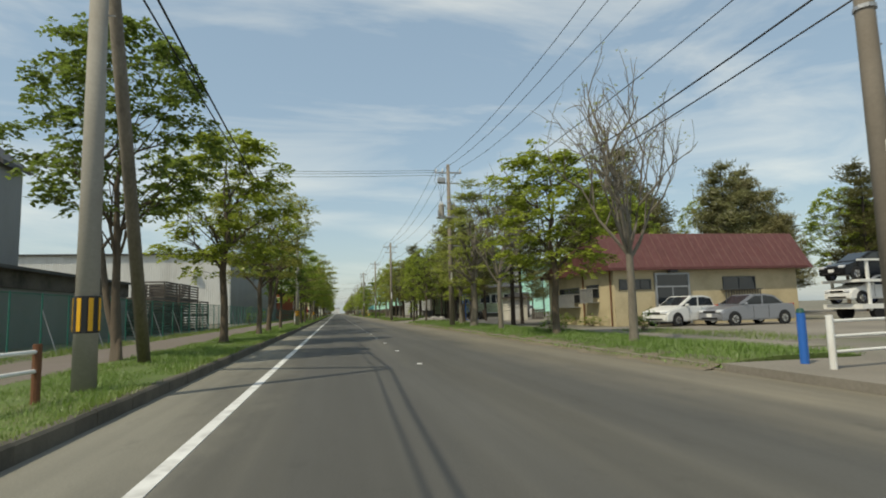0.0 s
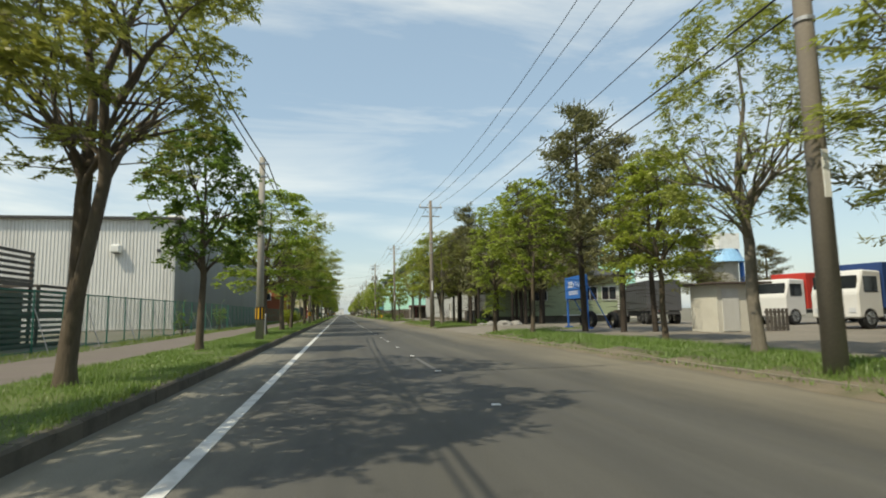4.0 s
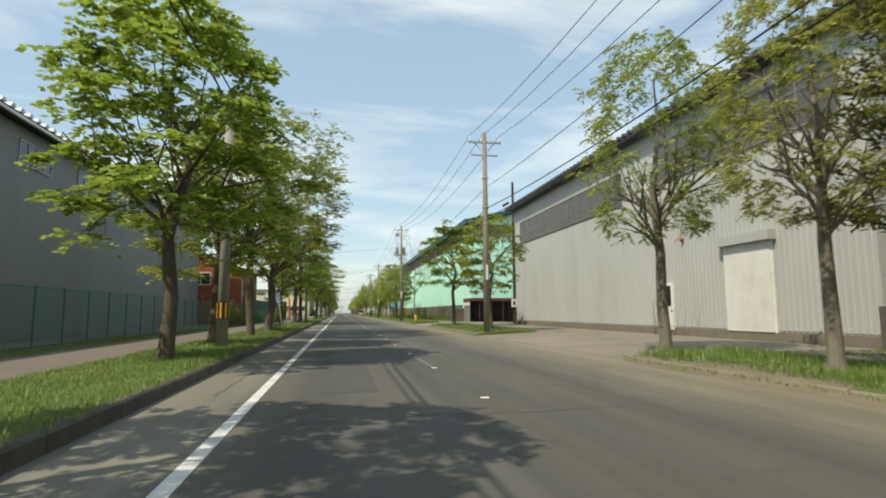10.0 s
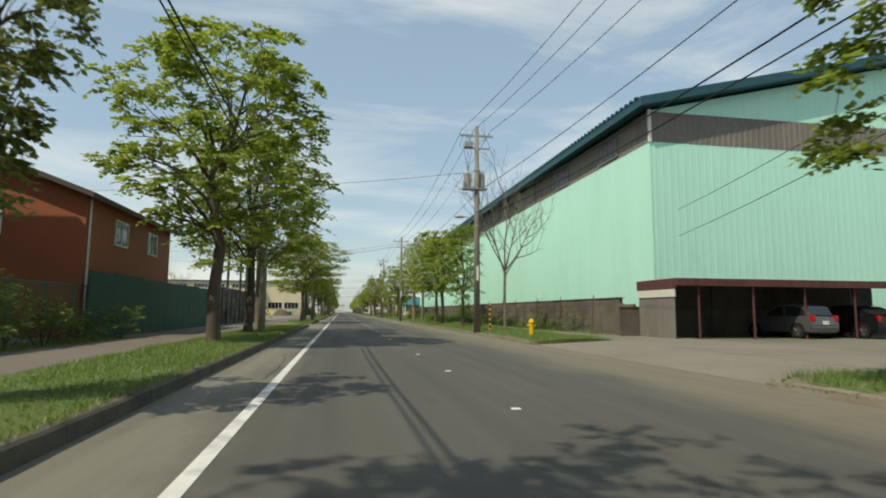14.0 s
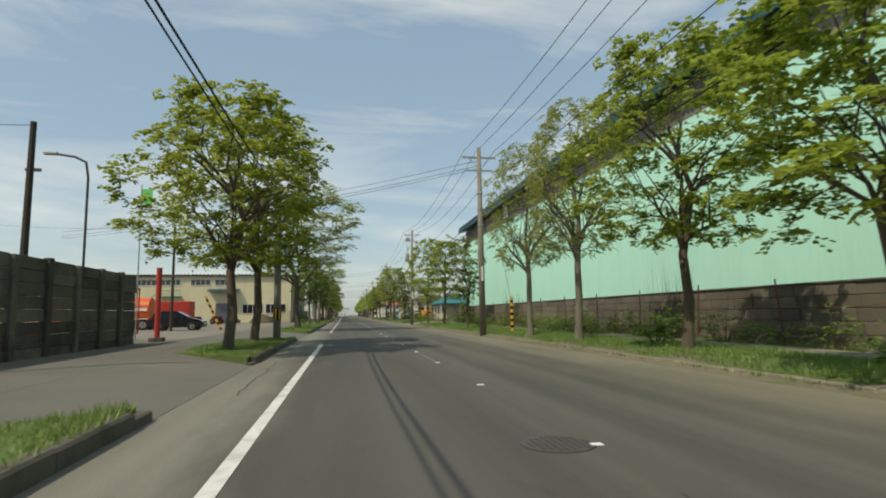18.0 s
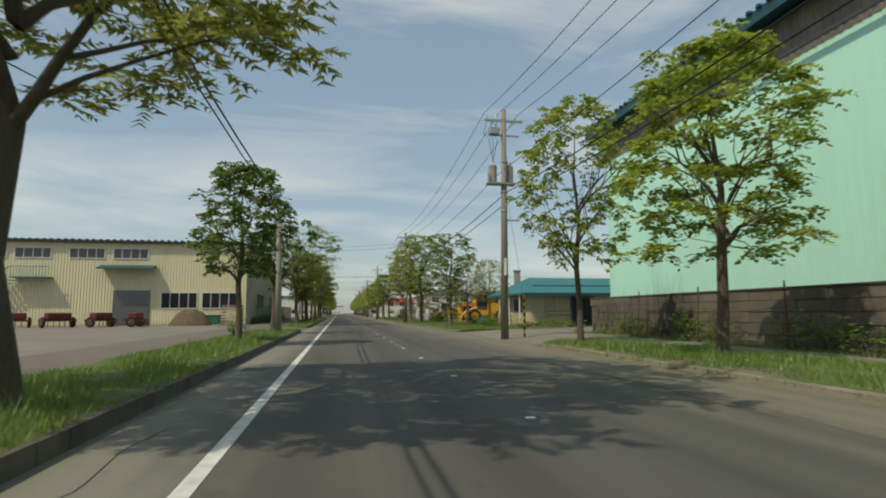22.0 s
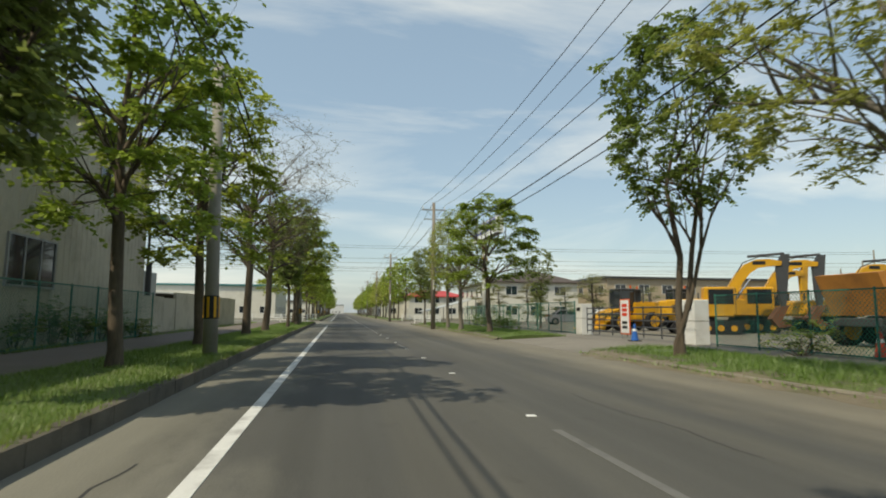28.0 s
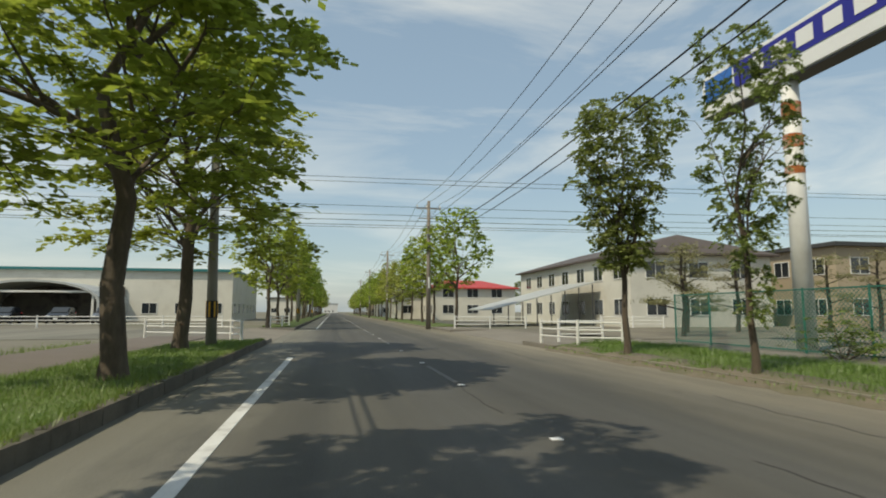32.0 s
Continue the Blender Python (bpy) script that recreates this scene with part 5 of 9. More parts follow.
for k, (z, y) in enumerate(((10.5, 341), (10.2, 341), (9.0, 343), (8.4, 343), (8.1, 347), (7.2, 338), (6.9, 338))):
    for ex, ey in ((-60, y), (80, y - 4)):
        ep = thing("utility_pole", ex, ey, 0.1, label="concrete pole carrying the crossing line", category="utility pole")
        part("pole", rod((0, 0, 0), (0, 0, z + 0.6), 0.16, 0.11), M["concrete"], ep)
    cable("crossing_line", (-60, y, z), (80, y - 4, z + 0.3), 0.6, 0.016, "black power line crossing over the junction", 12)


# ---- fences ----
def net_fence(x, y0, y1, z0, h, label, panel=2.0, stays=True, mesh_mat="green_mesh", axis="y", step=0.13):
    t = thing("net_fence", 0, 0, 0, label=label, category="fence")
    n = max(1, int((y1 - y0) / panel))
    p = (y1 - y0) / n
    bm = bmesh.new()
    k = int((p + h) / step)
    r = 0.007
    for i in range(1, k):
        for s in (0, 1):
            c = i * step
            a0, b0 = (max(0, c - h), min(c, h)), (min(c, p), max(0, c - p))
            u0, v0, u1, v1 = a0[0], a0[1], b0[0], b0[1]
            if s:
                u0, u1 = p - u0, p - u1
            d = Vector((0, u1 - u0, v1 - v0)).normalized()
            w = Vector((0, -d.z, d.y)) * r
            q = [Vector((0, u0, v0)) - w, Vector((0, u0, v0)) + w, Vector((0, u1, v1)) + w, Vector((0, u1, v1)) - w]
            bm.faces.new([bm.verts.new(v) for v in q])
    net = bpy.data.meshes.new("net")
    bm.to_mesh(net); bm.free()
    net.materials.append(M[mesh_mat])
    bm = tube(bmesh.new(), [(0, 0, -0.1), (0, 0, h + 0.05)], 0.03, 8)
    post = bpy.data.meshes.new("post")
    bm.to_mesh(post); bm.free()
    post.materials.append(M[mesh_mat])
    bm = boxes((-0.018, 0, h - 0.02, 0.018, p, h + 0.02))
    rail = bpy.data.meshes.new("rail")
    bm.to_mesh(rail); bm.free()
    rail.materials.append(M[mesh_mat])
    bm = boxes((-0.015, 0, 0.05, 0.015, p, 0.085))
    low_rail = bpy.data.meshes.new("rail")
    bm.to_mesh(low_rail); bm.free()
    low_rail.materials.append(M[mesh_mat])
    bm = tube(bmesh.new(), [(0.55, 0, -0.1), (0.0, 0, h * 0.75)], 0.02, 6)
    stay = bpy.data.meshes.new("stay")
    bm.to_mesh(stay); bm.free()
    stay.materials.append(M["steel"])
    for i in range(n + 1):
        for nm, me, ok in (("post", post, True), ("net", net, i < n), ("rail", rail, i < n), ("rail", low_rail, i < n), ("stay", stay, stays and i % 2 == 0)):
            if ok:
                o = new(nm, me)
                o.parent = t
                o.location = (0, y0 + i * p, 0)
    t.matrix_basis = pose(x, 0, z0) if axis == "y" else pose(0, x, z0, 0, 0, -90)
    return t


net_fence(-10.0, 14, 83, 0.15, 2.05, "tall green wire mesh fence with slanted stays")
net_fence(-9.9, 83, 146, 0.15, 2.0, "dark green wire mesh fence by the warehouse", stays=False)
net_fence(12.6, 262, 282, 0.15, 1.75, "green wire mesh fence before the machine yard", stays=False)
net_fence(12.6, 294, 322, 0.15, 1.75, "green wire mesh fence beside the parking ground", stays=False)
net_fence(-8.62, 262, 292, 0.15, 1.9, "dark wire mesh fence along the cream hall", stays=False)
net_fence(-40, 346, 372, 0.15, 1.8, "green wire mesh fence round the sports ground", stays=False)


def guard_rail(pts, label, m="white", rails=3, h=0.8, post_m=None):
    t = thing("guard_rail", 0, 0, 0, label=label, category="guard rail", group="pipe guard rails")
    for x, y in pts:
        part("post", tube(bmesh.new(), [(x, y, 0.05), (x, y, h + 0.22)], 0.055, 10), M[post_m or m], t)
    for i in range(rails):
        z = h - i * 0.25 + 0.12
        part("rail", tube(bmesh.new(), [(x, y, z) for x, y in pts], 0.028, 8), M[m], t)
    return t


guard_rail([(-4.4, 2.0), (-4.2, 5.2), (-3.75, 8.4)], "white pipe guard rail on rusty brown posts", post_m="rust", rails=2, h=0.75)
t = guard_rail([(8.05, 8.0), (9.6, 8.3), (11.4, 8.6)], "white three-pipe guard rail at the corner")
bl = thing("bollard", 8.35, 8.9, 0.1, label="round blue bollard with green top", category="bollard")
part("shaft", rod((0, 0, 0), (0, 0, 0.95), 0.075, sides=12), M["blue"], bl)
part("top", rod((0, 0, 0.95), (0, 0, 1.03), 0.08, 0.05, 12), M["green_dark"], bl)
guard_rail([(7.4, 322.5), (7.9, 320.4), (9.1, 319.6)], "white pipe guard rail at the crossing corner")
guard_rail([(8.3, 323.0), (10.2, 323.2)], "white pipe guard rail at the crossing corner")
guard_rail([(8.1, 340.8), (10.5, 340.4), (13.0, 340.2)], "white pipe guard rail across the side road")
guard_rail([(19.0, 341), (21, 340), (22.8, 339)], "white pipe guard rail across the side road")
guard_rail([(-7.9, 328.4), (-6.4, 327.4), (-5.0, 326.9), (-4.1, 326.2), (-3.5, 324.8)], "white pipe guard rail at the crossing corner")
guard_rail([(-4.6, 345.5), (-3.9, 347), (-3.6, 350)], "white pipe guard rail across the side road")
guard_rail([(-24, 345.5), (-20, 346), (-16, 346), (-12, 346), (-8, 346)], "white pipe guard rail along the side road")
# The left kerb's colour carries stains plus the shade of its road face.
kerbs(LSTRIPS, -2.70, -1, 0.205, "kerb", "stained concrete kerb with its face shade in the colour", 4)
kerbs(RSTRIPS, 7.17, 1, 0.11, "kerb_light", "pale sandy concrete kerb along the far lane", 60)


# ---- buildings ----
def hip_roof(x0, y0, x1, y1, ze, zr, inset, over=0.4, along="x"):
    """A hipped roof slab over a rectangle: eaves at ze, ridge at zr."""
    bm = bmesh.new()
    a = [(x0 - over, y0 - over), (x1 + over, y0 - over), (x1 + over, y1 + over), (x0 - over, y1 + over)]
    lo = [bm.verts.new((x, y, ze)) for x, y in a]
    ed = [bm.verts.new((x, y, ze + 0.14)) for x, y in a]
    if along == "x":
        ym = (y0 + y1) / 2
        r0, r1 = bm.verts.new((x0 + inset, ym, zr)), bm.verts.new((x1 - inset, ym, zr))
        tops = [(ed[0], ed[1], r1, r0), (ed[1], ed[2], r1), (ed[2], ed[3], r0, r1), (ed[3], ed[0], r0)]
    else:
        xm = (x0 + x1) / 2
        r0, r1 = bm.verts.new((xm, y0 + inset, zr)), bm.verts.new((xm, y1 - inset, zr))
        tops = [(ed[0], ed[1], r0), (ed[1], ed[2], r1, r0), (ed[2], ed[3], r1), (ed[3], ed[0], r0, r1)]
    for f in tops:
        bm.faces.new(f)
    for i in range(4):
        bm.faces.new((lo[i], lo[(i + 1) % 4], ed[(i + 1) % 4], ed[i]))
    bm.faces.new(lo[::-1])
    bmesh.ops.recalc_face_normals(bm, faces=bm.faces)
    return bm


def seams(x0, x1, y, z0, y2, z2, n, m, parent):
    """Standing seams running up a roof slope that looks towards -y."""
    bm = bmesh.new()
    for i in range(n):
        x = x0 + (x1 - x0) * (i + 0.5) / n
        tube(bm, [(x, y, z0), (x, y2, z2)], 0.022, 4)
    return part("roof_seams", bm, M[m], parent)


# white warehouse behind the green fence
wh = thing("warehouse", -15, 82, 0, label="large white warehouse with ribbed front and grey side", category="warehouse")
wh.matrix_basis = pose(0.75, 0, -0.22)
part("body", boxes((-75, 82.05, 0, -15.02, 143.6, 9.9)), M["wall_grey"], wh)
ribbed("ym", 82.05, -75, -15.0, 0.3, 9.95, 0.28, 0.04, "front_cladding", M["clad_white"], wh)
part("plinth", boxes((-75.0, 81.97, 0, -14.97, 82.03, 0.5)), M["concrete"], wh)
part("corner_trim", boxes((-15.12, 81.98, 0.3, -14.95, 82.1, 10.0)), M["clad_grey"], wh)
part("roof", boxes((-75.3, 81.6, 9.95, -14.5, 144.0, 10.15)), M["roof_dark"], wh)
bm = bmesh.new()
for i in range(89):
    y = 81.7 + i * 0.7
    prism(bm, [(y, 10.16), (y + 0.34, 10.16), (y + 0.27, 10.32), (y + 0.07, 10.32)], "x", -15.6, -14.42)
tagged(part("roof_edge_tips", bm, M["clad_white"], wh), kind="stuff")
part("eaves_gutter", boxes((-14.48, 81.7, 9.86, -14.36, 144.0, 9.98)), M["white"], wh)
for u in (90.2, 92.4, 99.5, 101.3, 110.2, 111.6, 116, 118, 123, 125, 131, 133, 139):
    window(wh, "xp", -15.0, u, u + 1.5, 8.2, 9.3, 2, "steel")
for u in (103.6, 119.2, 128):
    hood = part("vent_hood", boxes((-15.0, u, 7.9, -14.35, u + 1.0, 8.7), bevel=0.08), M["clad_grey"], wh, "grey box-shaped wall vent hood")
    part("grille", boxes((-14.9, u + 0.1, 7.86, -14.45, u + 0.9, 7.9)), M["dark_steel"], hood)
    for a, w, d in ((0.12, 0.16, 1.5), (0.42, 0.10, 0.8), (0.70, 0.2, 2.3)):
        part("rust_streak", prism(bmesh.new(), [(u + a, 7.9), (u + a + w * 0.6, 7.9 - d), (u + a + w, 7.9)], "x", -15.0, -14.994), M["rust_film"], wh, "thin rusty streak below a vent hood")
lb = part("wall_vent", boxes((-20.0, 81.3, 7.0, -19.2, 82.0, 7.7), bevel=0.1), M["white"], wh, "white square wall vent hood")
part("grille", boxes((-19.9, 81.4, 6.96, -19.3, 81.9, 7.0)), M["dark_steel"], lb)
part("flood_lamp", boxes((-16.4, 81.7, 7.1, -16.15, 82.0, 7.35), bevel=0.03), M["dark_steel"], wh)

# stacked slatted crates behind the fence
def crate(x, y, z, w=2.2, l=3.2, h=1.25):
    t = thing("slatted_crate", x, y, z, label="grey weathered timber slatted crate stacked in the yard", category="crate", group="crate stacks")
    for a in (0, l):
        for b in (0, w):
            part("corner_post", boxes((-b - 0.05, a - 0.05, 0, -b + 0.05, a + 0.05, h)), M["timber"], t)
    for k in range(6):
        zz = 0.05 + k * (h - 0.15) / 5
        part("slat", boxes((0.05, -0.05, zz, 0.08, l + 0.05, zz + 0.12)), M["timber"], t)
        part("slat", boxes((-w, -0.08, zz, 0.0, -0.05, zz + 0.12)), M["timber"], t)
    part("back", boxes((-w, 0.1, 0.02, -w + 0.04, l, h)), M["timber"], t)
    part("base", boxes((-w, 0, 0.0, 0, l, 0.05)), M["timber"], t)


for i in range(5):
    for j in range(3 if i % 4 else 2):
        crate(-12.2 - 0.15 * (i % 2), 41.4 + i * 3.5, 0.15 + j * 1.27)

# dark shed and long lean-to before the warehouse
sh = thing("long_shed", 0, 0, 0, label="long low shed with dark sheet roof behind fence", category="shed")
part("wall", boxes((-22, 20, 0.1, -13.4, 40.4, 2.7)), M["wall_grey"], sh)
# Upper wall band, much darker than the wall below it.
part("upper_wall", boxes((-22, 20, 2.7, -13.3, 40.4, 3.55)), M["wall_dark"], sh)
bm = bmesh.new()
prism(bm, [(-23, 5.2), (-13.0, 3.6), (-13.0, 3.45), (-23, 5.0)], "y", 19.5, 40.8)
part("roof", bm, M["roof_dark"], sh)
part("drainpipe", rod((-13.25, 34.6, 0.2), (-13.25, 34.6, 3.4), 0.05), M["dark_steel"], sh)
dk = thing("tall_grey_hall", 0, 0, 0, label="tall grey hall rising behind the long shed", category="hall")
part("body", prism(bmesh.new(), [(-38, 0), (-16.0, 0), (-16.0, 9.0), (-22, 14.2), (-38, 9.0)], "y", 30.5, 32.6), M["wall_grey"], dk)
bm = bmesh.new()
prism(bm, [(-38.3, 8.9), (-22, 14.3), (-15.7, 8.9), (-15.7, 9.15), (-22, 14.55), (-38.3, 9.15)], "y", 30.2, 32.8)
part("roof", bm, M["roof_dark"], dk)

# orange house
oh = thing("orange_house", 0, 0, 0, label="two-storey orange house with low brown gable roof", category="house")
bm = bmesh.new()
prism(bm, [(-24.5, 0.1), (-10.5, 0.1), (-10.5, 5.9), (-15.4, 7.75), (-24.5, 6.2)], "y", 146.0, 157.5)
part("wall", bm, M["orange"], oh)
bm = bmesh.new()
prism(bm, [(-10.1, 5.75), (-10.05, 5.95), (-15.4, 8.0), (-25.0, 6.35), (-25.0, 6.15), (-15.4, 7.78)], "y", 145.5, 158.0)
part("roof", bm, M["roof_brown"], oh)
window(oh, "ym", 146.0, -15.65, -13.55, 4.2, 5.6, 2, f=0.12)
window(oh, "xp", -10.5, 149, 150.6, 4.2, 5.4, 2, f=0.08)
window(oh, "xp", -10.5, 153.5, 155, 4.2, 5.4, 2, f=0.08)
part("downpipe", rod((-10.42, 146.2, 0.2), (-10.42, 146.2, 5.8), 0.045), M["white"], oh)
part("vent_pipe", tube(bmesh.new(), [(-14.3, 145.95, 2.9), (-14.3, 145.7, 2.9), (-14.3, 145.7, 3.2)], 0.06, 8), M["steel"], oh)
an = thing("roof_aerial", -16.5, 150, 7.8, label="thin metal television aerial on the roof", category="aerial")
part("mast", rod((0, 0, 0), (0, 0, 2.0), 0.02), M["steel"], an)
part("elements", boxes((-0.5, -0.01, 1.7, 0.5, 0.01, 1.73), (-0.35, -0.01, 1.85, 0.35, 0.01, 1.88)), M["steel"], an)

# dark walls, containers and gate before the yard
def wall_run(name, x, y0, y1, h, m, label, step=1.8, posts=True, th=0.15):
    t = thing(name, 0, 0, 0, label=label, category="wall")
    n = int((y1 - y0) / step)
    s = (y1 - y0) / n
    rng = random.Random(int(y0))
    for i in range(n):
        part("panel", boxes((x - th, y0 + i * s + 0.01, 0.05, x, y0 + (i + 1) * s - 0.01, h + rng.uniform(-0.04, 0.04))), M[m], t)
        if posts:
            part("pilaster", boxes((x, y0 + i * s - 0.1, 0.05, x + 0.09, y0 + i * s + 0.1, h - 0.1)), M[m], t)
    return t


cw = thing("concrete_wall", -9.5, 0, 0, label="tall sooty concrete plank wall with heavy stains", category="wall")
rng = random.Random(77)
for i in range(11):
    y0 = 166.5 + i * 1.955
    part("pilaster", boxes((-0.1, y0 - 0.13, 0.05, 0.12, y0 + 0.13, 3.1 + rng.uniform(-0.05, 0.1)), bevel=0.02), M["wall_dark"], cw)
    for k in range(8):
        part("plank", boxes((-0.16, y0 + 0.13, 0.05 + k * 0.388, rng.uniform(-0.02, 0.03), y0 + 1.82, 0.425 + k * 0.388), bevel=0.012), M["wall_dark"], cw)
wall_run("sheet_fence", -9.6, 144.5, 166.3, 2.75, "green_dark", "dark green sheet fence beside the footway", 1.2, False, 0.05)
for y in (147.2, 151.0):
    c = thing("covered_bin", -11.2, y, 0.15, label="dark green covered bin behind the fence", category="bin")
    part("body", boxes((-1.2, 0, 0, 1.0, 3.2, 2.0), bevel=0.06), M["green_dark"], c)
    part("lid", boxes((-1.25, -0.05, 2.0, 1.05, 3.25, 2.15), bevel=0.04), M["green_mesh"], c)
for i, (y, h, x) in enumerate(((172.8, 9.2, -9.95), (179.9, 7.4, -10.1), (211.2, 9.0, -14.55))):
    t = thing("wooden_pole", x, y, 0.1, label="dark slim wooden pole in the gravel yard" if i == 2 else "dark slim wooden pole behind the wall", category="pole", group="wooden poles")
    part("pole", tube(bmesh.new(), [(0, 0, 0), (0.05, 0, h)], [0.13, 0.09], 9), M["bark_dark"], t)
    part("bracket", boxes((-0.1, -0.03, h - 1.6, 0.35, 0.03, h - 1.5)), M["dark_steel"], t)
    cable("service_line", (x, y, h + 0.0), (x - 14, y - 4, h - 0.4), 0.4, 0.01, "thin black service line from a wooden pole")
for x, y, h in ((-10.1, 184.0, 7.4),):
    t = thing("street_lamp", x, y, 0.1, label="slim dark street lamp with curved arm", category="street lamp")
    part("mast", tube(bmesh.new(), [(0, 0, 0), (0, 0, h - 0.8), (-0.1, 0, h - 0.2), (-0.5, 0, h), (-1.2, 0, h + 0.1)], 0.05, 8), M["dark_steel"], t)
    part("head", boxes((-1.6, -0.1, h + 0.05, -1.1, 0.1, h + 0.17), bevel=0.03), M["steel"], t)
fl = thing("flag_pole", -9.9, 189.2, 0.1, label="thin pole with small green flag", category="flag pole")
part("mast", rod((0, 0, 0), (0, 0, 7.5), 0.03), M["steel"], fl)
part("flag", boxes((0.02, -0.01, 6.6, 0.5, 0.01, 7.3)), mat("flag_green", (0.12, 0.62, 0.16), 0.7), fl, "light green hanging flag")
for x, y, h, m, lab in ((-9.2, 190.0, 3.5, "red", "tall red painted steel gate post"), (-10.9, 187.9, 3.1, "bark_dark", "thick dark timber gate post")):
    t = thing("gate_post", x, y, 0.15, label=lab, category="gate post")
    part("post", rod((0, 0, 0), (0, 0, h), 0.13 if m == "red" else 0.2, sides=12), M[m], t)
    part("cap", rod((0, 0, h), (0, 0, h + 0.03), 0.14 if m == "red" else 0.21, sides=12), M["dark_steel"], t)
    part("footing", boxes((-0.3, -0.3, 0, 0.3, 0.3, 0.18), bevel=0.02), M["kerb"], t)
gt = thing("barred_gate", -9.9, 189.6, 0.3, rz=18, label="open red barred steel gate beside the yard", category="gate")
part("frame", boxes((-6.0, -0.03, 0.25, 0, 0.03, 0.33), (-6.0, -0.03, 2.3, 0, 0.03, 2.38), (-0.06, -0.03, 0.25, 0, 0.03, 2.4), (-6.0, -0.03, 0.25, -5.94, 0.03, 2.4)), M["red"], gt)
for i in range(29):
    part("bar", boxes((-5.9 + i * 0.2, -0.015, 0.33, -5.87 + i * 0.2, 0.015, 2.3)), M["red"], gt)

# cream hall
ch = thing("cream_hall", 0, 0, 0, label="long cream ribbed hall with blue stair and canopy", category="hall")
part("body", boxes((-62, 259.05, 0, -9.25, 292.5, 7.95)), M["wall_beige"], ch)
ribbed("ym", 259.05, -62, -9.2, 0.25, 7.95, 0.26, 0.028, "front_cladding", M["clad_cream"], ch)
ribbed("xp", -9.25, 259.0, 292.5, 0.4, 7.95, 0.4, 0.02, "side_cladding", M["wall_beige"], ch)
part("roof", boxes((-62.3, 258.6, 7.97, -8.9, 293, 8.12)), M["roof_dark"], ch)
bm = bmesh.new()
for i in range(88):
    x = -62.2 + i * 0.6
    prism(bm, [(x, 8.13), (x + 0.3, 8.13), (x + 0.24, 8.27), (x + 0.06, 8.27)], "y", 258.5, 259.6)
tagged(part("roof_edge_tips", bm, M["roof_navy"], ch), kind="stuff")
for u0 in (-21.4, -25.2, -29.8, -33.5, -38, -42):
    window(ch, "ym", 259.0, u0, u0 + 3.1, 6.45, 7.45, 4, "white")
for u0 in (-13.3, -17.0):
    window(ch, "ym", 259.0, u0, u0 + 3.3, 1.73, 3.28, 4, "white")
part("door", boxes((-21.2, 258.9, 0.2, -18.0, 259.0, 3.45)), M["car_grey"], ch, "wide dark grey sliding door")
bm = bmesh.new()
prism(bm, [(258.95, 5.85), (257.5, 5.5), (257.5, 5.38), (258.95, 5.6)], "x", -22.3, -17.5)
part("canopy", bm, M["roof_navy"], ch)
st = part("stair", boxes((-29.6, 257.9, 4.55, -26.4, 259.0, 4.65)), M["roof_teal"], ch, "blue steel outside stair with railing")
bm = bmesh.new()
for i in range(14):
    box(bm, -29.8 - i * 0.3, 258.0, 4.3 - i * 0.28, -29.5 - i * 0.3, 258.9, 4.35 - i * 0.28)
part("treads", bm, M["roof_teal"], st)
bm = tube(bmesh.new(), [(-26.4, 257.95, 5.6), (-29.6, 257.95, 5.6), (-33.8, 257.95, 1.6)], 0.04, 6)
for i in range(14):
    tube(bm, [(-26.4 - i * 0.24, 257.95, 4.6), (-26.4 - i * 0.24, 257.95, 5.6)], 0.015, 4)
part("railing", bm, M["roof_teal"], st)
for u in (266.4, 269.4, 277.8, 281.4):
    window(ch, "xp", -9.22, u, u + 2.7, 1.9, 3.4, 3, "steel")
for u in (263, 272, 280, 287):
    window(ch, "xp", -9.22, u, u + 2.4, 5.4, 6.8, 3, "steel")
for u in (276.2, 284.0):
    part("wall_lamp", boxes((-9.2, u, 4.2, -8.85, u + 0.25, 4.4), bevel=0.03), M["dark_steel"], ch)
pr = thing("pipe_frame", 0, 0, 0, label="dark pipe frame and duct beside the hall", category="pipework")
part("duct", tube(bmesh.new(), [(-9.8, 295, 0.2), (-9.8, 295, 3.6), (-9.5, 295.2, 3.9), (-9.1, 295.3, 3.6)], 0.14, 10), M["dark_steel"], pr)
for y in (294.2, 296.4):
    part("column", rod((-10.3, y, 0.2), (-10.3, y, 5.8), 0.07), M["dark_steel"], pr)
bm = bmesh.new()
prism(bm, [(-14, 6.7), (-8.9, 5.9), (-8.9, 5.75), (-14, 6.5)], "y", 293, 298)
part("canopy", bm, M["roof_teal"], pr)
part("cabin", boxes((-14, 296.2, 0.2, -10.6, 299, 3.4)), M["clad_grey"], pr)
wall_run("concrete_wall", -9.6, 299.5, 318.5, 2.35, "wall_beige", "plain beige concrete wall beside the footway", 2.0, False, 0.18)
wall_run("concrete_wall", -9.6, 292.8, 299.3, 2.0, "wall_beige", "plain beige concrete wall beside the footway", 2.0, False, 0.18)

# low house with red roof
ha = thing("low_house", 0, 0, 0, label="low cream plaster house with faded red roof", category="house")
part("wall", boxes((15, 28.6, 0.1, 26.5, 38.2, 3.3)), M["plaster_cream"], ha)
part("roof", prism(bmesh.new(), [(28.12, 3.16), (29.65, 5.35), (38.7, 3.45), (38.7, 3.3), (28.2, 3.16)], "x", 14.55, 27.3), M["roof_red"], ha)
seams(14.8, 27.1, 28.12, 3.18, 29.65, 5.37, 26, "roof_red", ha)
part("fascia", boxes((14.53, 28.13, 3.16, 26.97, 28.18, 3.3), (14.53, 28.18, 3.16, 14.58, 38.6, 3.3)), M["roof_red"], ha)
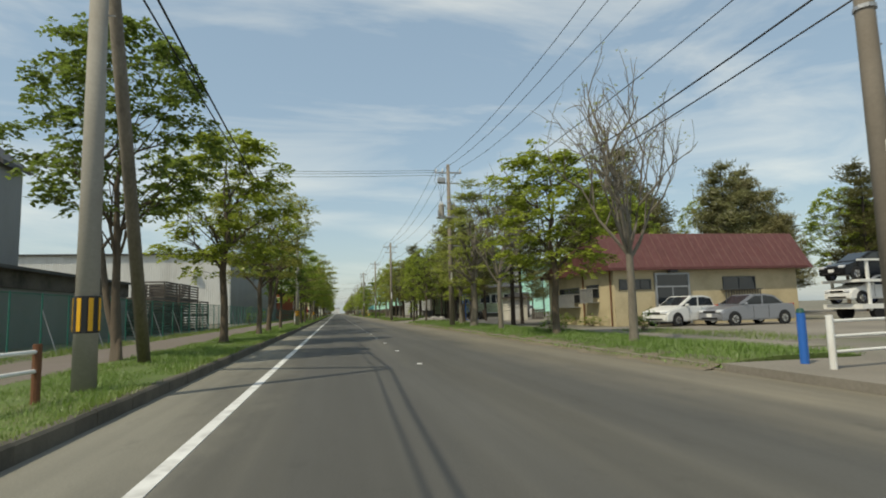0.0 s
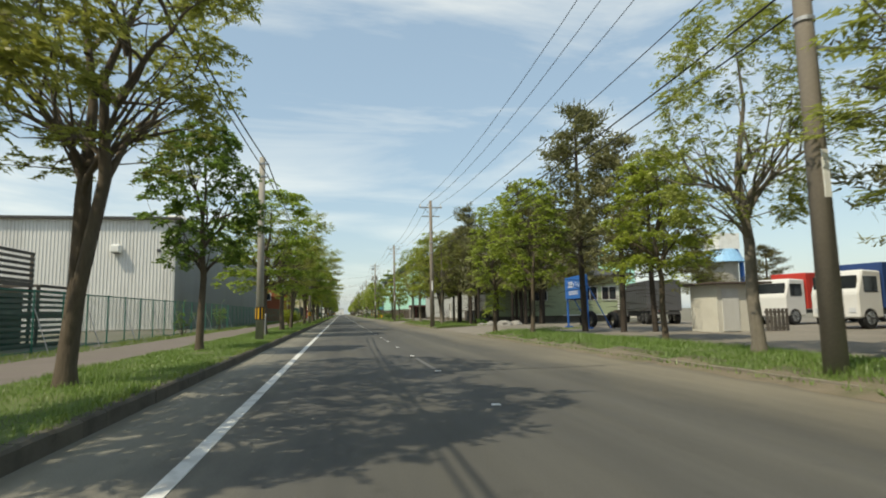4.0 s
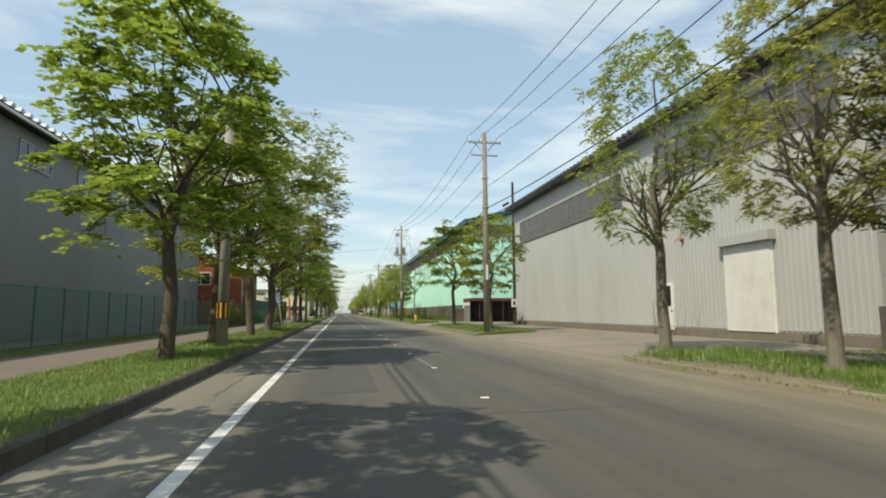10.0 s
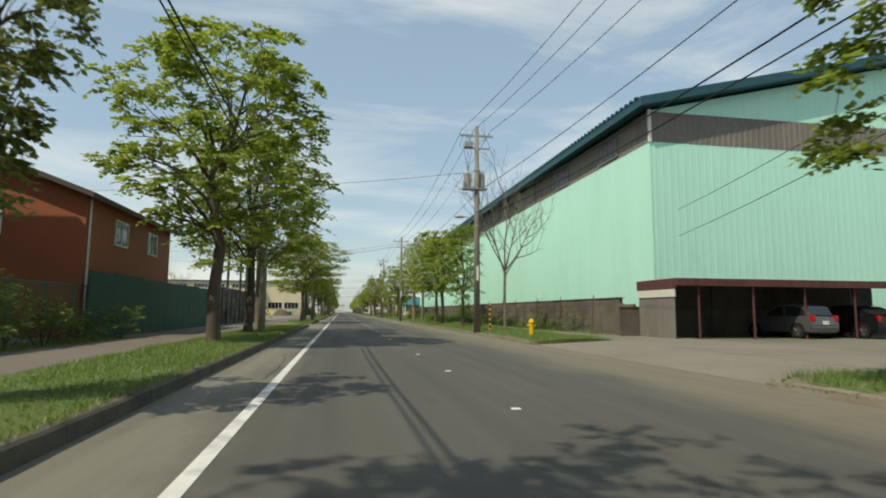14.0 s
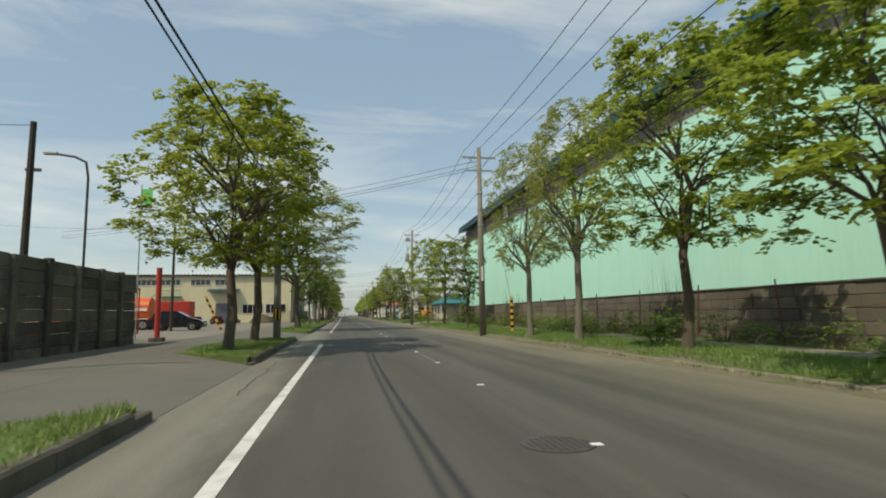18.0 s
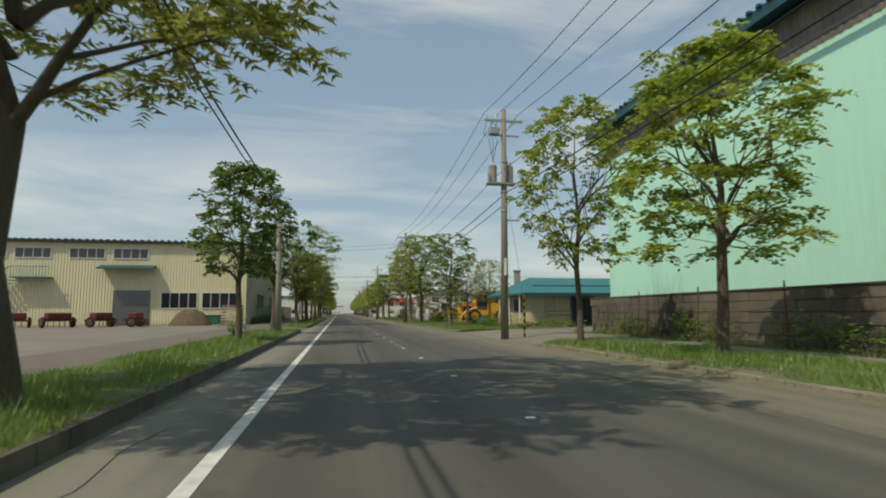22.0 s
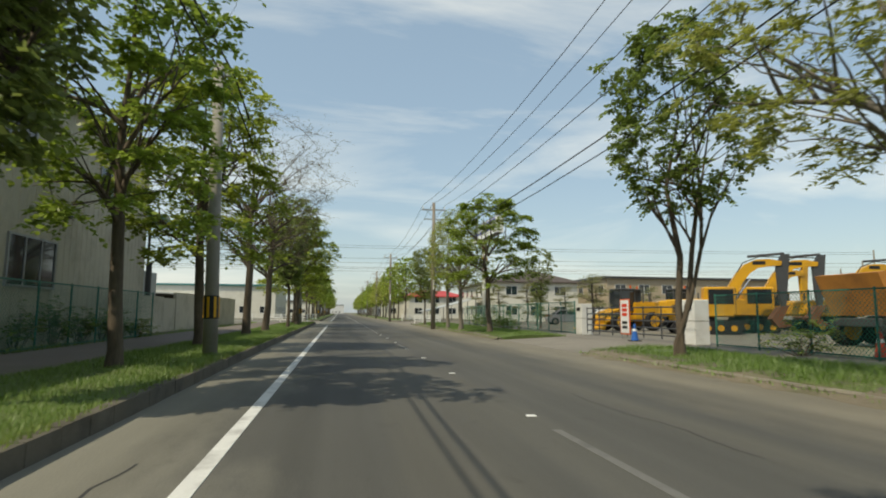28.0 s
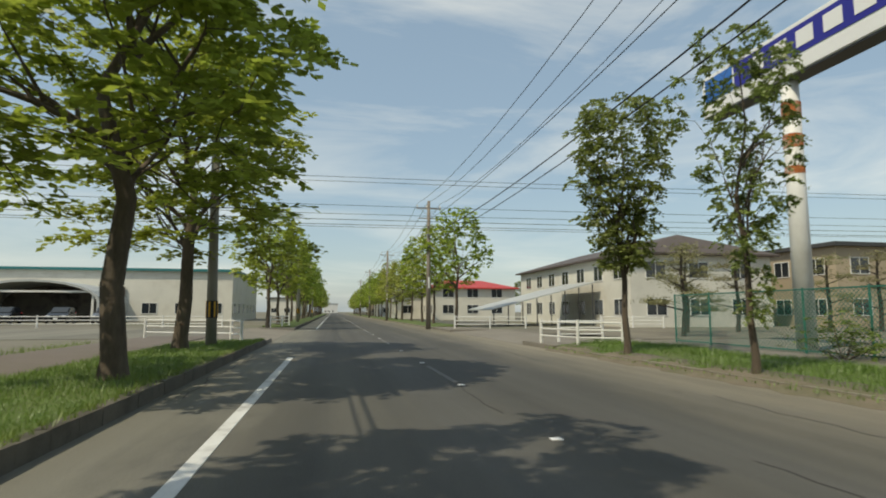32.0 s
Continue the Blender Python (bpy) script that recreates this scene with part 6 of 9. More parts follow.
en = part("entrance", boxes((17.4, 28.45, 0.2, 17.5, 28.6, 3.0), (19.4, 28.45, 0.2, 19.5, 28.6, 3.0), (17.5, 28.45, 2.9, 19.4, 28.6, 3.0), (18.42, 28.47, 0.2, 18.48, 28.58, 2.2), (17.5, 28.47, 2.2, 19.4, 28.58, 2.28)), M["steel"], ha, "grey framed glass entrance with transom")
part("pane", boxes((17.5, 28.5, 0.2, 18.42, 28.58, 2.2)), M["glass"], en)
part("pane", boxes((18.48, 28.52, 0.2, 19.4, 28.59, 2.2)), M["glass"], en)
part("pane", boxes((17.5, 28.5, 2.28, 19.4, 28.58, 2.9)), M["glass"], en)
window(ha, "ym", 28.6, 15.3, 17.2, 2.1, 2.68, 3, "dark_steel")
window(ha, "ym", 28.6, 21.65, 23.75, 2.0, 2.75, 2, "dark_steel")
bm = bmesh.new()
for i in range(14):
    box(bm, 21.6 + i * 0.17, 28.3, 1.2, 21.63 + i * 0.17, 28.33, 2.0)
box(bm, 21.5, 28.28, 1.98, 23.95, 28.6, 2.02); box(bm, 21.5, 28.28, 1.2, 23.95, 28.6, 1.24)
part("window_guard", bm, M["dark_steel"], ha)
part("wall_lamp", boxes((18.2, 28.2, 3.02, 18.7, 28.5, 3.15), bevel=0.03), M["dark_steel"], ha)
for u0, u1, z0, z1 in ((33.0, 36.2, 1.5, 2.45), (30.4, 32.0, 1.75, 2.5)):
    w = window(ha, "xm", 15.0, u0, u1, z0, z1, 2, "dark_steel")
    bm = bmesh.new()
    n = int((u1 - u0) / 0.16)
    for i in range(n + 1):
        box(bm, 14.55, u0 + i * 0.16, z0 - 0.3, 14.59, u0 + 0.06 + i * 0.16, z0 + 0.55)
    box(bm, 14.54, u0, z0 + 0.5, 14.98, u1, z0 + 0.55); box(bm, 14.54, u0, z0 - 0.3, 14.98, u1, z0 - 0.25)
    part("railing", bm, M["steel"], ha, "grey slatted window railing")
for u in (28.9, 32.4):
    part("downpipe", rod((14.93, u, 0.1), (14.93, u, 3.25), 0.045), M["rust"], ha)

# pale green bungalow behind the pines
hb = thing("green_bungalow", 2.0, 0, 0, label="pale green bungalow with low dark roof", category="house")
part("wall", boxes((12.6, 79.0, 0.75, 24.2, 86.2, 4.3)), M["plaster_green"], hb)
part("base", boxes((12.75, 79.15, 0.1, 24.05, 86.0, 0.75)), M["kerb"], hb)
part("roof", hip_roof(12.6, 79.0, 24.2, 86.2, 4.28, 5.9, 3.4, 0.6), M["roof_dark"], hb)
for u0 in (18.4, 20.0, 21.9):
    window(hb, "ym", 79.0, u0, u0 + 1.5, 2.1, 3.4, 2)
window(hb, "ym", 79.0, 15.0, 16.6, 2.1, 3.4, 2)
part("corner_trim", boxes((23.5, 78.94, 0.75, 23.6, 79.0, 4.2), (18.0, 78.94, 0.72, 24.2, 79.0, 0.8)), M["white"], hb)
window(hb, "xm", 12.6, 81, 82.6, 2.0, 3.4, 2)
tw = thing("batching_tower", 95, 157, 0, label="far blue and white concrete plant tower", category="plant tower")
tw.scale = (1.3, 1.3, 1.3)
part("silo", rod((0, 0, 0), (0, 0, 9.5), 2.6, sides=20), M["concrete"], tw)
part("hopper", rod((0, 0, 9.5), (0, 0, 12.0), 4.0, 2.4, 20), mat("pale_blue_sheet", (0.22, 0.42, 0.62), 0.5), tw)
part("cabin", boxes((-2.2, -2.2, 12.0, 2.2, 2.2, 15.0)), M["white"], tw)
part("chute", tube(bmesh.new(), [(3.2, -1, 0), (3.2, -1, 10), (1.5, -1, 13)], 0.45, 10), M["blue"], tw)

# grey hall with ribbed wall, high windows and shutter door
gh = thing("grey_hall", 0, 0, 0, label="tall grey ribbed hall with high windows and shutter", category="hall")
part("body", boxes((14.95, 96.2, 0, 32, 129.9, 10.0)), M["clad_grey"], gh)
ribbed("xm", 14.95, 96.2, 129.9, 0.55, 10.05, 0.25, 0.02, "cladding", M["clad_grey"], gh)
part("plinth", boxes((14.85, 96.2, 0.0, 14.93, 129.95, 0.5)), M["kerb_light"], gh)
bm = bmesh.new()
prism(bm, [(14.3, 10.0), (14.3, 10.2), (23.5, 11.6), (32.5, 10.4), (32.5, 10.0)], "y", 95.8, 130.4)
part("roof", bm, M["roof_dark"], gh)
bm = bmesh.new()
for i in range(62):
    y = 95.9 + i * 0.56
    prism(bm, [(y, 10.19), (y + 0.36, 10.19), (y + 0.28, 10.36), (y + 0.08, 10.36)], "x", 14.15, 15.2)
tagged(part("roof_edge_tips", bm, M["dark_steel"], gh), kind="stuff")
M["glass_dusty"] = mat("dusty_wired_glass", (0.085, 0.085, 0.08), 0.35, var=0.25, scale=1.2, fine=5, bump=0)
window(gh, "xm", 14.9, 110.7, 128.3, 6.95, 8.75, 22, "clad_rusty", "glass_dusty", 3, f=0.06)
window(gh, "xm", 14.9, 97.0, 107.3, 7.3, 9.2, 13, "clad_rusty", "glass_dusty", 3, f=0.06)
sd = part("shutter_door", boxes((14.84, 100.1, 0.45, 14.92, 102.65, 3.75)), M["white"], gh, "closed cream roller shutter door")
for k in range(32):
    part("shutter_slat", boxes((14.80, 100.15, 0.5 + k * 0.1, 14.84, 102.6, 0.585 + k * 0.1)), M["white"], sd)
part("shutter_box", boxes((14.6, 99.95, 3.75, 14.92, 102.8, 4.1)), M["clad_grey"], gh)
d = part("door", boxes((14.82, 106.25, 0.4, 14.92, 107.0, 2.55)), M["white"], gh, "narrow white door with a dark pane")
part("pane", boxes((14.79, 106.38, 1.5, 14.82, 106.87, 2.4)), M["glass"], d)
part("door_handle", boxes((14.76, 106.3, 1.2, 14.82, 106.34, 1.32)), M["chrome"], d)
part("wall_lamp", tube(bmesh.new(), [(14.92, 106.9, 3.1), (14.6, 106.9, 3.3), (14.5, 106.9, 3.1)], 0.05, 6), M["steel"], gh)
bell = bmesh.new()
bmesh.ops.create_uvsphere(bell, u_segments=10, v_segments=6, radius=0.09, matrix=Matrix.Translation((14.84, 105.4, 4.4)))
part("alarm_bell", bell, M["red"], gh)
# lower annexe beside it
ax = thing("hall_annexe", 0, 0, 0, label="low pale grey annexe with lean-to roof", category="hall")
part("body", boxes((17.5, 84.5, 0, 25.5, 96.1, 6.6)), M["clad_white"], ax)
ribbed("xm", 17.5, 84.5, 96.1, 1.5, 6.6, 0.3, 0.03, "cladding", M["clad_white"], ax)
part("base_wall", boxes((17.2, 84.5, 0, 17.48, 96.1, 1.45)), M["plaster_cream"], ax)
for u in (85.6, 88.2, 91.4):
    window(ax, "xm", 17.48, u, u + 1.7, 5.2, 6.2, 2, "steel")
part("downpipe", rod((17.3, 95.4, 0.2), (17.3, 95.4, 6.5), 0.16), M["clad_grey"], ax)
part("column", boxes((15.9, 95.5, 0.0, 16.2, 95.85, 6.3)), M["timber"], ax)
part("roof", boxes((16.9, 84.0, 6.6, 25.9, 96.15, 6.75)), M["roof_dark"], ax)
wall_run("timber_fence", 14.6, 84.5, 96.0, 1.35, "timber", "low dark timber fence under the trees", 1.4, True, 0.06)

# mint hall
mh = thing("mint_hall", 0, 0, 0, label="huge mint green ribbed hall with weathered upper band", category="hall")
bm = bmesh.new()
prism(bm, [(15.06, 0), (15.06, 11.55), (40, 17.5), (65, 11.55), (65, 0)], "y", 146.7, 231.0)
part("body", bm, M["clad_mint"], mh)
ribbed("xm", 15.06, 146.65, 231.0, 0.1, 9.9, 0.4, 0.003, "cladding", M["clad_mint"], mh)
ribbed("xm", 15.06, 146.65, 231.0, 9.92, 11.55, 0.33, 0.035, "upper_band", M["clad_rusty"], mh)
ribbed("ym", 146.7, 15.0, 40.0, 0.1, 9.9, 0.4, 0.007, "front_cladding", M["clad_mint"], mh)
ribbed("ym", 146.7, 15.0, 40.0, 9.92, 11.5, 0.33, 0.03, "front_band", M["clad_rusty"], mh)
ribbed("ym", 146.7, 15.0, 40.0, 11.52, 12, 0.4, 0.007, "gable_cladding", M["clad_mint"], mh, top=lambda u: 11.54 + (u - 15) * 0.236)
part("corner_trim", boxes((14.97, 146.6, 9.9, 15.12, 146.72, 11.6)), M["white"], mh)
bm = bmesh.new()
prism(bm, [(14.2, 11.5), (14.2, 11.95), (40, 18.1), (66, 11.95), (66, 11.5), (40, 17.6)], "y", 145.9, 231.8)
part("roof", bm, M["roof_navy"], mh)
bm = bmesh.new()
for i in range(170):
    y = 146.2 + i * 0.5
    prism(bm, [(y, 11.93), (y + 0.26, 11.93), (y + 0.2, 12.04), (y + 0.06, 12.04)], "x", 14.1, 15.5)
tagged(part("roof_edge_tips", bm, M["roof_navy"], mh), kind="stuff")
for u0 in (150, 157, 166, 171, 178):
    window(mh, "xm", 15.02, u0, u0 + 2.4, 10.05, 11.4, 4, "clad_rusty", "glass_dusty", 2, f=0.07)
part("white_sheet", boxes((14.93, 211.9, 10.1, 14.99, 213.2, 11.45)), M["white"], mh, "single bright white replacement sheet")
part("hoist_rail", boxes((14.7, 203, 10.0, 14.8, 219, 10.12)), M["dark_steel"], mh)
part("roof_vent", rod((15.4, 216, 12.0), (15.4, 216, 13.2), 0.08), M["dark_steel"], mh)

# block wall before it: courses of single blocks nearest the road
bw = thing("block_wall", 0, 0, 0, label="rough grey-brown block wall topped with a thin cap", category="wall")
bme = {}
for k, ln in enumerate((1.3, 1.0)):
    bm = bmesh.new()
    box(bm, -0.16, 0.008, 0.008, 0, ln - 0.008, 0.372, 0.012)
    me = bpy.data.meshes.new("block")
    bm.to_mesh(me); bm.free()
    me.materials.append(M["block"])
    bme[ln] = me
rng = random.Random(11)
rest, nb = bmesh.new(), 0
for c in range(5):
    y = 148.2 + (0.5 if c % 2 else 0)
    while y < 230.2:
        ln = rng.choice((1.3, 1.0))
        dx = rng.uniform(-0.02, 0.02)
        if 155 < y < 224 and nb < 300 and c > 0:
            o = new("block", bme[ln])
            o.parent = bw
            o.location = (14.1 + dx, y, 0.1 + c * 0.38)
            nb += 1
        else:
            box(rest, 13.94 + dx, y + 0.008, 0.108 + c * 0.38, 14.1 + dx, y + ln - 0.008, 0.472 + c * 0.38)
        y += ln
tagged(part("blocks", rest, M["block"], bw), kind="stuff")
part("core", boxes((13.98, 148.2, 0.1, 14.07, 231.2, 1.98)), M["wall_dark"], bw)
part("cap", boxes((13.9, 148.1, 2.0, 14.16, 231.3, 2.05)), M["kerb"], bw)
bf = thing("post_and_wire", 0, 0, 0, label="leaning rusty posts with sagging wire", category="fence")
for i in range(18):
    y = 150 + i * 4.4
    part("post", tube(bmesh.new(), [(13.2, y, 0.1), (13.2 + rng.uniform(-0.15, 0.15), y + rng.uniform(-0.3, 0.3), 2.2)], 0.025, 6), M["rust"], bf)
    part("wire", tube(bmesh.new(), [(13.2, y, 1.4), (13.2, y + 2.2, 1.25), (13.2, y + 4.4, 1.4)], 0.012, 4), M["rust"], bf)

# carport
cp = thing("carport", 3.0, 3.2, 0, label="low carport with faded red fascia and posts", category="carport")
part("roof", boxes((10.9, 139.8, 2.62, 24, 142.95, 2.7)), M["roof_dark"], cp)
part("fascia", boxes((10.8, 139.7, 2.42, 24.1, 139.82, 2.74), (10.8, 139.82, 2.3, 10.92, 143.0, 2.74)), M["roof_red"], cp)
part("side_sheet", boxes((10.84, 140.0, 0.15, 10.9, 142.9, 1.95), bevel=0.01), M["clad_rusty"], cp, "bent grey corrugated side sheet")
part("side_board", boxes((10.80, 139.9, 1.95, 10.86, 142.9, 2.28)), M["plaster_white"], cp)
for x in (11.95, 14.6, 17.2, 19.8, 22.4):
    part("post", rod((x, 139.9, 0.1), (x, 139.9, 2.5), 0.05), M["roof_red"], cp)
    part("rear_post", rod((x, 142.7, 0.1), (x, 142.7, 2.6), 0.05), M["dark_steel"], cp)
part("back_screen", boxes((10.9, 142.9, 1.4, 24, 142.94, 2.6)), M["wall_dark"], cp)
wall_run("block_wall", 13.9, 146.5, 149.8, 1.7, "block", "rough low block wall beside the carport", 1.1, False)
t = thing("block_wall", 0, 0, 0, label="rough low block wall behind the carport", category="wall")
part("panel", boxes((12.9, 146.2, 0.1, 40, 146.35, 1.5)), M["block"], t)
part("cap", boxes((12.9, 146.16, 1.5, 40, 146.4, 1.55)), M["kerb"], t)

# house with teal roof
th = thing("teal_roofed_house", 0, 0, 0, label="low beige house with teal metal roof", category="house")
part("wall", boxes((14.1, 242, 1.15, 36, 251, 2.62)), M["render_sand"], th)
part("dado", boxes((14.07, 241.97, 0.1, 36, 251, 1.15)), M["plaster_cream"], th)
part("roof", hip_roof(14.1, 242, 36, 251, 2.58, 4.15, 1.4, 0.8), M["roof_teal"], th)
part("roof_break", tube(bmesh.new(), [(14.75, 243.4, 3.34), (35.4, 243.4, 3.34)], 0.05, 5), M["roof_navy"], th, "dark seam where the roof slope breaks")
part("gutter", boxes((13.25, 241.1, 2.56, 36.8, 241.19, 2.66)), M["roof_navy"], th)
part("shutter_panel", boxes((15.2, 241.9, 1.3, 17.2, 241.97, 2.36), bevel=0.01), M["plaster_tan"], th, "boarded tan window panel")
part("shutter_frame", boxes((15.1, 241.8, 1.12, 17.3, 241.97, 1.24), (16.15, 241.88, 1.3, 16.2, 241.9, 2.36)), M["render_sand"], th)
ed = part("door", boxes((17.38, 241.86, 0.15, 18.2, 241.97, 2.36), (18.24, 241.88, 0.15, 19.08, 241.96, 2.36)), M["car_dark"], th, "dark double entrance door")
part("door_frame", boxes((17.3, 241.84, 0.15, 17.37, 241.97, 2.42), (19.09, 241.84, 0.15, 19.16, 241.97, 2.42), (17.37, 241.84, 2.36, 19.09, 241.97, 2.42)), M["dark_steel"], ed)
part("doorstep", boxes((17.2, 241.3, 0.1, 19.3, 241.97, 0.22), bevel=0.02), M["kerb"], th)
window(th, "ym", 241.97, 19.25, 21.05, 1.32, 2.25, 2, "dark_steel")
window(th, "ym", 241.97, 22.1, 24.3, 1.2, 2.25, 2, "dark_steel")
window(th, "ym", 241.97, 26.0, 28.0, 1.3, 2.25, 2, "dark_steel")
part("meter_box", boxes((21.45, 241.82, 1.75, 21.62, 241.97, 2.1), (20.55, 241.8, 0.6, 20.75, 241.97, 1.0)), M["clad_rusty"], th)
window(th, "xm", 14.07, 243.6, 245.9, 1.3, 2.3, 3, "dark_steel")
window(th, "xm", 14.07, 247.2, 249.6, 1.3, 2.3, 2, "dark_steel")
for y in (241.8, 242.9, 245.6, 248.4):
    part("porch_post", rod((13.5, y, 0.1), (13.5, y, 2.6), 0.06), M["white"], th)
for y in (243.6, 244.5, 246.6, 247.6):
    part("fence_stake", rod((13.0, y, 0.0), (13.0, y, 1.15), 0.03, sides=6), M["dark_steel"], th)
part("chimney", boxes((14.95, 248.4, 3.1, 15.4, 248.85, 4.85), (14.88, 248.33, 4.85, 15.47, 248.92, 4.93)), M["concrete"], th)
part("flue_pipe", rod((25.6, 247.0, 3.9), (25.6, 247.0, 5.7), 0.07, sides=10), M["dark_steel"], th)

# beyond the crossing
def block_house(name, x0, y0, x1, y1, h, wall, roof, label, storeys=2, zr=None, along="x", winmat="white", face_x="xm"):
    t = thing(name, 0, 0, 0, label=label, category="building")
    part("wall", boxes((x0, y0, 0.1, x1, y1, h)), M[wall], t)
    if zr:
        part("roof", hip_roof(x0, y0, x1, y1, h - 0.02, zr, 3.0, 0.5, along), M[roof], t)
    else:
        part("roof", boxes((x0 - 0.4, y0 - 0.4, h, x1 + 0.4, y1 + 0.4, h + 0.3)), M[roof], t)
    for s in range(storeys):
        z = 1.0 + s * (h / storeys)
        for i in range(int((x1 - x0) / 3.6)):
            u = x0 + 1.2 + i * 3.6
            window(t, "ym", y0, u, u + 1.7, z, z + 1.3, 2, winmat)
        for i in range(int((y1 - y0) / 3.4)):
            u = y0 + 1.0 + i * 3.4
            window(t, face_x, x0 if face_x == "xm" else x1, u, u + 1.6, z, z + 1.3, 2, winmat)
    return t


block_house("apartment_house", 21.5, 341, 33.5, 366, 5.6, "plaster_white", "roof_brown", "cream two-storey apartment house with dark hipped roof", zr=7.6, along="y")
block_house("apartment_house", 36.5, 338, 62, 350, 6.2, "plaster_tan", "roof_dark", "tan two-storey apartment block with flat dark roof")
block_house("red_roofed_house", 14, 382, 26, 398, 4.6, "plaster_white", "cont_red", "white house with bright red roof", zr=6.2)
block_house("far_hall", -70, 374, -12, 396, 6.0, "plaster_white", "roof_teal", "long white far hall with teal roof edge", 1, None, face_x="xp")
block_house("white_shop", 9.5, 392, 15, 402, 4.0, "plaster_white", "roof_dark", "small white roadside building beyond the crossing", 1)
for x in (-30, -47):
    a = thing("arched_shelter", x, 366, 0.1, label="grey arched shelter open to the front", category="shelter")
    bm = bmesh.new()
    pts = [(6.5 * math.cos(math.pi * k / 12), 2.2 + 2.2 * math.sin(math.pi * k / 12)) for k in range(13)]
    prism(bm, [(6.5, 0)] + [(6.5, 2.0)] + pts + [(-6.5, 0), (-6.2, 0), (-6.2, 2.2)] + [(-p[0] * 0.955, p[1] * 0.95) for p in pts] + [(6.2, 0)], "y", 0, 8)
    part("shell", bm, M["clad_grey"], a)
    part("back_wall", boxes((-6.2, 7.7, 0, 6.2, 7.9, 4.0)), M["wall_dark"], a)
    part("door_frame", boxes((-5.8, 0.3, 0, -5.6, 0.5, 3.2), (5.6, 0.3, 0, 5.8, 0.5, 3.2), (-5.6, 0.3, 3.1, 5.6, 0.5, 3.3)), M["white"], a)
mr = thing("mesh_roof_shelter", 12, 345.5, 0.1, label="grey sloping net roof on thin posts", category="shelter")
bm = bmesh.new()
prism(bm, [(0, 1.3), (9.0, 3.6), (9.0, 3.68), (0, 1.38)], "y", 0, 8)
part("roof", bm, M["clad_grey"], mr)
for i in range(8):
    part("post", rod((0.3 + i * 1.2, 0.2, 0), (0.3 + i * 1.2, 0.2, 1.35 + i * 0.3), 0.05), M["dark_steel"], mr)
# far town beyond the end of the road
for x, y, w, h, m in ((-14, 470, 9, 5, "plaster_white"), (16, 445, 10, 4.5, "clad_grey"), (18, 500, 12, 6, "plaster_tan"), (-18, 540, 14, 6, "clad_cream"), (-2, 880, 14, 9, "clad_white")):
    block_house("far_building", x - w / 2, y, x + w / 2, y + 14, h, m, "roof_dark", "plain far roadside building with flat roof", 1)


# ---- vehicles and machines ----
def wheel(parent, x, y, r=0.31, w=0.2, rim="chrome"):
    """A wheel whose axle runs along the local x axis."""
    bm = bmesh.new()
    bmesh.ops.create_cone(bm, cap_ends=True, segments=20, radius1=r, radius2=r, depth=w, matrix=Matrix.Translation((x, y, r)) @ Matrix.Rotation(math.pi / 2, 4, "Y"))
    bmesh.ops.bevel(bm, geom=[e for e in bm.edges if len(e.link_faces) == 2 and any(len(f.verts) > 4 for f in e.link_faces)], offset=0.03, segments=1, affect="EDGES")
    t = part("wheel", bm, M["tyre"], parent)
    bm = bmesh.new()
    bmesh.ops.create_cone(bm, cap_ends=True, segments=16, radius1=r * 0.62, radius2=r * 0.62, depth=w + 0.02, matrix=Matrix.Translation((x, y, r)) @ Matrix.Rotation(math.pi / 2, 4, "Y"))
    part("rim", bm, M[rim], t)
    bm = bmesh.new()
    for k in range(5):
        a = 2 * math.pi * k / 5
        tube(bm, [(x + math.copysign(w / 2 + 0.012, x), y, r), (x + math.copysign(w / 2 + 0.012, x), y + r * 0.55 * math.cos(a), r + r * 0.55 * math.sin(a))], 0.03, 4)
    part("spokes", bm, M["dark_steel"], t)


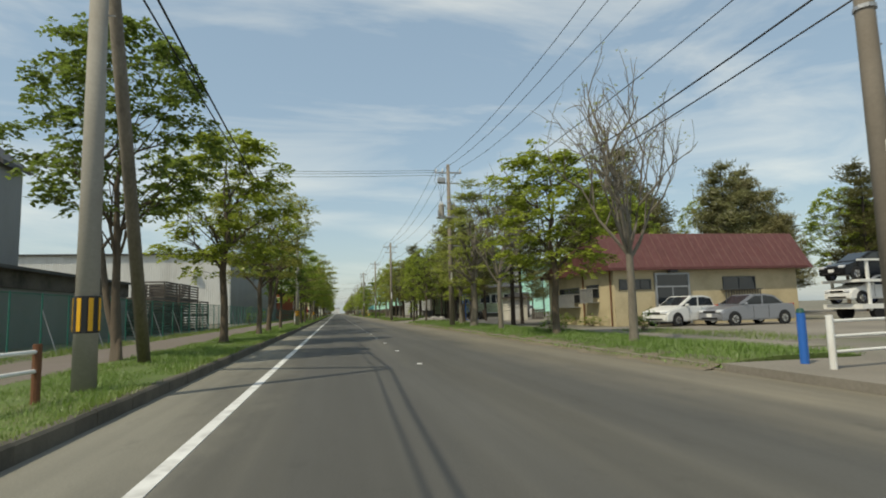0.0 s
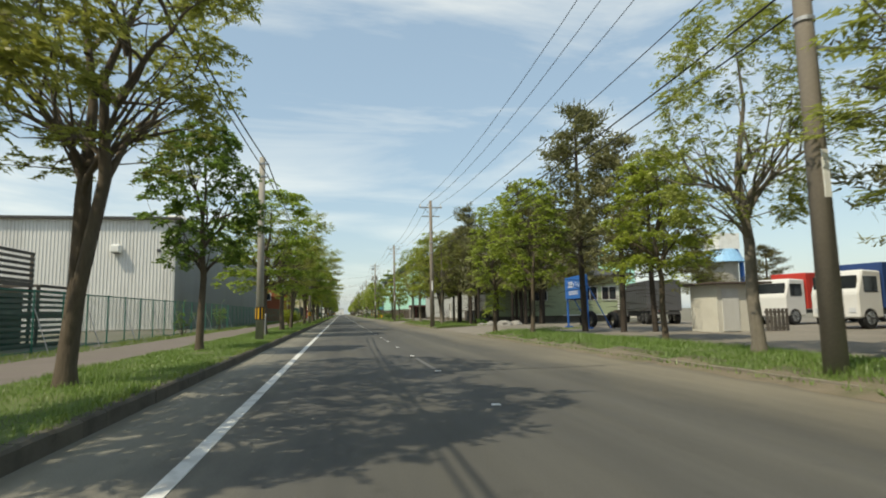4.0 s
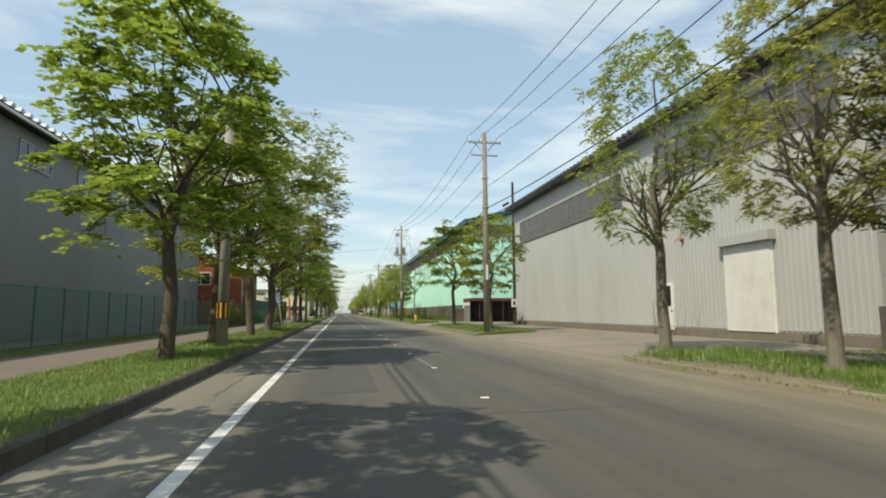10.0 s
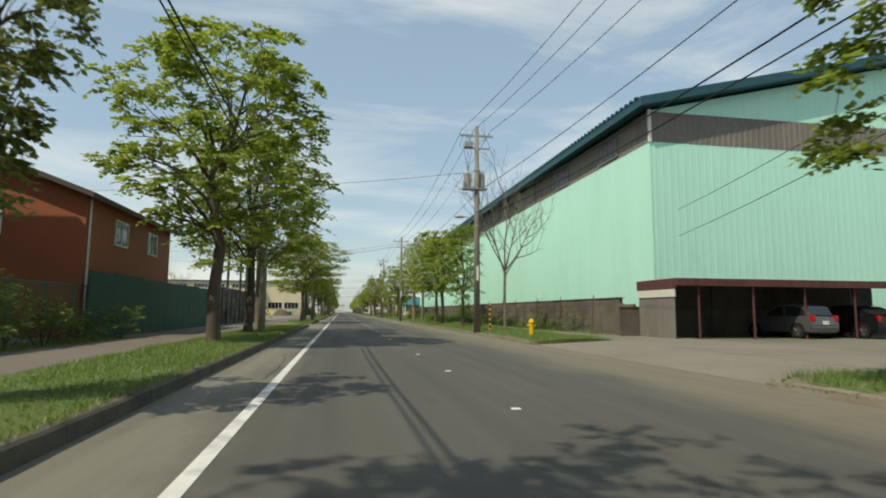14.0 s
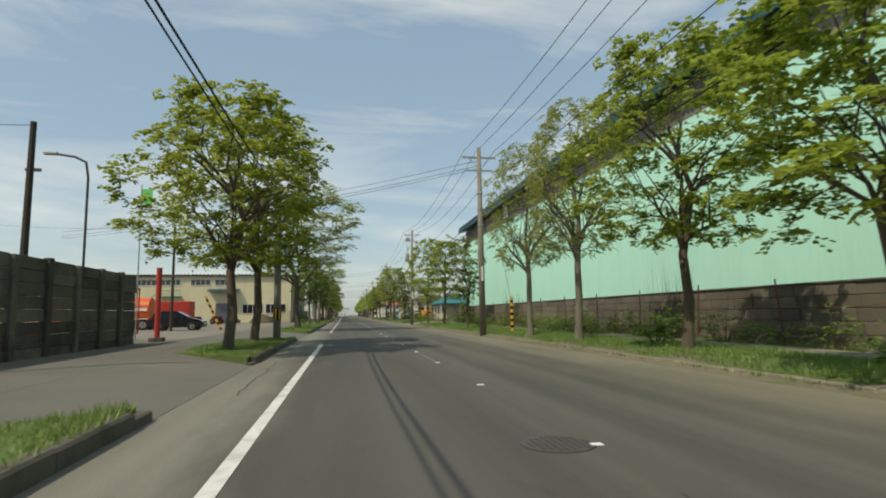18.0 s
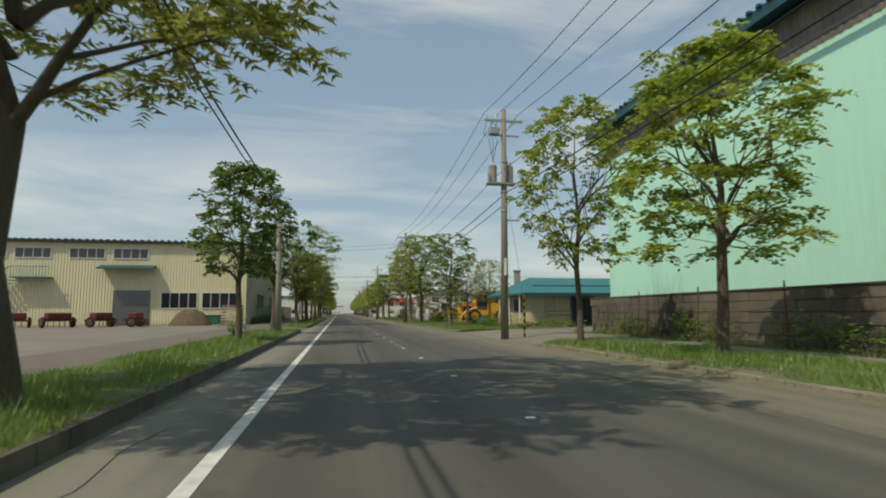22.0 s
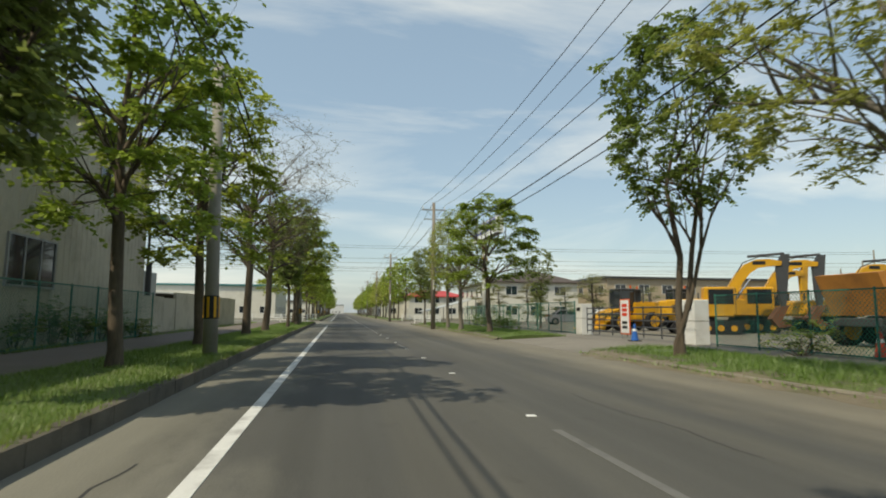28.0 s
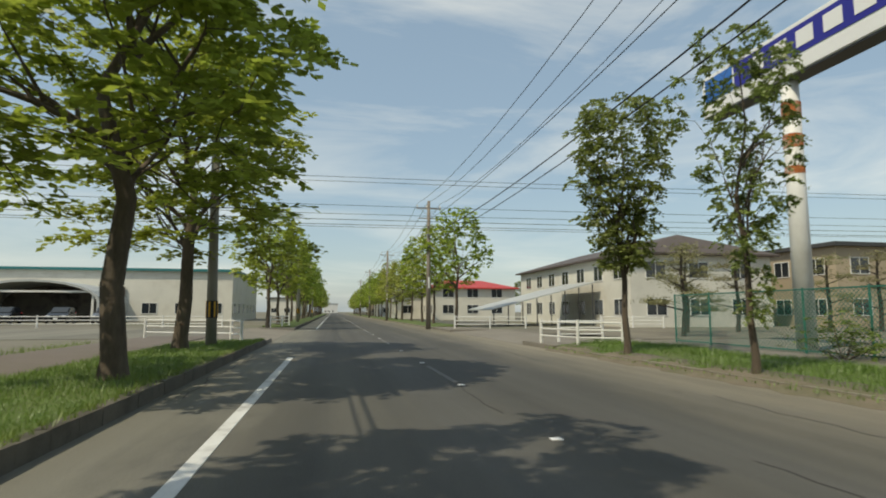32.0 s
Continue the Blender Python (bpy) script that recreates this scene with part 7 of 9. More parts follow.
def car(x, y, rz, paint, label, kind="hatch", z=0.16):
    """A car that looks along its local -y."""
    t = thing("car", x, y, z, rz, label=label, category="car", group="parked cars")
    L, W = (3.8, 1.66) if kind == "hatch" else (4.4, 1.7)
    h = L / 2
    if kind == "hatch":
        low = [(-h, 0.25), (h - 0.05, 0.25), (h, 0.55), (h - 0.06, 0.95), (h - 0.25, 1.0), (-h + 1.0, 0.98), (-h + 0.2, 0.78), (-h, 0.6)]
        top = [(h - 0.18, 0.98), (h - 0.42, 1.42), (h - 1.0, 1.52), (-h + 1.9, 1.5), (-h + 1.0, 0.97)]
    else:
        low = [(-h, 0.25), (h - 0.05, 0.25), (h, 0.6), (h - 0.05, 1.0), (h - 0.75, 1.02), (-h + 1.15, 0.97), (-h + 0.2, 0.78), (-h, 0.6)]
        top = [(h - 0.5, 1.0), (h - 1.1, 1.42), (h - 1.7, 1.5), (-h + 2.0, 1.48), (-h + 1.1, 0.97)]
    bm = prism(bmesh.new(), low, "x", -W / 2, W / 2)
    bmesh.ops.bevel(bm, geom=list(bm.edges), offset=0.06, segments=2, affect="EDGES")
    part("body", bm, M[paint], t, smooth=False)
    bm = prism(bmesh.new(), top, "x", -W / 2 + 0.14, W / 2 - 0.14)
    bmesh.ops.bevel(bm, geom=list(bm.edges), offset=0.05, segments=2, affect="EDGES")
    part("cabin", bm, M[paint], t)
    cx = sum(p[0] for p in top) / len(top)
    glassy = [(cx + (a - cx) * 0.86, 1.0 + (b - 0.98) * 0.80) for a, b in top]
    for s in (-1, 1):
        xx = s * (W / 2 - 0.135)
        bm = prism(bmesh.new(), glassy, "x", xx - 0.012, xx + 0.012)
        part("side_window", bm, M["glass"], t)
        mid = (glassy[0][0] + glassy[4][0]) / 2
        part("pillar", boxes((xx - 0.016, mid - 0.04, 1.0, xx + 0.016, mid + 0.04, 1.42)), M[paint], t)
        part("mirror", boxes((s * (W / 2 + 0.02) - 0.08, -h + 1.35, 0.98, s * (W / 2 + 0.02) + 0.08, -h + 1.5, 1.1), bevel=0.03), M[paint], t)
        part("headlamp", boxes((s * 0.6 - 0.16, -h - 0.01, 0.62, s * 0.6 + 0.16, -h + 0.3, 0.76), bevel=0.03), M["lamp_clear"], t)
        part("tail_lamp", boxes((s * 0.68 - 0.1, h - 0.2, 0.75, s * 0.68 + 0.1, h + 0.01, 1.02), bevel=0.03), M["lamp_red"], t)
        part("door_handle", boxes((s * W / 2 - 0.015, 0.25, 0.86, s * W / 2 + 0.015, 0.43, 0.89)), M[paint], t)
        part("door_seam", boxes((s * W / 2 - 0.004, -0.35, 0.35, s * W / 2 + 0.004, -0.33, 0.95), (s * W / 2 - 0.004, 0.55, 0.35, s * W / 2 + 0.004, 0.57, 0.95)), M["black"], t)
        for yy in (-h + 0.75, h - 0.72):
            arch = bmesh.new()
            bmesh.ops.create_cone(arch, cap_ends=True, segments=20, radius1=0.37, radius2=0.37, depth=0.02, matrix=Matrix.Translation((s * W / 2, yy, 0.33)) @ Matrix.Rotation(math.pi / 2, 4, "Y"))
            part("wheel_arch", arch, M["black"], t)
            wheel(t, s * (W / 2 - 0.08), yy)
    def screen(p, q, off):
        bm = bmesh.new()
        (ya, za), (yb, zb) = p, q
        hw = W / 2 - 0.24
        d = Vector((0, yb - ya, zb - za)).normalized()
        n = Vector((0, -d.z, d.y)) * off
        vs = [bm.verts.new(Vector((sx, yy, zz)) + n) for sx, yy, zz in ((-hw, ya, za), (hw, ya, za), (hw, yb, zb), (-hw, yb, zb))]
        vs2 = [bm.verts.new(v.co - n * 0.8) for v in vs]
        bm.faces.new(vs); bm.faces.new(vs2[::-1])
        for i in range(4):
            bm.faces.new((vs[i], vs2[i], vs2[(i + 1) % 4], vs[(i + 1) % 4]))
        return bm
    part("windscreen", screen((top[4][0] + 0.1, top[4][1] + 0.06), (top[3][0] - 0.06, top[3][1] - 0.05), 0.02), M["glass"], t)
    part("rear_window", screen((top[0][0] - 0.02, top[0][1] + 0.05), (top[1][0] + 0.02, top[1][1] - 0.03), -0.02), M["glass"], t)
    part("number_plate", boxes((-0.17, -h - 0.012, 0.42, 0.17, -h + 0.02, 0.58), (-0.17, h - 0.02, 0.62, 0.17, h + 0.012, 0.78)), M["sign_white"], t, "plain white plate")
    part("grille", boxes((-0.4, -h - 0.008, 0.62, 0.4, -h + 0.02, 0.72), (-0.55, -h - 0.006, 0.32, 0.55, -h + 0.02, 0.4)), M["black"], t)
    return t


car(17.6, 26.6, -75, "car_white", "small white hatchback parked before the low house")
car(20.3, 25.2, -86, "car_silver", "silver sedan parked before the low house", "sedan")
car(20.7, 144.7, 187, "car_grey", "grey hatchback parked under the carport")
car(24.0, 144.6, 180, "car_dark", "dark car parked under the carport", "sedan")
car(25.8, 75.5, 180, "car_white", "white car parked beside the green bungalow")
car(-14.5, 213.1, 92, "car_dark", "dark estate car parked in the gravel yard").scale = (1.06, 1.16, 1.1)
car(-33, 243, 80, "car_dark", "dark car parked near the cream hall")
car(22.5, 318.5, 80, "car_silver", "silver car on the parking ground", "sedan")
car(24.5, 314.5, 95, "car_white", "white car on the parking ground", "sedan")
car(27.5, 311.5, 95, "car_white", "white car on the parking ground")
for i, x in enumerate((-20, -24, -28, -36, -40, -44)):
    car(x, 358 + (i % 2), 10, "car_dark" if i % 3 else "car_grey", "dark car parked before the far hall")


def lorry(x, y, rz, label, cab="car_white", load="cont_blue", tank=False, ln=7.5):
    t = thing("lorry", x, y, 0.16, rz, label=label, category="lorry")
    part("chassis", boxes((-1.0, -ln / 2, 0.65, 1.0, ln / 2, 0.85)), M["dark_steel"], t)
    bm = prism(bmesh.new(), [(-ln / 2 - 1.6, 0.5), (-ln / 2, 0.5), (-ln / 2, 2.6), (-ln / 2 - 1.2, 2.65), (-ln / 2 - 1.6, 1.6)], "x", -1.1, 1.1)
    bmesh.ops.bevel(bm, geom=list(bm.edges), offset=0.06, segments=1, affect="EDGES")
    part("cab", bm, M[cab], t)
    part("windscreen", boxes((-0.98, -ln / 2 - 1.52, 1.65, 0.98, -ln / 2 - 1.4, 2.4)), M["glass"], t)
    for s in (-1, 1):
        part("side_window", boxes((s * 1.1 - 0.015, -ln / 2 - 1.2, 1.65, s * 1.1 + 0.015, -ln / 2 - 0.3, 2.35)), M["glass"], t)
        part("headlamp", boxes((s * 0.8 - 0.14, -ln / 2 - 1.63, 0.75, s * 0.8 + 0.14, -ln / 2 - 1.55, 0.95)), M["lamp_clear"], t)
        for yy in (-ln / 2 - 0.9, ln / 2 - 1.6, ln / 2 - 0.6):
            wheel(t, s * 0.95, yy, 0.48, 0.3)
    if tank:
        bm = bmesh.new()
        bmesh.ops.create_cone(bm, cap_ends=True, segments=20, radius1=1.05, radius2=1.05, depth=ln - 0.4, matrix=Matrix.Translation((0, 0, 1.95)) @ Matrix.Rotation(math.pi / 2, 4, "X"))
        part("tank", bm, M[load], t)
        part("stripe", boxes((-1.07, -ln / 2 + 0.3, 1.75, 1.07, ln / 2 - 0.3, 2.0)), M["white"], t)
        part("mudguard", boxes((-1.15, ln / 2 - 2.2, 1.0, 1.15, ln / 2 - 0.05, 1.08)), M["white"], t)
    else:
        bd = part("cargo_body", boxes((-1.15, -ln / 2 + 0.1, 0.9, 1.15, ln / 2, 3.0), bevel=0.03), M[load], t)
        for k in range(int(ln / 0.6)):
            part("rib", boxes((-1.18, -ln / 2 + 0.3 + k * 0.6, 1.0, 1.18, -ln / 2 + 0.36 + k * 0.6, 2.9)), M[load], bd)
    return t


lorry(-21.6, 217.6, -90, "orange tank lorry parked in the gravel yard", "tank_orange", "tank_orange", True)
lorry(27.5, 53, -80, "white cab lorry with dark blue container", "car_white", "cont_blue")
lorry(30, 60, -80, "white cab lorry with red container", "car_white", "cont_red")
lorry(22.5, 68, 165, "blue grey flat lorry in the truck yard", "car_grey", "car_grey", False, 6.0)
lorry(33, 24, 178, "silver grey lorry with dark container", "car_grey", "cont_blue")
# car transporter beside the low house
ct = thing("car_transporter", 29.6, 26.0, 0.16, 0, label="white two-deck car transporter loaded with cars", category="car transporter")
for x in (-2.2, 0.6, 3.2):
    for y in (-1.1, 1.1):
        part("upright", boxes((x - 0.06, y - 0.06, 0.5, x + 0.06, y + 0.06, 3.2)), M["white"], ct)
part("lower_deck", boxes((-2.8, -1.2, 0.6, 4.0, 1.2, 0.85)), M["white"], ct)
part("upper_deck", boxes((-2.8, -1.2, 2.0, 4.0, 1.2, 2.14), (-2.8, -1.2, 3.1, 4.0, -1.1, 3.2)), M["white"], ct)
part("diagonal_brace", tube(bmesh.new(), [(0.6, -1.15, 0.9), (3.2, -1.15, 2.0)], 0.05, 6), M["white"], ct)
for y in (-1.0, 1.0):
    for x in (-1.6, 2.6):
        bm = bmesh.new()
        bmesh.ops.create_cone(bm, cap_ends=True, segments=18, radius1=0.45, radius2=0.45, depth=0.3, matrix=Matrix.Translation((x, y, 0.45)) @ Matrix.Rotation(math.pi / 2, 4, "X"))
        part("wheel", bm, M["tyre"], ct)
car(28.4, 26.0, -90, "car_white", "white car on the lower transporter deck", z=1.02)
car(31.9, 26.0, -90, "car_white", "white car on the lower transporter deck", z=1.02)
car(28.2, 26.0, -90, "car_dark", "dark car on the upper transporter deck", z=2.3)
car(31.9, 26.0, 90, "car_dark", "dark car on the upper transporter deck", z=2.3)


def loader(x, y, rz, s=1.0, m="machine"):
    t = thing("wheel_loader", x, y, 0.16, rz, label="yellow wheel loader parked in the machine yard", category="wheel loader", group="yellow machines")
    t.scale = (s, s, s)
    bm = prism(bmesh.new(), [(0.2, 0.8), (2.9, 0.8), (3.0, 1.4), (2.8, 2.1), (0.2, 2.2)], "x", -0.85, 0.85)
    bmesh.ops.bevel(bm, geom=list(bm.edges), offset=0.1, segments=2, affect="EDGES")
    part("engine_hood", bm, M[m], t)
    bm = prism(bmesh.new(), [(-1.6, 0.7), (0.2, 0.7), (0.2, 1.5), (-1.2, 1.5)], "x", -0.6, 0.6)
    part("front_frame", bm, M[m], t)
    part("counterweight", boxes((-0.95, 2.85, 0.9, 0.95, 3.2, 1.7), bevel=0.08), M["dark_steel"], t)
    cab = part("cab", boxes((-0.7, -1.0, 1.5, 0.7, 0.4, 1.75), bevel=0.03), M["dark_steel"], t)
    part("cab_roof", boxes((-0.75, -1.0, 3.1, 0.75, 0.45, 3.25), bevel=0.05), M["dark_steel"], cab)
    for px, py in ((-0.66, -0.96), (0.66, -0.96), (-0.66, 0.36), (0.66, 0.36)):
        part("cab_pillar", boxes((px - 0.04, py - 0.04, 1.7, px + 0.04, py + 0.04, 3.1)), M["dark_steel"], cab)
    part("cab_glass", boxes((-0.64, -0.95, 1.75, 0.64, 0.35, 3.1)), M["glass"], cab)
    part("beacon", rod((0.4, 0.2, 3.25), (0.4, 0.2, 3.5), 0.08), M["tank_orange"], cab)
    for sx in (-1, 1):
        for yy in (-1.3, 1.8):
            wheel(t, sx * 0.95, yy, 0.72, 0.5, "machine")
        part("lift_arm", tube(bmesh.new(), [(sx * 0.45, -0.8, 1.7), (sx * 0.45, -2.2, 1.3), (sx * 0.45, -3.0, 0.5)], 0.14, 6), M[m], t)
    bm = prism(bmesh.new(), [(-4.0, 0.1), (-2.9, 0.1), (-2.7, 0.6), (-2.9, 1.1), (-3.0, 1.0), (-2.85, 0.55), (-3.1, 0.22), (-4.0, 0.2)], "x", -1.25, 1.25)
    part("bucket", bm, M[m], t)
    part("exhaust", rod((0.4, 1.4, 2.1), (0.4, 1.4, 2.9), 0.06), M["dark_steel"], t)
    return t


def digger(x, y, rz, s=1.0, turn=25):
    t = thing("excavator", x, y, 0.16, rz, label="yellow tracked excavator with folded boom", category="excavator", group="yellow machines")
    t.scale = (s, s, s)
    for sx in (-1, 1):
        bm = prism(bmesh.new(), [(-1.7, 0.0), (1.7, 0.0), (2.0, 0.4), (1.7, 0.75), (-1.7, 0.75), (-2.0, 0.4)], "x", sx * 1.0 - 0.28, sx * 1.0 + 0.28)
        tr = part("track", bm, M["tyre"], t)
        for k in range(5):
            part("roller", rod((sx * 1.29, -1.4 + k * 0.7, 0.35), (sx * 1.31, -1.4 + k * 0.7, 0.35), 0.18, sides=10), M["machine"], tr)
    part("turntable", rod((0, 0, 0.7), (0, 0, 1.0), 0.7, sides=18), M["dark_steel"], t)
    bm = prism(bmesh.new(), [(-1.5, 1.0), (2.2, 1.0), (2.4, 1.4), (2.2, 2.0), (0.3, 2.05), (-1.5, 1.6)], "x", -1.2, 1.2)
    bmesh.ops.bevel(bm, geom=list(bm.edges), offset=0.08, segments=1, affect="EDGES")
    part("house", bm, M["machine"], t)
    cab = part("cab", boxes((-1.2, -1.6, 1.1, -0.2, 0.1, 2.75), bevel=0.08), M["machine"], t)
    part("cab_glass", boxes((-1.22, -1.45, 1.75, -0.18, -0.1, 2.6), (-1.1, -1.62, 1.5, -0.3, -1.5, 2.6)), M["glass"], cab)
    upper = [(-1.1, 1.75), (-1.5, 2.75), (-2.0, 3.6), (-2.5, 4.15), (-3.1, 4.42), (-3.8, 4.45), (-4.5, 4.3)]
    lower = [(-4.45, 4.05), (-3.8, 4.02), (-3.2, 3.92), (-2.75, 3.6), (-2.35, 3.1), (-1.95, 2.3), (-1.7, 1.4)]
    part("boom", prism(bmesh.new(), upper + lower, "x", 0.12, 0.52), M["machine"], t)
    part("decal", boxes((0.1, -3.6, 4.12, 0.12, -2.9, 4.32)), M["black"], t)
    part("stick", prism(bmesh.new(), [(-4.95, 4.75), (-4.55, 4.72), (-4.2, 4.1), (-4.25, 2.6), (-4.35, 1.6), (-4.6, 1.6), (-4.75, 2.8)], "x", 0.18, 0.46), M["machine" if turn > 0 else "dark_steel"], t)
    part("stick_ram", rod((0.33, -2.7, 4.62), (0.33, -4.7, 4.78), 0.075), M["dark_steel"], t)
    part("hose", tube(bmesh.new(), [(0.2, -1.6, 2.9), (0.2, -2.4, 4.25), (0.2, -3.3, 4.6), (0.22, -4.5, 4.55)], 0.03, 5), M["rubber"], t)
    part("hand_rail", tube(bmesh.new(), [(1.1, 0.4, 2.0), (1.1, 0.4, 2.5), (1.1, 1.9, 2.5), (1.1, 1.9, 2.0)], 0.025, 5), M["dark_steel"], t)
    part("exhaust", rod((0.6, 1.2, 2.0), (0.6, 1.2, 2.5), 0.07), M["dark_steel"], t)
    part("louvre", boxes(*[(-1.23, 0.8, 1.25 + k * 0.1, -1.2, 1.9, 1.3 + k * 0.1) for k in range(5)]), M["dark_steel"], t)
    part("ram", rod((0.33, -1.6, 1.6), (0.33, -2.8, 3.3), 0.07), M["chrome"], t)
    bm = prism(bmesh.new(), [(-4.7, 1.7), (-4.2, 1.6), (-3.7, 0.9), (-4.1, 0.4), (-4.8, 0.5), (-4.3, 0.9)], "x", -0.1, 0.75)
    part("bucket", bm, M["rust"], t)
    part("counterweight", boxes((-1.15, 2.1, 1.05, 1.15, 2.6, 1.95), bevel=0.1), M["machine"], t)
    return t


def dumper(x, y, rz, s=1.0):
    t = thing("dump_truck", x, y, 0.16, rz, label="orange and yellow dump truck with tipped body", category="dump truck", group="yellow machines")
    t.scale = (1, 1, s)
    part("chassis", boxes((-0.9, -2.6, 0.8, 0.9, 2.6, 1.15), bevel=0.04), M["dark_steel"], t)
    bm = prism(bmesh.new(), [(-1.2, 1.25), (2.4, 1.25), (3.0, 2.9), (2.7, 2.95), (-1.0, 2.75), (-1.9, 3.0), (-1.9, 2.85)], "x", -1.25, 1.25)
    part("body", bm, M["orange_body"], t)
    for k in range(5):
        part("body_rib", boxes((-1.31, -0.9 + k * 0.75, 1.3, -1.25, -0.78 + k * 0.75, 2.75)), M["orange_body"], t)
    cab = part("cab", boxes((-1.0, -2.9, 1.15, 1.0, -1.5, 2.6), bevel=0.1), M["machine"], t)
    part("cab_glass", boxes((-1.02, -2.6, 1.8, 1.02, -1.7, 2.4), (-0.85, -2.92, 1.8, 0.85, -2.85, 2.4)), M["glass"], cab)
    for sx in (-1, 1):
        for yy in (-2.0, 0.7, 2.0):
            wheel(t, sx * 1.0, yy, 0.62, 0.45, "machine")


dumper(19.9, 281.0, 90, 0.86)
dumper(22.5, 273.0, 110)
loader(16.8, 266.0, -100)
loader(20.5, 270.5, -120, 1.05)
loader(24.0, 264.0, -95, 1.05)
loader(17.0, 276.0, 200, 0.6)
digger(20.2, 293.6, 66, 0.95, -1)
digger(24.2, 295.6, 66, 1.0, -1)
digger(30.0, 301.0, 95, 1.0)
loader(18.6, 299.5, -80, 0.85)
loader(27.0, 282.0, -100)
digger(27.0, 275.0, 140, 1.0, -1)
loader(25.2, 310.5, -85, 1.0)
loader(30.5, 311.5, -95, 1.05)
digger(31, 296, 80)
loader(19.0, 257.5, -60, 0.9)
tp = thing("tarpaulin_heap", 15.5, 262.5, 0.15, label="crumpled bright blue tarpaulin over goods", category="tarpaulin")
bm = bmesh.new()
bmesh.ops.create_uvsphere(bm, u_segments=18, v_segments=10, radius=1)
for v in bm.verts:
    v.co *= 1 + 0.25 * noise.noise(v.co * 2.2)
    v.co = Vector((v.co.x * 0.5, v.co.y * 0.9, max(0, v.co.z) * 0.5))
part("sheet", bm, M["tarp_blue"], tp)
part("weight_board", boxes((-0.5, -0.1, 0, 0.5, 0.1, 0.06)), M["timber"], tp)

# gate of the machine yard
for y, in ((283.0,), (292.6,)):
    g = thing("gate_pillar", 12.5, y, 0.15, label="pale box-shaped gate pillar of the machine yard", category="gate pillar", group="gate pillars")
    part("pillar", boxes((-0.3, -0.36, 0, 0.3, 0.36, 1.62), bevel=0.02), M["white"], g)
    part("plate", boxes((-0.32, -0.22, 1.25, -0.3, 0.2, 1.42)), M["black"], g, "small dark plate with unreadable bars")
    part("seam", boxes((-0.305, -0.365, 0.85, 0.305, 0.365, 0.87)), M["kerb_light"], g)
rg = thing("rail_gate", 12.4, 0, 0.15, label="grey horizontal rail gate of the machine yard", category="gate")
for k in range(5):
    part("rail", rod((0, 283.7, 0.25 + k * 0.28), (0, 292.0, 0.25 + k * 0.28), 0.03), M["dark_steel"], rg)
for k in range(7):
    part("upright", rod((0, 283.7 + k * 1.38, 0.1), (0, 283.7 + k * 1.38, 1.42), 0.03), M["dark_steel"], rg)
rs = thing("notice_board", 12.2, 287.6, 0.15, label="white notice board with red bars before the gate", category="notice board")
part("board", boxes((-0.03, -0.42, 0.2, 0.0, 0.42, 1.75)), M["tank_orange"], rs)
part("face", boxes((-0.04, -0.36, 0.26, -0.03, 0.36, 1.7)), M["sign_white"], rs)
for k in range(3):
    part("writing_bar", boxes((-0.048, -0.22, 1.0 + k * 0.2, -0.04, 0.22, 1.14 + k * 0.2)), M["sign_red"], rs)
for k in range(2):
    part("writing_bar", boxes((-0.048, -0.22, 0.45 + k * 0.2, -0.04, 0.22, 0.58 + k * 0.2)), M["black"], rs)
part("leg", boxes((-0.02, -0.4, -0.05, 0.02, -0.34, 0.2), (-0.02, 0.34, -0.05, 0.02, 0.4, 0.2)), M["steel"], rs)
for x, y in ((11.4, 285.4), (13.2, 276.5)):
    c = thing("traffic_cone", x, y, 0.16, label="blue and white plastic traffic cone" if x < 12 else "red and white plastic traffic cone", category="traffic cone")
    part("cone", rod((0, 0, 0.03), (0, 0, 0.7), 0.15, 0.03, 12), M["blue"] if x < 12 else M["sign_red"], c)
    part("base", boxes((-0.2, -0.2, 0, 0.2, 0.2, 0.04)), M["black"], c)
    part("stripe", rod((0, 0, 0.4), (0, 0, 0.5), 0.092, 0.075, 12), M["sign_white"], c)
gl = thing("globe_lamp", 12.3, 266.6, 0.15, label="dark brown lamp post with glass globe", category="lamp post")
part("mast", rod((0, 0, 0), (0, 0, 4.8), 0.07, 0.05, 10), M["rust"], gl)
bm = bmesh.new()
bmesh.ops.create_uvsphere(bm, u_segments=14, v_segments=10, radius=0.22, matrix=Matrix.Translation((0, 0, 5.1)))
part("globe", bm, M["lamp_clear"], gl, smooth=True)
part("collar", rod((0, 0, 4.8), (0, 0, 4.9), 0.16, 0.2, 12), M["dark_steel"], gl)

# blue sign of the truck yard
bs = thing("blue_signboard", 14.1, 63.8, 0.15, rz=-94, label="large blue signboard on two pale blue posts", category="signboard")
bm = bmesh.new()
prism(bm, [(0.0, 1.78), (3.6, 1.78), (3.6, 3.15), (0.0, 3.1)], "y", -0.03, 0.03)
part("board", bm, M["sign_blue"], bs)
part("post", boxes((0.0, 0.03, -0.1, 0.1, 0.13, 2.8)), M["blue"], bs)
part("post", boxes((3.45, 0.03, -0.1, 3.55, 0.13, 3.1)), M["blue"], bs)
for x in (0.05, 3.5):
    part("strut", rod((x, 0.1, 2.6), (x, 1.5, -0.1), 0.035), M["blue"], bs)
part("foot", boxes((3.3, -0.1, -0.05, 3.7, 0.3, 0.1)), M["blue"], bs)
part("foot", boxes((-0.1, -0.1, -0.05, 0.25, 0.3, 0.1)), M["blue"], bs)
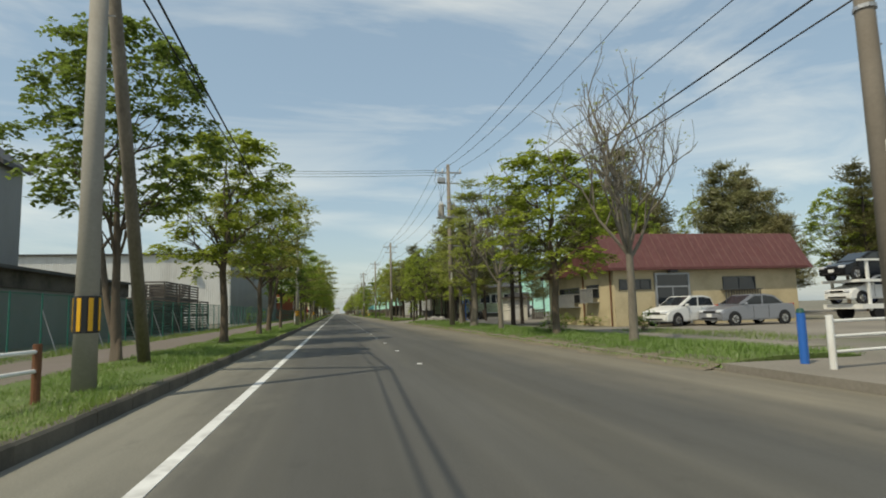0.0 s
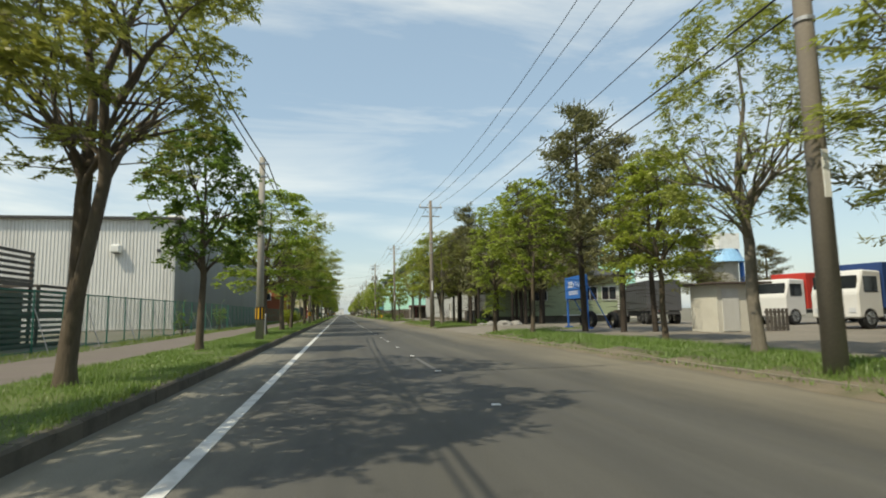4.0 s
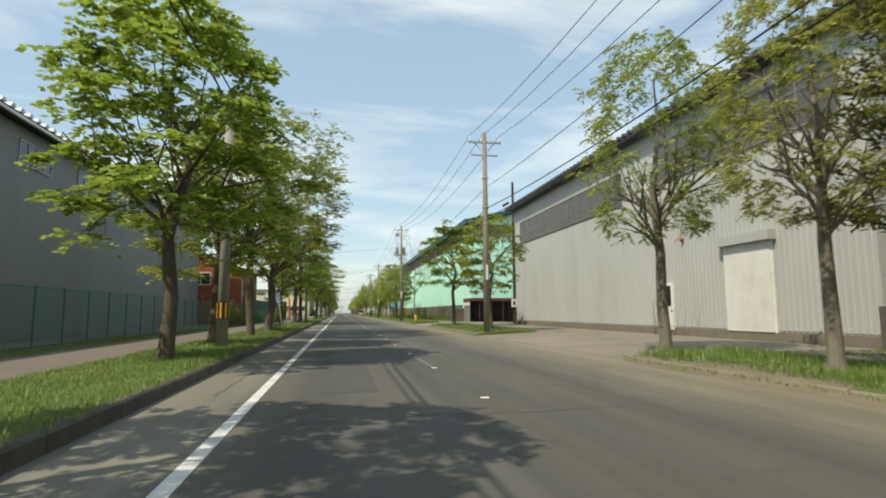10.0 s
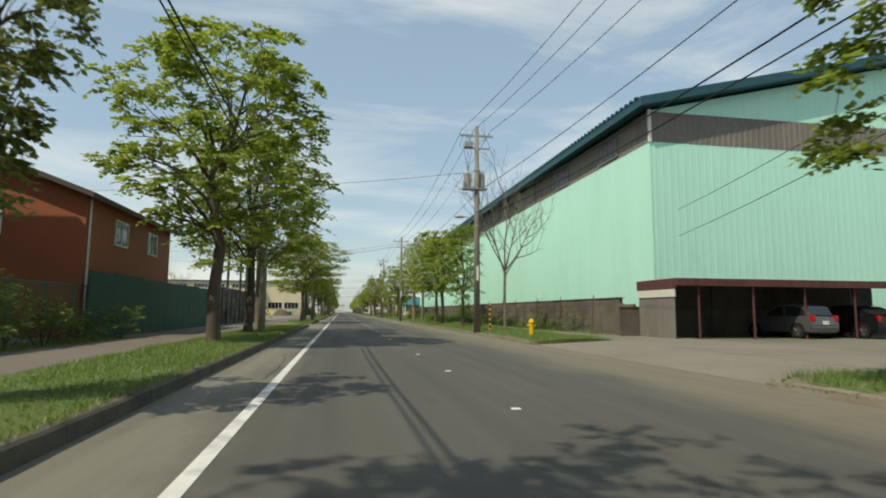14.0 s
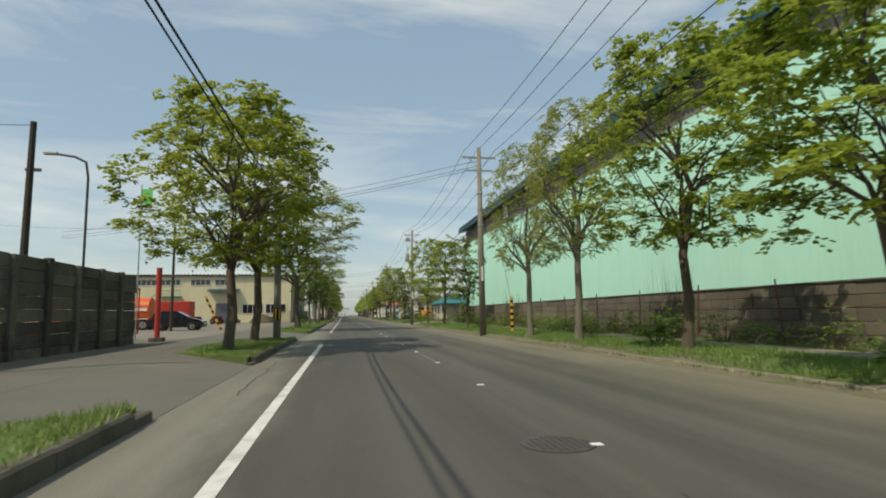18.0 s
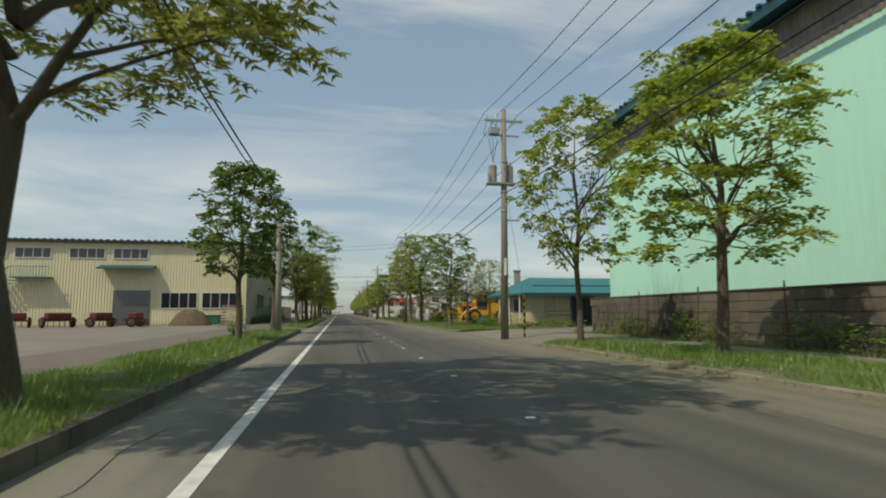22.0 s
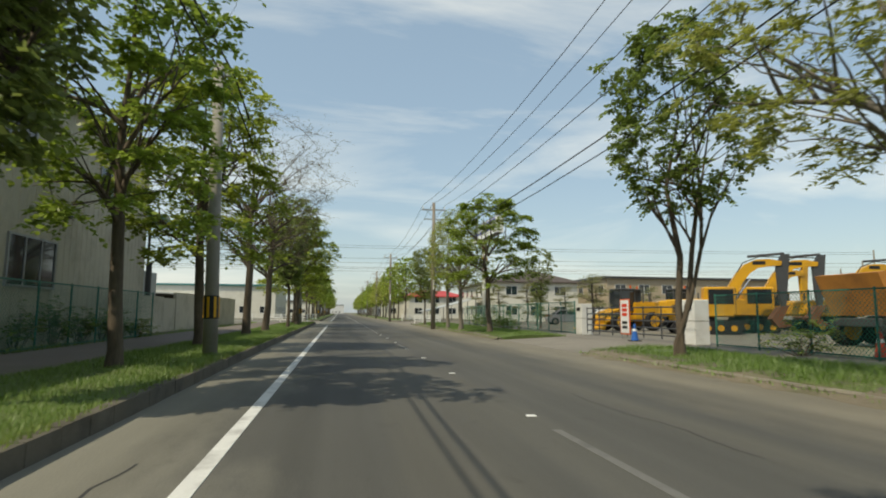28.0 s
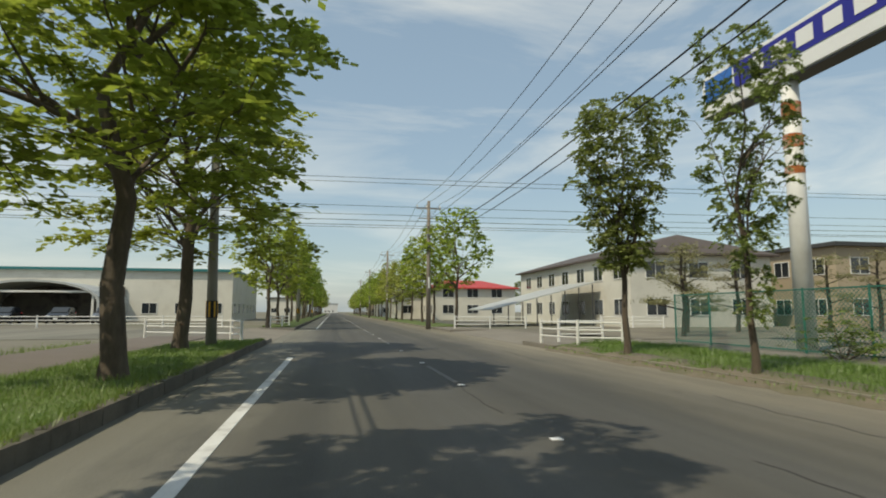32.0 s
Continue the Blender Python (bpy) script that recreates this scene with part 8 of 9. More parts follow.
def lettering(parent, text, x, y, z, size, m):
    """Upright lettering in the built-in font on a board that faces -y."""
    cu = bpy.data.curves.new("lettering", "FONT")
    cu.body, cu.size, cu.extrude = text, size, 0.004
    tmp = bpy.data.objects.new("lettering", cu)
    me = bpy.data.meshes.new_from_object(tmp)
    bpy.data.objects.remove(tmp)
    me.transform(Matrix.Translation((x, y, z)) @ Matrix.Rotation(math.pi / 2, 4, "X"))
    me.materials.append(m)
    ob = new("lettering", me)
    ob.parent = parent
    return ob


lettering(bs, "\u30c8\u30e9\u30c3\u30af", 1.42, -0.036, 2.46, 0.40, M["sign_white"])
for x0, z0, w, h in ((0.66, 2.46, 0.34, 0.36), (1.06, 2.46, 0.34, 0.36), (3.02, 2.50, 0.36, 0.38), (0.70, 2.02, 0.2, 0.22), (0.98, 2.02, 0.2, 0.22), (1.26, 2.02, 0.2, 0.22), (1.54, 2.02, 0.2, 0.22), (1.82, 2.02, 0.2, 0.22), (2.10, 2.02, 0.2, 0.22)):
    part("writing_bar", boxes((x0, -0.042, z0, x0 + w, -0.03, z0 + 0.2 * h), (x0, -0.042, z0 + 0.4 * h, x0 + w, -0.03, z0 + 0.55 * h), (x0, -0.042, z0 + 0.8 * h, x0 + w, -0.03, z0 + h), (x0 + 0.4 * w, -0.042, z0 + 0.2 * h, x0 + 0.6 * w, -0.03, z0 + 0.8 * h)), M["sign_white"], bs)

# timber post and old tyres by the sign
tp = thing("timber_post", 16.2, 61.2, 0.13, label="thick weathered timber post with pale sawn top", category="post")
part("post", tube(bmesh.new(), [(0, 0, -0.05), (0.02, 0, 0.6), (0.0, 0, 1.05)], [0.24, 0.21, 0.19], 12), M["bark"], tp, smooth=True)
part("sawn_top", rod((0, 0, 1.05), (0, 0, 1.075), 0.185, 0.17, 12), M["plaster_tan"], tp)
for x, y, r in ((15.0, 62.2, 0.52), (15.1, 63.4, 0.46), (15.6, 60.6, 0.5)):
    ty = thing("old_tyre", x, y, 0.13 + r, rz=20 * r, label="worn black lorry tyre standing on the gravel", category="tyre", group="old tyres")
    bm = bmesh.new()
    ring = [[bm.verts.new(((0.16 * math.cos(q)), (r - 0.13 + 0.13 * math.sin(q)) * math.cos(p), (r - 0.13 + 0.13 * math.sin(q)) * math.sin(p))) for q in [k * math.pi / 4 for k in range(8)]] for p in [k * math.pi / 12 for k in range(24)]]
    for i in range(24):
        for k in range(8):
            bm.faces.new((ring[i][k], ring[i][(k + 1) % 8], ring[(i + 1) % 24][(k + 1) % 8], ring[(i + 1) % 24][k]))
    part("tread", bm, M["tyre"], ty, smooth=True)
    part("sidewall_lip", tube(bmesh.new(), [(0.13 * s_, (r - 0.22) * math.cos(0), 0) for s_ in (-1, 1)], 0.02, 5), M["tyre"], ty)

# bus stop
bp = thing("bus_stop_sign", -3.9, 122.6, 0.25, label="leaning white bus stop pole with pale blue plate", category="bus stop")
bp.rotation_euler = (0, radians(-9), 0)
part("pole", rod((0, 0, -0.1), (0, 0, 1.75), 0.035, sides=10), M["white"], bp)
bm = bmesh.new()
prism(bm, [(-0.1, 1.62), (0.1, 1.62), (0.15, 1.72), (0.15, 2.42), (0.08, 2.5), (-0.08, 2.5), (-0.15, 2.42), (-0.15, 1.72)], "y", -0.02, 0.02)
pl = part("plate", bm, M["sign_blue"], bp, "pale blue plate with unreadable bars")
part("plate_face", boxes((-0.12, -0.028, 1.75, 0.12, -0.02, 2.4)), M["sign_white"], pl)
for k in range(5):
    part("writing_bar", boxes((-0.07, -0.034, 1.82 + k * 0.11, 0.07, -0.028, 1.88 + k * 0.11)), M["sign_blue"], pl)

# hydrant and striped posts
hy = thing("fire_hydrant", 8.2, 145.4, 0.18, label="bright yellow fire hydrant at the kerb", category="hydrant")
part("barrel", tube(bmesh.new(), [(0, 0, 0), (0, 0, 0.55), (0, 0, 0.62), (0, 0, 0.78)], [0.1, 0.1, 0.13, 0.06], 12), M["hydrant_yellow"], hy)
part("flange", rod((0, 0, 0), (0, 0, 0.06), 0.16, sides=12), M["hydrant_yellow"], hy)
for s in (-1, 1):
    part("outlet", rod((s * 0.08, 0, 0.48), (s * 0.19, 0, 0.48), 0.05, sides=8), M["hydrant_yellow"], hy)


def striped(x, y, h, lean=(0, 0), r=0.05, white=False):
    t = thing("striped_post", x, y, 0.15, label="white leaning marker post in weeds" if white else "black and yellow striped guy guard post", category="marker post", group="striped posts")
    a = Vector((0, 0, -0.05))
    b = Vector((lean[0], lean[1], h))
    n = 12
    for k in range(n):
        part("band", tube(bmesh.new(), [a.lerp(b, k / n), a.lerp(b, (k + 1) / n)], r, 8), M["white"] if white else M["yellow" if k % 2 else "black"], t)


striped(8.5, 190.0, 1.95, r=0.085)
striped(8.0, 151.8, 1.6)
striped(8.6, 227.2, 1.9)
striped(8.5, 267.5, 1.6)
striped(-10.7, 212.0, 2.9, (-1.4, 0), 0.1)
cable("guy_wire", (7.16, 190.8, 9.5), (8.5, 190.0, 1.9), 0.0, 0.008, "thin steel guy wire down to its guard", 2, "steel")
cable("guy_wire", (7.15, 226.1, 9.0), (8.6, 227.2, 1.9), 0.0, 0.008, "thin steel guy wire down to its guard", 2, "steel")
for x, y in ((15.95, 133.6),):
    mp = thing("meter_pole", x, y, 0.12, label="grey steel pole with white meter box", category="meter pole")
    part("pole", rod((0, 0, 0), (0, 0, 13.4), 0.15, 0.11, 10), M["bark_dark"], mp)
    mb = part("meter_box", boxes((-0.35, -0.32, 1.55, 0.35, -0.14, 2.3)), M["sign_white"], mp)
    part("dial", boxes((-0.25, -0.34, 1.75, -0.05, -0.32, 2.1), (0.06, -0.34, 1.75, 0.26, -0.32, 2.1)), M["black"], mb)

# advertising mast by the crossing
am = thing("advertising_mast", 13.4, 316.8, 0.1, label="tall white advertising mast with blue and white box", category="advertising mast")
part("mast", tube(bmesh.new(), [(0, 0, 0), (0, 0, 9.0)], [0.28, 0.25], 20), M["white"], am, smooth=True)
for z0, z1 in ((5.3, 5.5), (6.1, 6.5), (7.0, 7.5)):
    part("rust_stain", tube(bmesh.new(), [(0.004, 0, z0), (-0.006, -0.004, (z0 + z1) / 2), (0.006, 0, z1)], 0.272, 14, False), M["sign_rust"], am, "orange rusty patch on the mast")
hd = part("sign_box", boxes((-0.35, -5.2, 8.2, 0.35, 3.6, 9.7), bevel=0.03), M["sign_white"], am, "large white sign box with blue band")
part("blue_band", boxes((-0.37, -5.0, 8.7, -0.35, 1.9, 9.55)), mat("deep_sign_blue", (0.02, 0.02, 0.25), 0.4, var=0.05), hd)
part("blue_square", boxes((-0.37, 2.0, 8.7, -0.35, 3.4, 9.55)), M["sign_blue"], hd)
for k in range(6):
    part("logo_shape", boxes((-0.385, -4.2 + k * 0.95, 8.88, -0.37, -3.6 + k * 0.95, 9.38)), M["sign_white"], hd)
part("underside", boxes((-0.3, -5.1, 8.15, 0.3, 3.5, 8.2)), M["dark_steel"], hd)

# goods in the gravel yard
cr = thing("shipping_container", -21.4, 228, 0.16, label="red shipping container on the gravel yard", category="container")
part("body", boxes((-1.2, 0, 0, 4.0, 2.4, 2.9), bevel=0.02), M["cont_red"], cr)
for k in range(16):
    part("rib", boxes((-1.1 + k * 0.32, -0.05, 0.15, -0.98 + k * 0.32, 0.0, 2.8)), M["cont_red"], cr)
for i, (x, y) in enumerate(((-36, 248.5), (-26, 252), (-22.5, 251.5), (-19.5, 252), (-17, 252.5), (-29.5, 252.6), (-40, 250))):
    f = thing("farm_implement", x, y, 0.16, rz=i * 23, label="red rusty farm implement on the gravel", category="farm implement", group="farm implements")
    part("frame", boxes((-1.2, -0.5, 0.5, 1.2, -0.4, 0.65), (-1.2, 0.4, 0.5, 1.2, 0.5, 0.65), (-0.1, -0.5, 0.5, 0.1, 1.0, 0.7)), M["dull_red"], f)
    part("hopper", boxes((-0.9, -0.35, 0.65, 0.9, 0.35, 1.2), bevel=0.08), M["dull_red"], f)
    for s in (-1, 1):
        wheel(f, s * 1.1, 0, 0.42, 0.2, "rust")
    for k in range(6):
        part("tine", boxes((-1.0 + k * 0.4, -0.75, 0.05, -0.95 + k * 0.4, -0.7, 0.6)), M["rust"], f)
ps = thing("pallet_stack", -9.95, 256.4, 0.16, label="stack of grey timber pallets before the hall", category="pallets")
for k in range(7):
    p = part("pallet", boxes((-0.9, -0.6, k * 0.28, 0.9, 0.6, k * 0.28 + 0.05), (-0.9, -0.6, k * 0.28 + 0.12, 0.9, 0.6, k * 0.28 + 0.16)), M["plaster_tan"], ps)
    part("blocks", boxes((-0.9, -0.6, k * 0.28 + 0.05, -0.75, 0.6, k * 0.28 + 0.12), (0.75, -0.6, k * 0.28 + 0.05, 0.9, 0.6, k * 0.28 + 0.12)), M["timber"], p)
bn = thing("skip_bin", -12.1, 257.6, 0.16, label="small green skip beside the pallets", category="skip")
part("tub", boxes((-0.8, -0.6, 0.1, 0.8, 0.6, 0.9), bevel=0.05), M["green_mesh"], bn)
part("rim", boxes((-0.85, -0.65, 0.88, 0.85, 0.65, 0.95)), M["green_dark"], bn)
hp = thing("soil_heap", -13.6, 256.2, 0.1, label="low heap of brown soil on gravel", category="soil heap")
bm = bmesh.new()
bmesh.ops.create_uvsphere(bm, u_segments=20, v_segments=10, radius=1)
for v in bm.verts:
    v.co = Vector((v.co.x * 1.9, v.co.y * 1.3, max(0, v.co.z) ** 1.6 * (1.5 + 0.4 * noise.noise(v.co * 3))))
part("heap", bm, M["soil"], hp)
for i, (x, y, s) in enumerate(((11.6, 73.0, 0.5), (12.5, 72.4, 0.6), (13.5, 72.6, 0.55), (10.9, 73.4, 0.35))):
    bo = thing("boulder", x, y, 0.12, label="rounded pale grey boulder beside the drive", category="boulder", group="boulders")
    bm = bmesh.new()
    bmesh.ops.create_icosphere(bm, subdivisions=3, radius=s)
    for v in bm.verts:
        v.co *= 1 + 0.25 * noise.noise(v.co * 2.1 / s + Vector((i * 7, 0, 0)))
        v.co.z *= 0.7
    part("stone", bm, M["stone"], bo)

# small store by the truck yard
ks = thing("garden_shed", 16.2, 52.0, 0.15, label="small off-white shed with thin dark roof", category="shed")
part("wall", boxes((0, 0, 0, 1.9, 1.9, 2.1), bevel=0.01), M["plaster_white"], ks)
part("roof", boxes((-0.35, -0.3, 2.1, 2.6, 2.3, 2.2), bevel=0.02), M["roof_brown"], ks)
part("door", boxes((0.25, -0.04, 0.05, 1.05, 0.0, 1.9)), M["clad_white"], ks)
lp = thing("leaning_pallet", 18.5, 51.9, 0.15, label="grey slatted pallet leaning by the shed", category="pallet")
for k in range(6):
    part("slat", boxes((k * 0.2, 0, 0.02, k * 0.2 + 0.14, 0.03, 1.0)), M["timber"], lp)
for z in (0.1, 0.8):
    part("rail", boxes((0, 0.03, z, 1.14, 0.1, z + 0.09)), M["timber"], lp)


# ---- woods, shrubs, grass ----
_r = random.Random(19)
PINES = [(10.6, 76.6), (11.8, 78.2), (10.9, 80.5), (12.0, 83.0), (11.0, 86.0), (12.6, 88.5), (11.2, 91.0), (13.4, 77.0), (14.6, 76.2), (13.8, 75.2), (11.4, 74.8), (16.0, 77.0),
         (11.7, 35.8, 1.0), (13.6, 40.0), (12.0, 56.6, 1.0), (13.4, 54.9, 1.0), (20, 44), (23, 46), (26, 43), (29, 46), (33, 44), (37, 48), (41, 45), (14.5, 54.5), (31, 41), (36, 40), (45, 50), (24, 42), (16.5, 66.5), (14.8, 74.2, 1.05), (16.2, 74.6, 1.1), (15.4, 76.0, 1.05), (17.3, 76.2, 1.0)]
PINES += [(19 + 1.5 * k, 42 + (k * 37) % 9, 1.0 + 0.05 * ((k * 5) % 7)) for k in range(26)] + [(22, 62, 0.6), (25.5, 66, 0.65), (29, 64, 0.6)]
for x, y, *tall in PINES:
    plant(_r.choice(("pine", "pine2")), x + _r.uniform(-0.4, 0.4), y + _r.uniform(-0.4, 0.4), tall[0] * _r.uniform(0.85, 1.05) if tall else _r.uniform(0.78, 0.98), z=0.1)
for k, x, y, s in (("pine", 16.0, 65.5, 0.75), ("full2", 10.9, 47.5, 0.8), ("airy", 10.4, 88.5, 0.85), ("full", 22, 40.5, 1.1), ("full", 34, 46, 1.15), ("full", 46, 44, 1.2),
                   ("airy2", 12.4, 256.0, 0.75), ("airy2", 14.0, 253.5, 0.7), ("round", 30, 262, 0.7), ("bare", -22, 170, 0.8), ("bare", -16, 178, 0.6), ("small", 14.6, 305, 0.8), ("airy", -30, 340, 0.7), ("round", -60, 420, 1.2), ("round", 40, 420, 1.1)):
    plant(k, x, y, s, z=0.1)


def niwaki(x, y, s=1.0):
    rng = random.Random(int(x * 7 + y))
    t = thing("garden_pine", x, y, 0.1, label="clipped garden pine with cloud-shaped pads", category="tree", group="garden pines")
    t.scale = (s, s, s)
    bm = tube(bmesh.new(), [(0, 0, 0), (0.2, 0.1, 1.4), (0, 0, 3.0), (0.1, 0, 4.2)], [0.12, 0.1, 0.07, 0.03], 7)
    v, f = [], []
    for k in range(9):
        z = 1.2 + k * 0.36
        a = k * 2.4
        c = Vector((math.cos(a) * (1.3 - k * 0.11), math.sin(a) * (1.3 - k * 0.11), z))
        tube(bm, [(0, 0, z - 0.3), c], [0.04, 0.015], 4, False)
        for _ in range(230):
            q = c + Vector((rng.gauss(0, 0.36), rng.gauss(0, 0.36), abs(rng.gauss(0, 0.14))))
            u = Vector((rng.uniform(-1, 1), rng.uniform(-1, 1), rng.uniform(0.0, 1.2))).normalized()
            w = u.orthogonal().normalized() * 0.03
            b = len(v)
            v += [q - w, q + w, q + u * 0.2]
            f.append((b, b + 1, b + 2))
    part("trunk", bm, M["bark_dark"], t)
    raw("crown", v, f, M["needle"], t)


for x, y, s in ((15.6, 326, 1.0), (18.5, 330, 1.0), (22.4, 331, 1.1), (26.5, 329, 1.0), (31, 330, 1.1), (35, 328, 1.0), (39, 331, 1.05), (14.8, 296.5, 0.8), (16.8, 312, 0.7)):
    niwaki(x, y, s)


def shrub(x, y, w, h, m="shrub", n=260, size=0.13, label="leafy green shrub growing in the verge", z=0.2, stems=True):
    rng = random.Random(int(x * 13 + y * 5))
    t = thing("shrub", x, y, z, label=label, category="shrub", group="verge shrubs")
    ends = []
    bm = bmesh.new()
    for k in range(14):
        a, r = rng.uniform(0, 6.283), w * 0.5 * math.sqrt(rng.random())
        p = Vector((math.cos(a) * r, math.sin(a) * r, h * rng.uniform(0.35, 1.0) * (1 - 0.45 * (r / (w * 0.5)) ** 2)))
        tube(bm, [(p.x * 0.15, p.y * 0.15, -0.05), p], [0.014, 0.005], 3, False)
        ends += [(p, Vector((0, 0, 1))), (p * 0.72, Vector((0, 0, 1)))]
    v, f = leaf_cloud(rng, ends, n / len(ends) / 5, size, w * 0.11, 0.8)
    tagged(part("stems", bm, M["bark"], t), kind="stuff")
    tagged(raw("leaves", v, f, M[m], t), kind="stuff")


for a in ((-4.8, 85.0, 2.0, 1.7, "leaf", 4600, 0.11), (-4.6, 128.6, 1.0, 1.7, "leaf_dark", 500), (8.9, 22.4, 1.2, 0.8, "shrub", 400), (9.0, 176.6, 0.9, 0.9, "shrub", 500), (9.2, 169, 0.8, 0.8, "shrub", 350), (9.3, 163, 0.8, 1.4, "shrub", 350),
          (9.4, 201.4, 0.7, 1.1, "leaf_dark", 300), (-5.2, 229.2, 0.9, 0.9, "shrub", 450), (10.2, 299.4, 1.5, 1.1, "shrub", 700), (9.9, 239, 1.4, 1.0, "shrub", 500), (11.0, 247, 2.0, 1.2, "shrub", 700),
          (12.0, 244.5, 2.4, 1.3, "shrub", 700), (11.2, 263.5, 1.6, 0.8, "leaf_dark", 500), (11.6, 271.5, 2.0, 0.9, "leaf_dark", 600), (11.8, 277.5, 1.8, 0.9, "leaf_dark", 600), (-9.4, 76.6, 1.5, 2.2, "shrub", 500), (-9.3, 66, 1.3, 2.0, "shrub", 400),
          (-3.9, 119.6, 0.8, 0.5, "leaf_dark", 200), (11.6, 304, 2.0, 1.1, "leaf_dark", 700), (11.7, 309, 2.2, 0.9, "leaf_dark", 700), (11.7, 314, 2.0, 1.0, "leaf_dark", 700), (13.2, 22.6, 1.0, 0.8, "shrub", 300), (14.3, 30, 1.2, 0.6, "grass", 300), (14.3, 34, 1.4, 0.7, "grass", 300), (9.6, 258, 1.4, 0.9, "shrub", 500), (10.9, 73.9, 1.0, 0.6, "shrub", 250)):
    shrub(*a)
# dark bushes by the green fence
for i in range(9):
    shrub(-9.0 + _r.uniform(-0.3, 0.3), 131.0 + i * 1.75, _r.uniform(1.2, 1.9), _r.uniform(1.2, 2.4), "leaf_dark", 650, 0.13, "dark leafy bush grown into the fence", 0.1)
for i in range(17):
    shrub(-8.95 + _r.uniform(-0.1, 0.15), 263.0 + i * 1.72, _r.uniform(0.9, 1.3), _r.uniform(0.8, 1.7), "leaf_dark", 620, 0.13, "dark low bush between fence and hall", 0.1)
# leafy bushes before the mint wall and tall grass before the teal-roofed house
for x, y, w, h in ((11.2, 186.5, 1.8, 1.0), (11.5, 188.6, 2.0, 1.2), (11.3, 190.6, 1.9, 0.9), (11.6, 192.6, 2.2, 1.1), (11.2, 194.8, 1.7, 0.9)):
    shrub(x, y, w, h, "leaf_dark", 520, 0.14, "broad-leaved bush in the grass before the wall", 0.12)
for k in range(11):
    if not 5 < k < 8:
        shrub(12.7 + k * 0.82, 240.9 + _r.uniform(-0.3, 0.3), _r.uniform(1.0, 1.6), _r.uniform(0.45, 0.8), "grass", 420, 0.13, "tall rank grass before the teal-roofed house", 0.1, False)
# weeds along the block wall
for i in range(44):
    y = 152 + i * 1.78 + _r.uniform(-0.8, 0.8)
    shrub(13.0 + _r.uniform(-0.6, 0.4), y, _r.uniform(1.2, 2.4), _r.uniform(0.5, 1.5), _r.choice(("shrub", "leaf_dark", "grass")), 420, 0.12, "weedy undergrowth at the foot of the wall", 0.1)


def reeds(x, y, n=60, h=2.6):
    rng = random.Random(int(y))
    v, f = [], []
    for _ in range(n):
        b0 = Vector((x + rng.gauss(0, 0.35), y + rng.gauss(0, 0.7), 0.1))
        hh = h * rng.uniform(0.5, 1.1)
        tip = b0 + Vector((rng.uniform(-0.5, 0.5), rng.uniform(-0.5, 0.5), hh))
        w = Vector((0.012, 0.012, 0))
        b = len(v)
        v += [b0 - w, b0 + w, b0.lerp(tip, 0.6) + w * 0.8, b0.lerp(tip, 0.6) - w * 0.8, tip]
        f += [(b, b + 1, b + 2, b + 3), (b + 3, b + 2, b + 4)]
    o = raw("dry_reeds", v, f, M["timber"])
    tagged(o, "tall thin dry reed stems by the wall", "reeds", kind="stuff")


for y, n, h in ((158, 40, 2.6), (183, 70, 3.2), (206, 60, 3.0), (223, 80, 3.0), (228, 30, 2.4), (106, 25, 2.2), (128.5, 30, 2.0)):
    reeds(13.5 if y > 140 else 14.3, y, n, h)


def grass(name, areas, count, hmin, hmax, label, seed, m="grass", blade=0.0075, slant=False):
    """Blades of grass scattered over rectangles (x0, y0, x1, y1, z)."""
    g = np.random.default_rng(seed)
    areas = np.array(areas, float)
    size = (areas[:, 2] - areas[:, 0]) * (areas[:, 3] - areas[:, 1])
    pick = g.choice(len(areas), count, p=size / size.sum())
    a = areas[pick]
    x = a[:, 0] + (a[:, 2] - a[:, 0]) * g.random(count)
    y = a[:, 1] + (a[:, 3] - a[:, 1]) * g.random(count)
    patch = np.sin(x * 1.7 + y * 0.9) * np.sin(y * 0.37 + x) * 0.5 + 0.5 * np.sin(y * 1.3) * np.sin(x * 2.9 + 1)
    keep = patch > -0.8 + 0.3 * g.random(count)
    if slant:
        inward = np.clip((-2.86 - x) / 2.64, 0, 1)
        keep &= (y - a[:, 1] > 3.2 * inward) & (a[:, 3] - y > 2.4 * inward)
    x, y, a, patch = x[keep], y[keep], a[keep], patch[keep]
    n = len(x)
    h = (hmin + (hmax - hmin) * g.random(n)) * (0.75 + 0.5 * np.clip(patch, -0.5, 1))
    t, lean = g.random(n) * 2 * np.pi, 0.25 + 0.5 * g.random(n)
    w = blade * (0.6 + 0.8 * g.random(n))
    dx, dy = np.cos(t), np.sin(t)
    base = np.stack([x, y, a[:, 4]], 1)
    side = np.stack([-dy * w, dx * w, 0 * w], 1)
    tip = base + np.stack([dx * h * lean, dy * h * lean, h], 1)
    v = np.stack([base - side, base + side, tip], 1).reshape(-1, 3)
    me = bpy.data.meshes.new(name)
    me.vertices.add(len(v))
    me.vertices.foreach_set("co", v.ravel())
    me.loops.add(n * 3)
    me.polygons.add(n)
    me.loops.foreach_set("vertex_index", np.arange(n * 3, dtype=np.int32))
    me.polygons.foreach_set("loop_start", (np.arange(n) * 3).astype(np.int32))
    me.update()
    me.validate()
    me.materials.append(M[m])
    return tagged(new(name, me), label, "grass", kind="stuff")


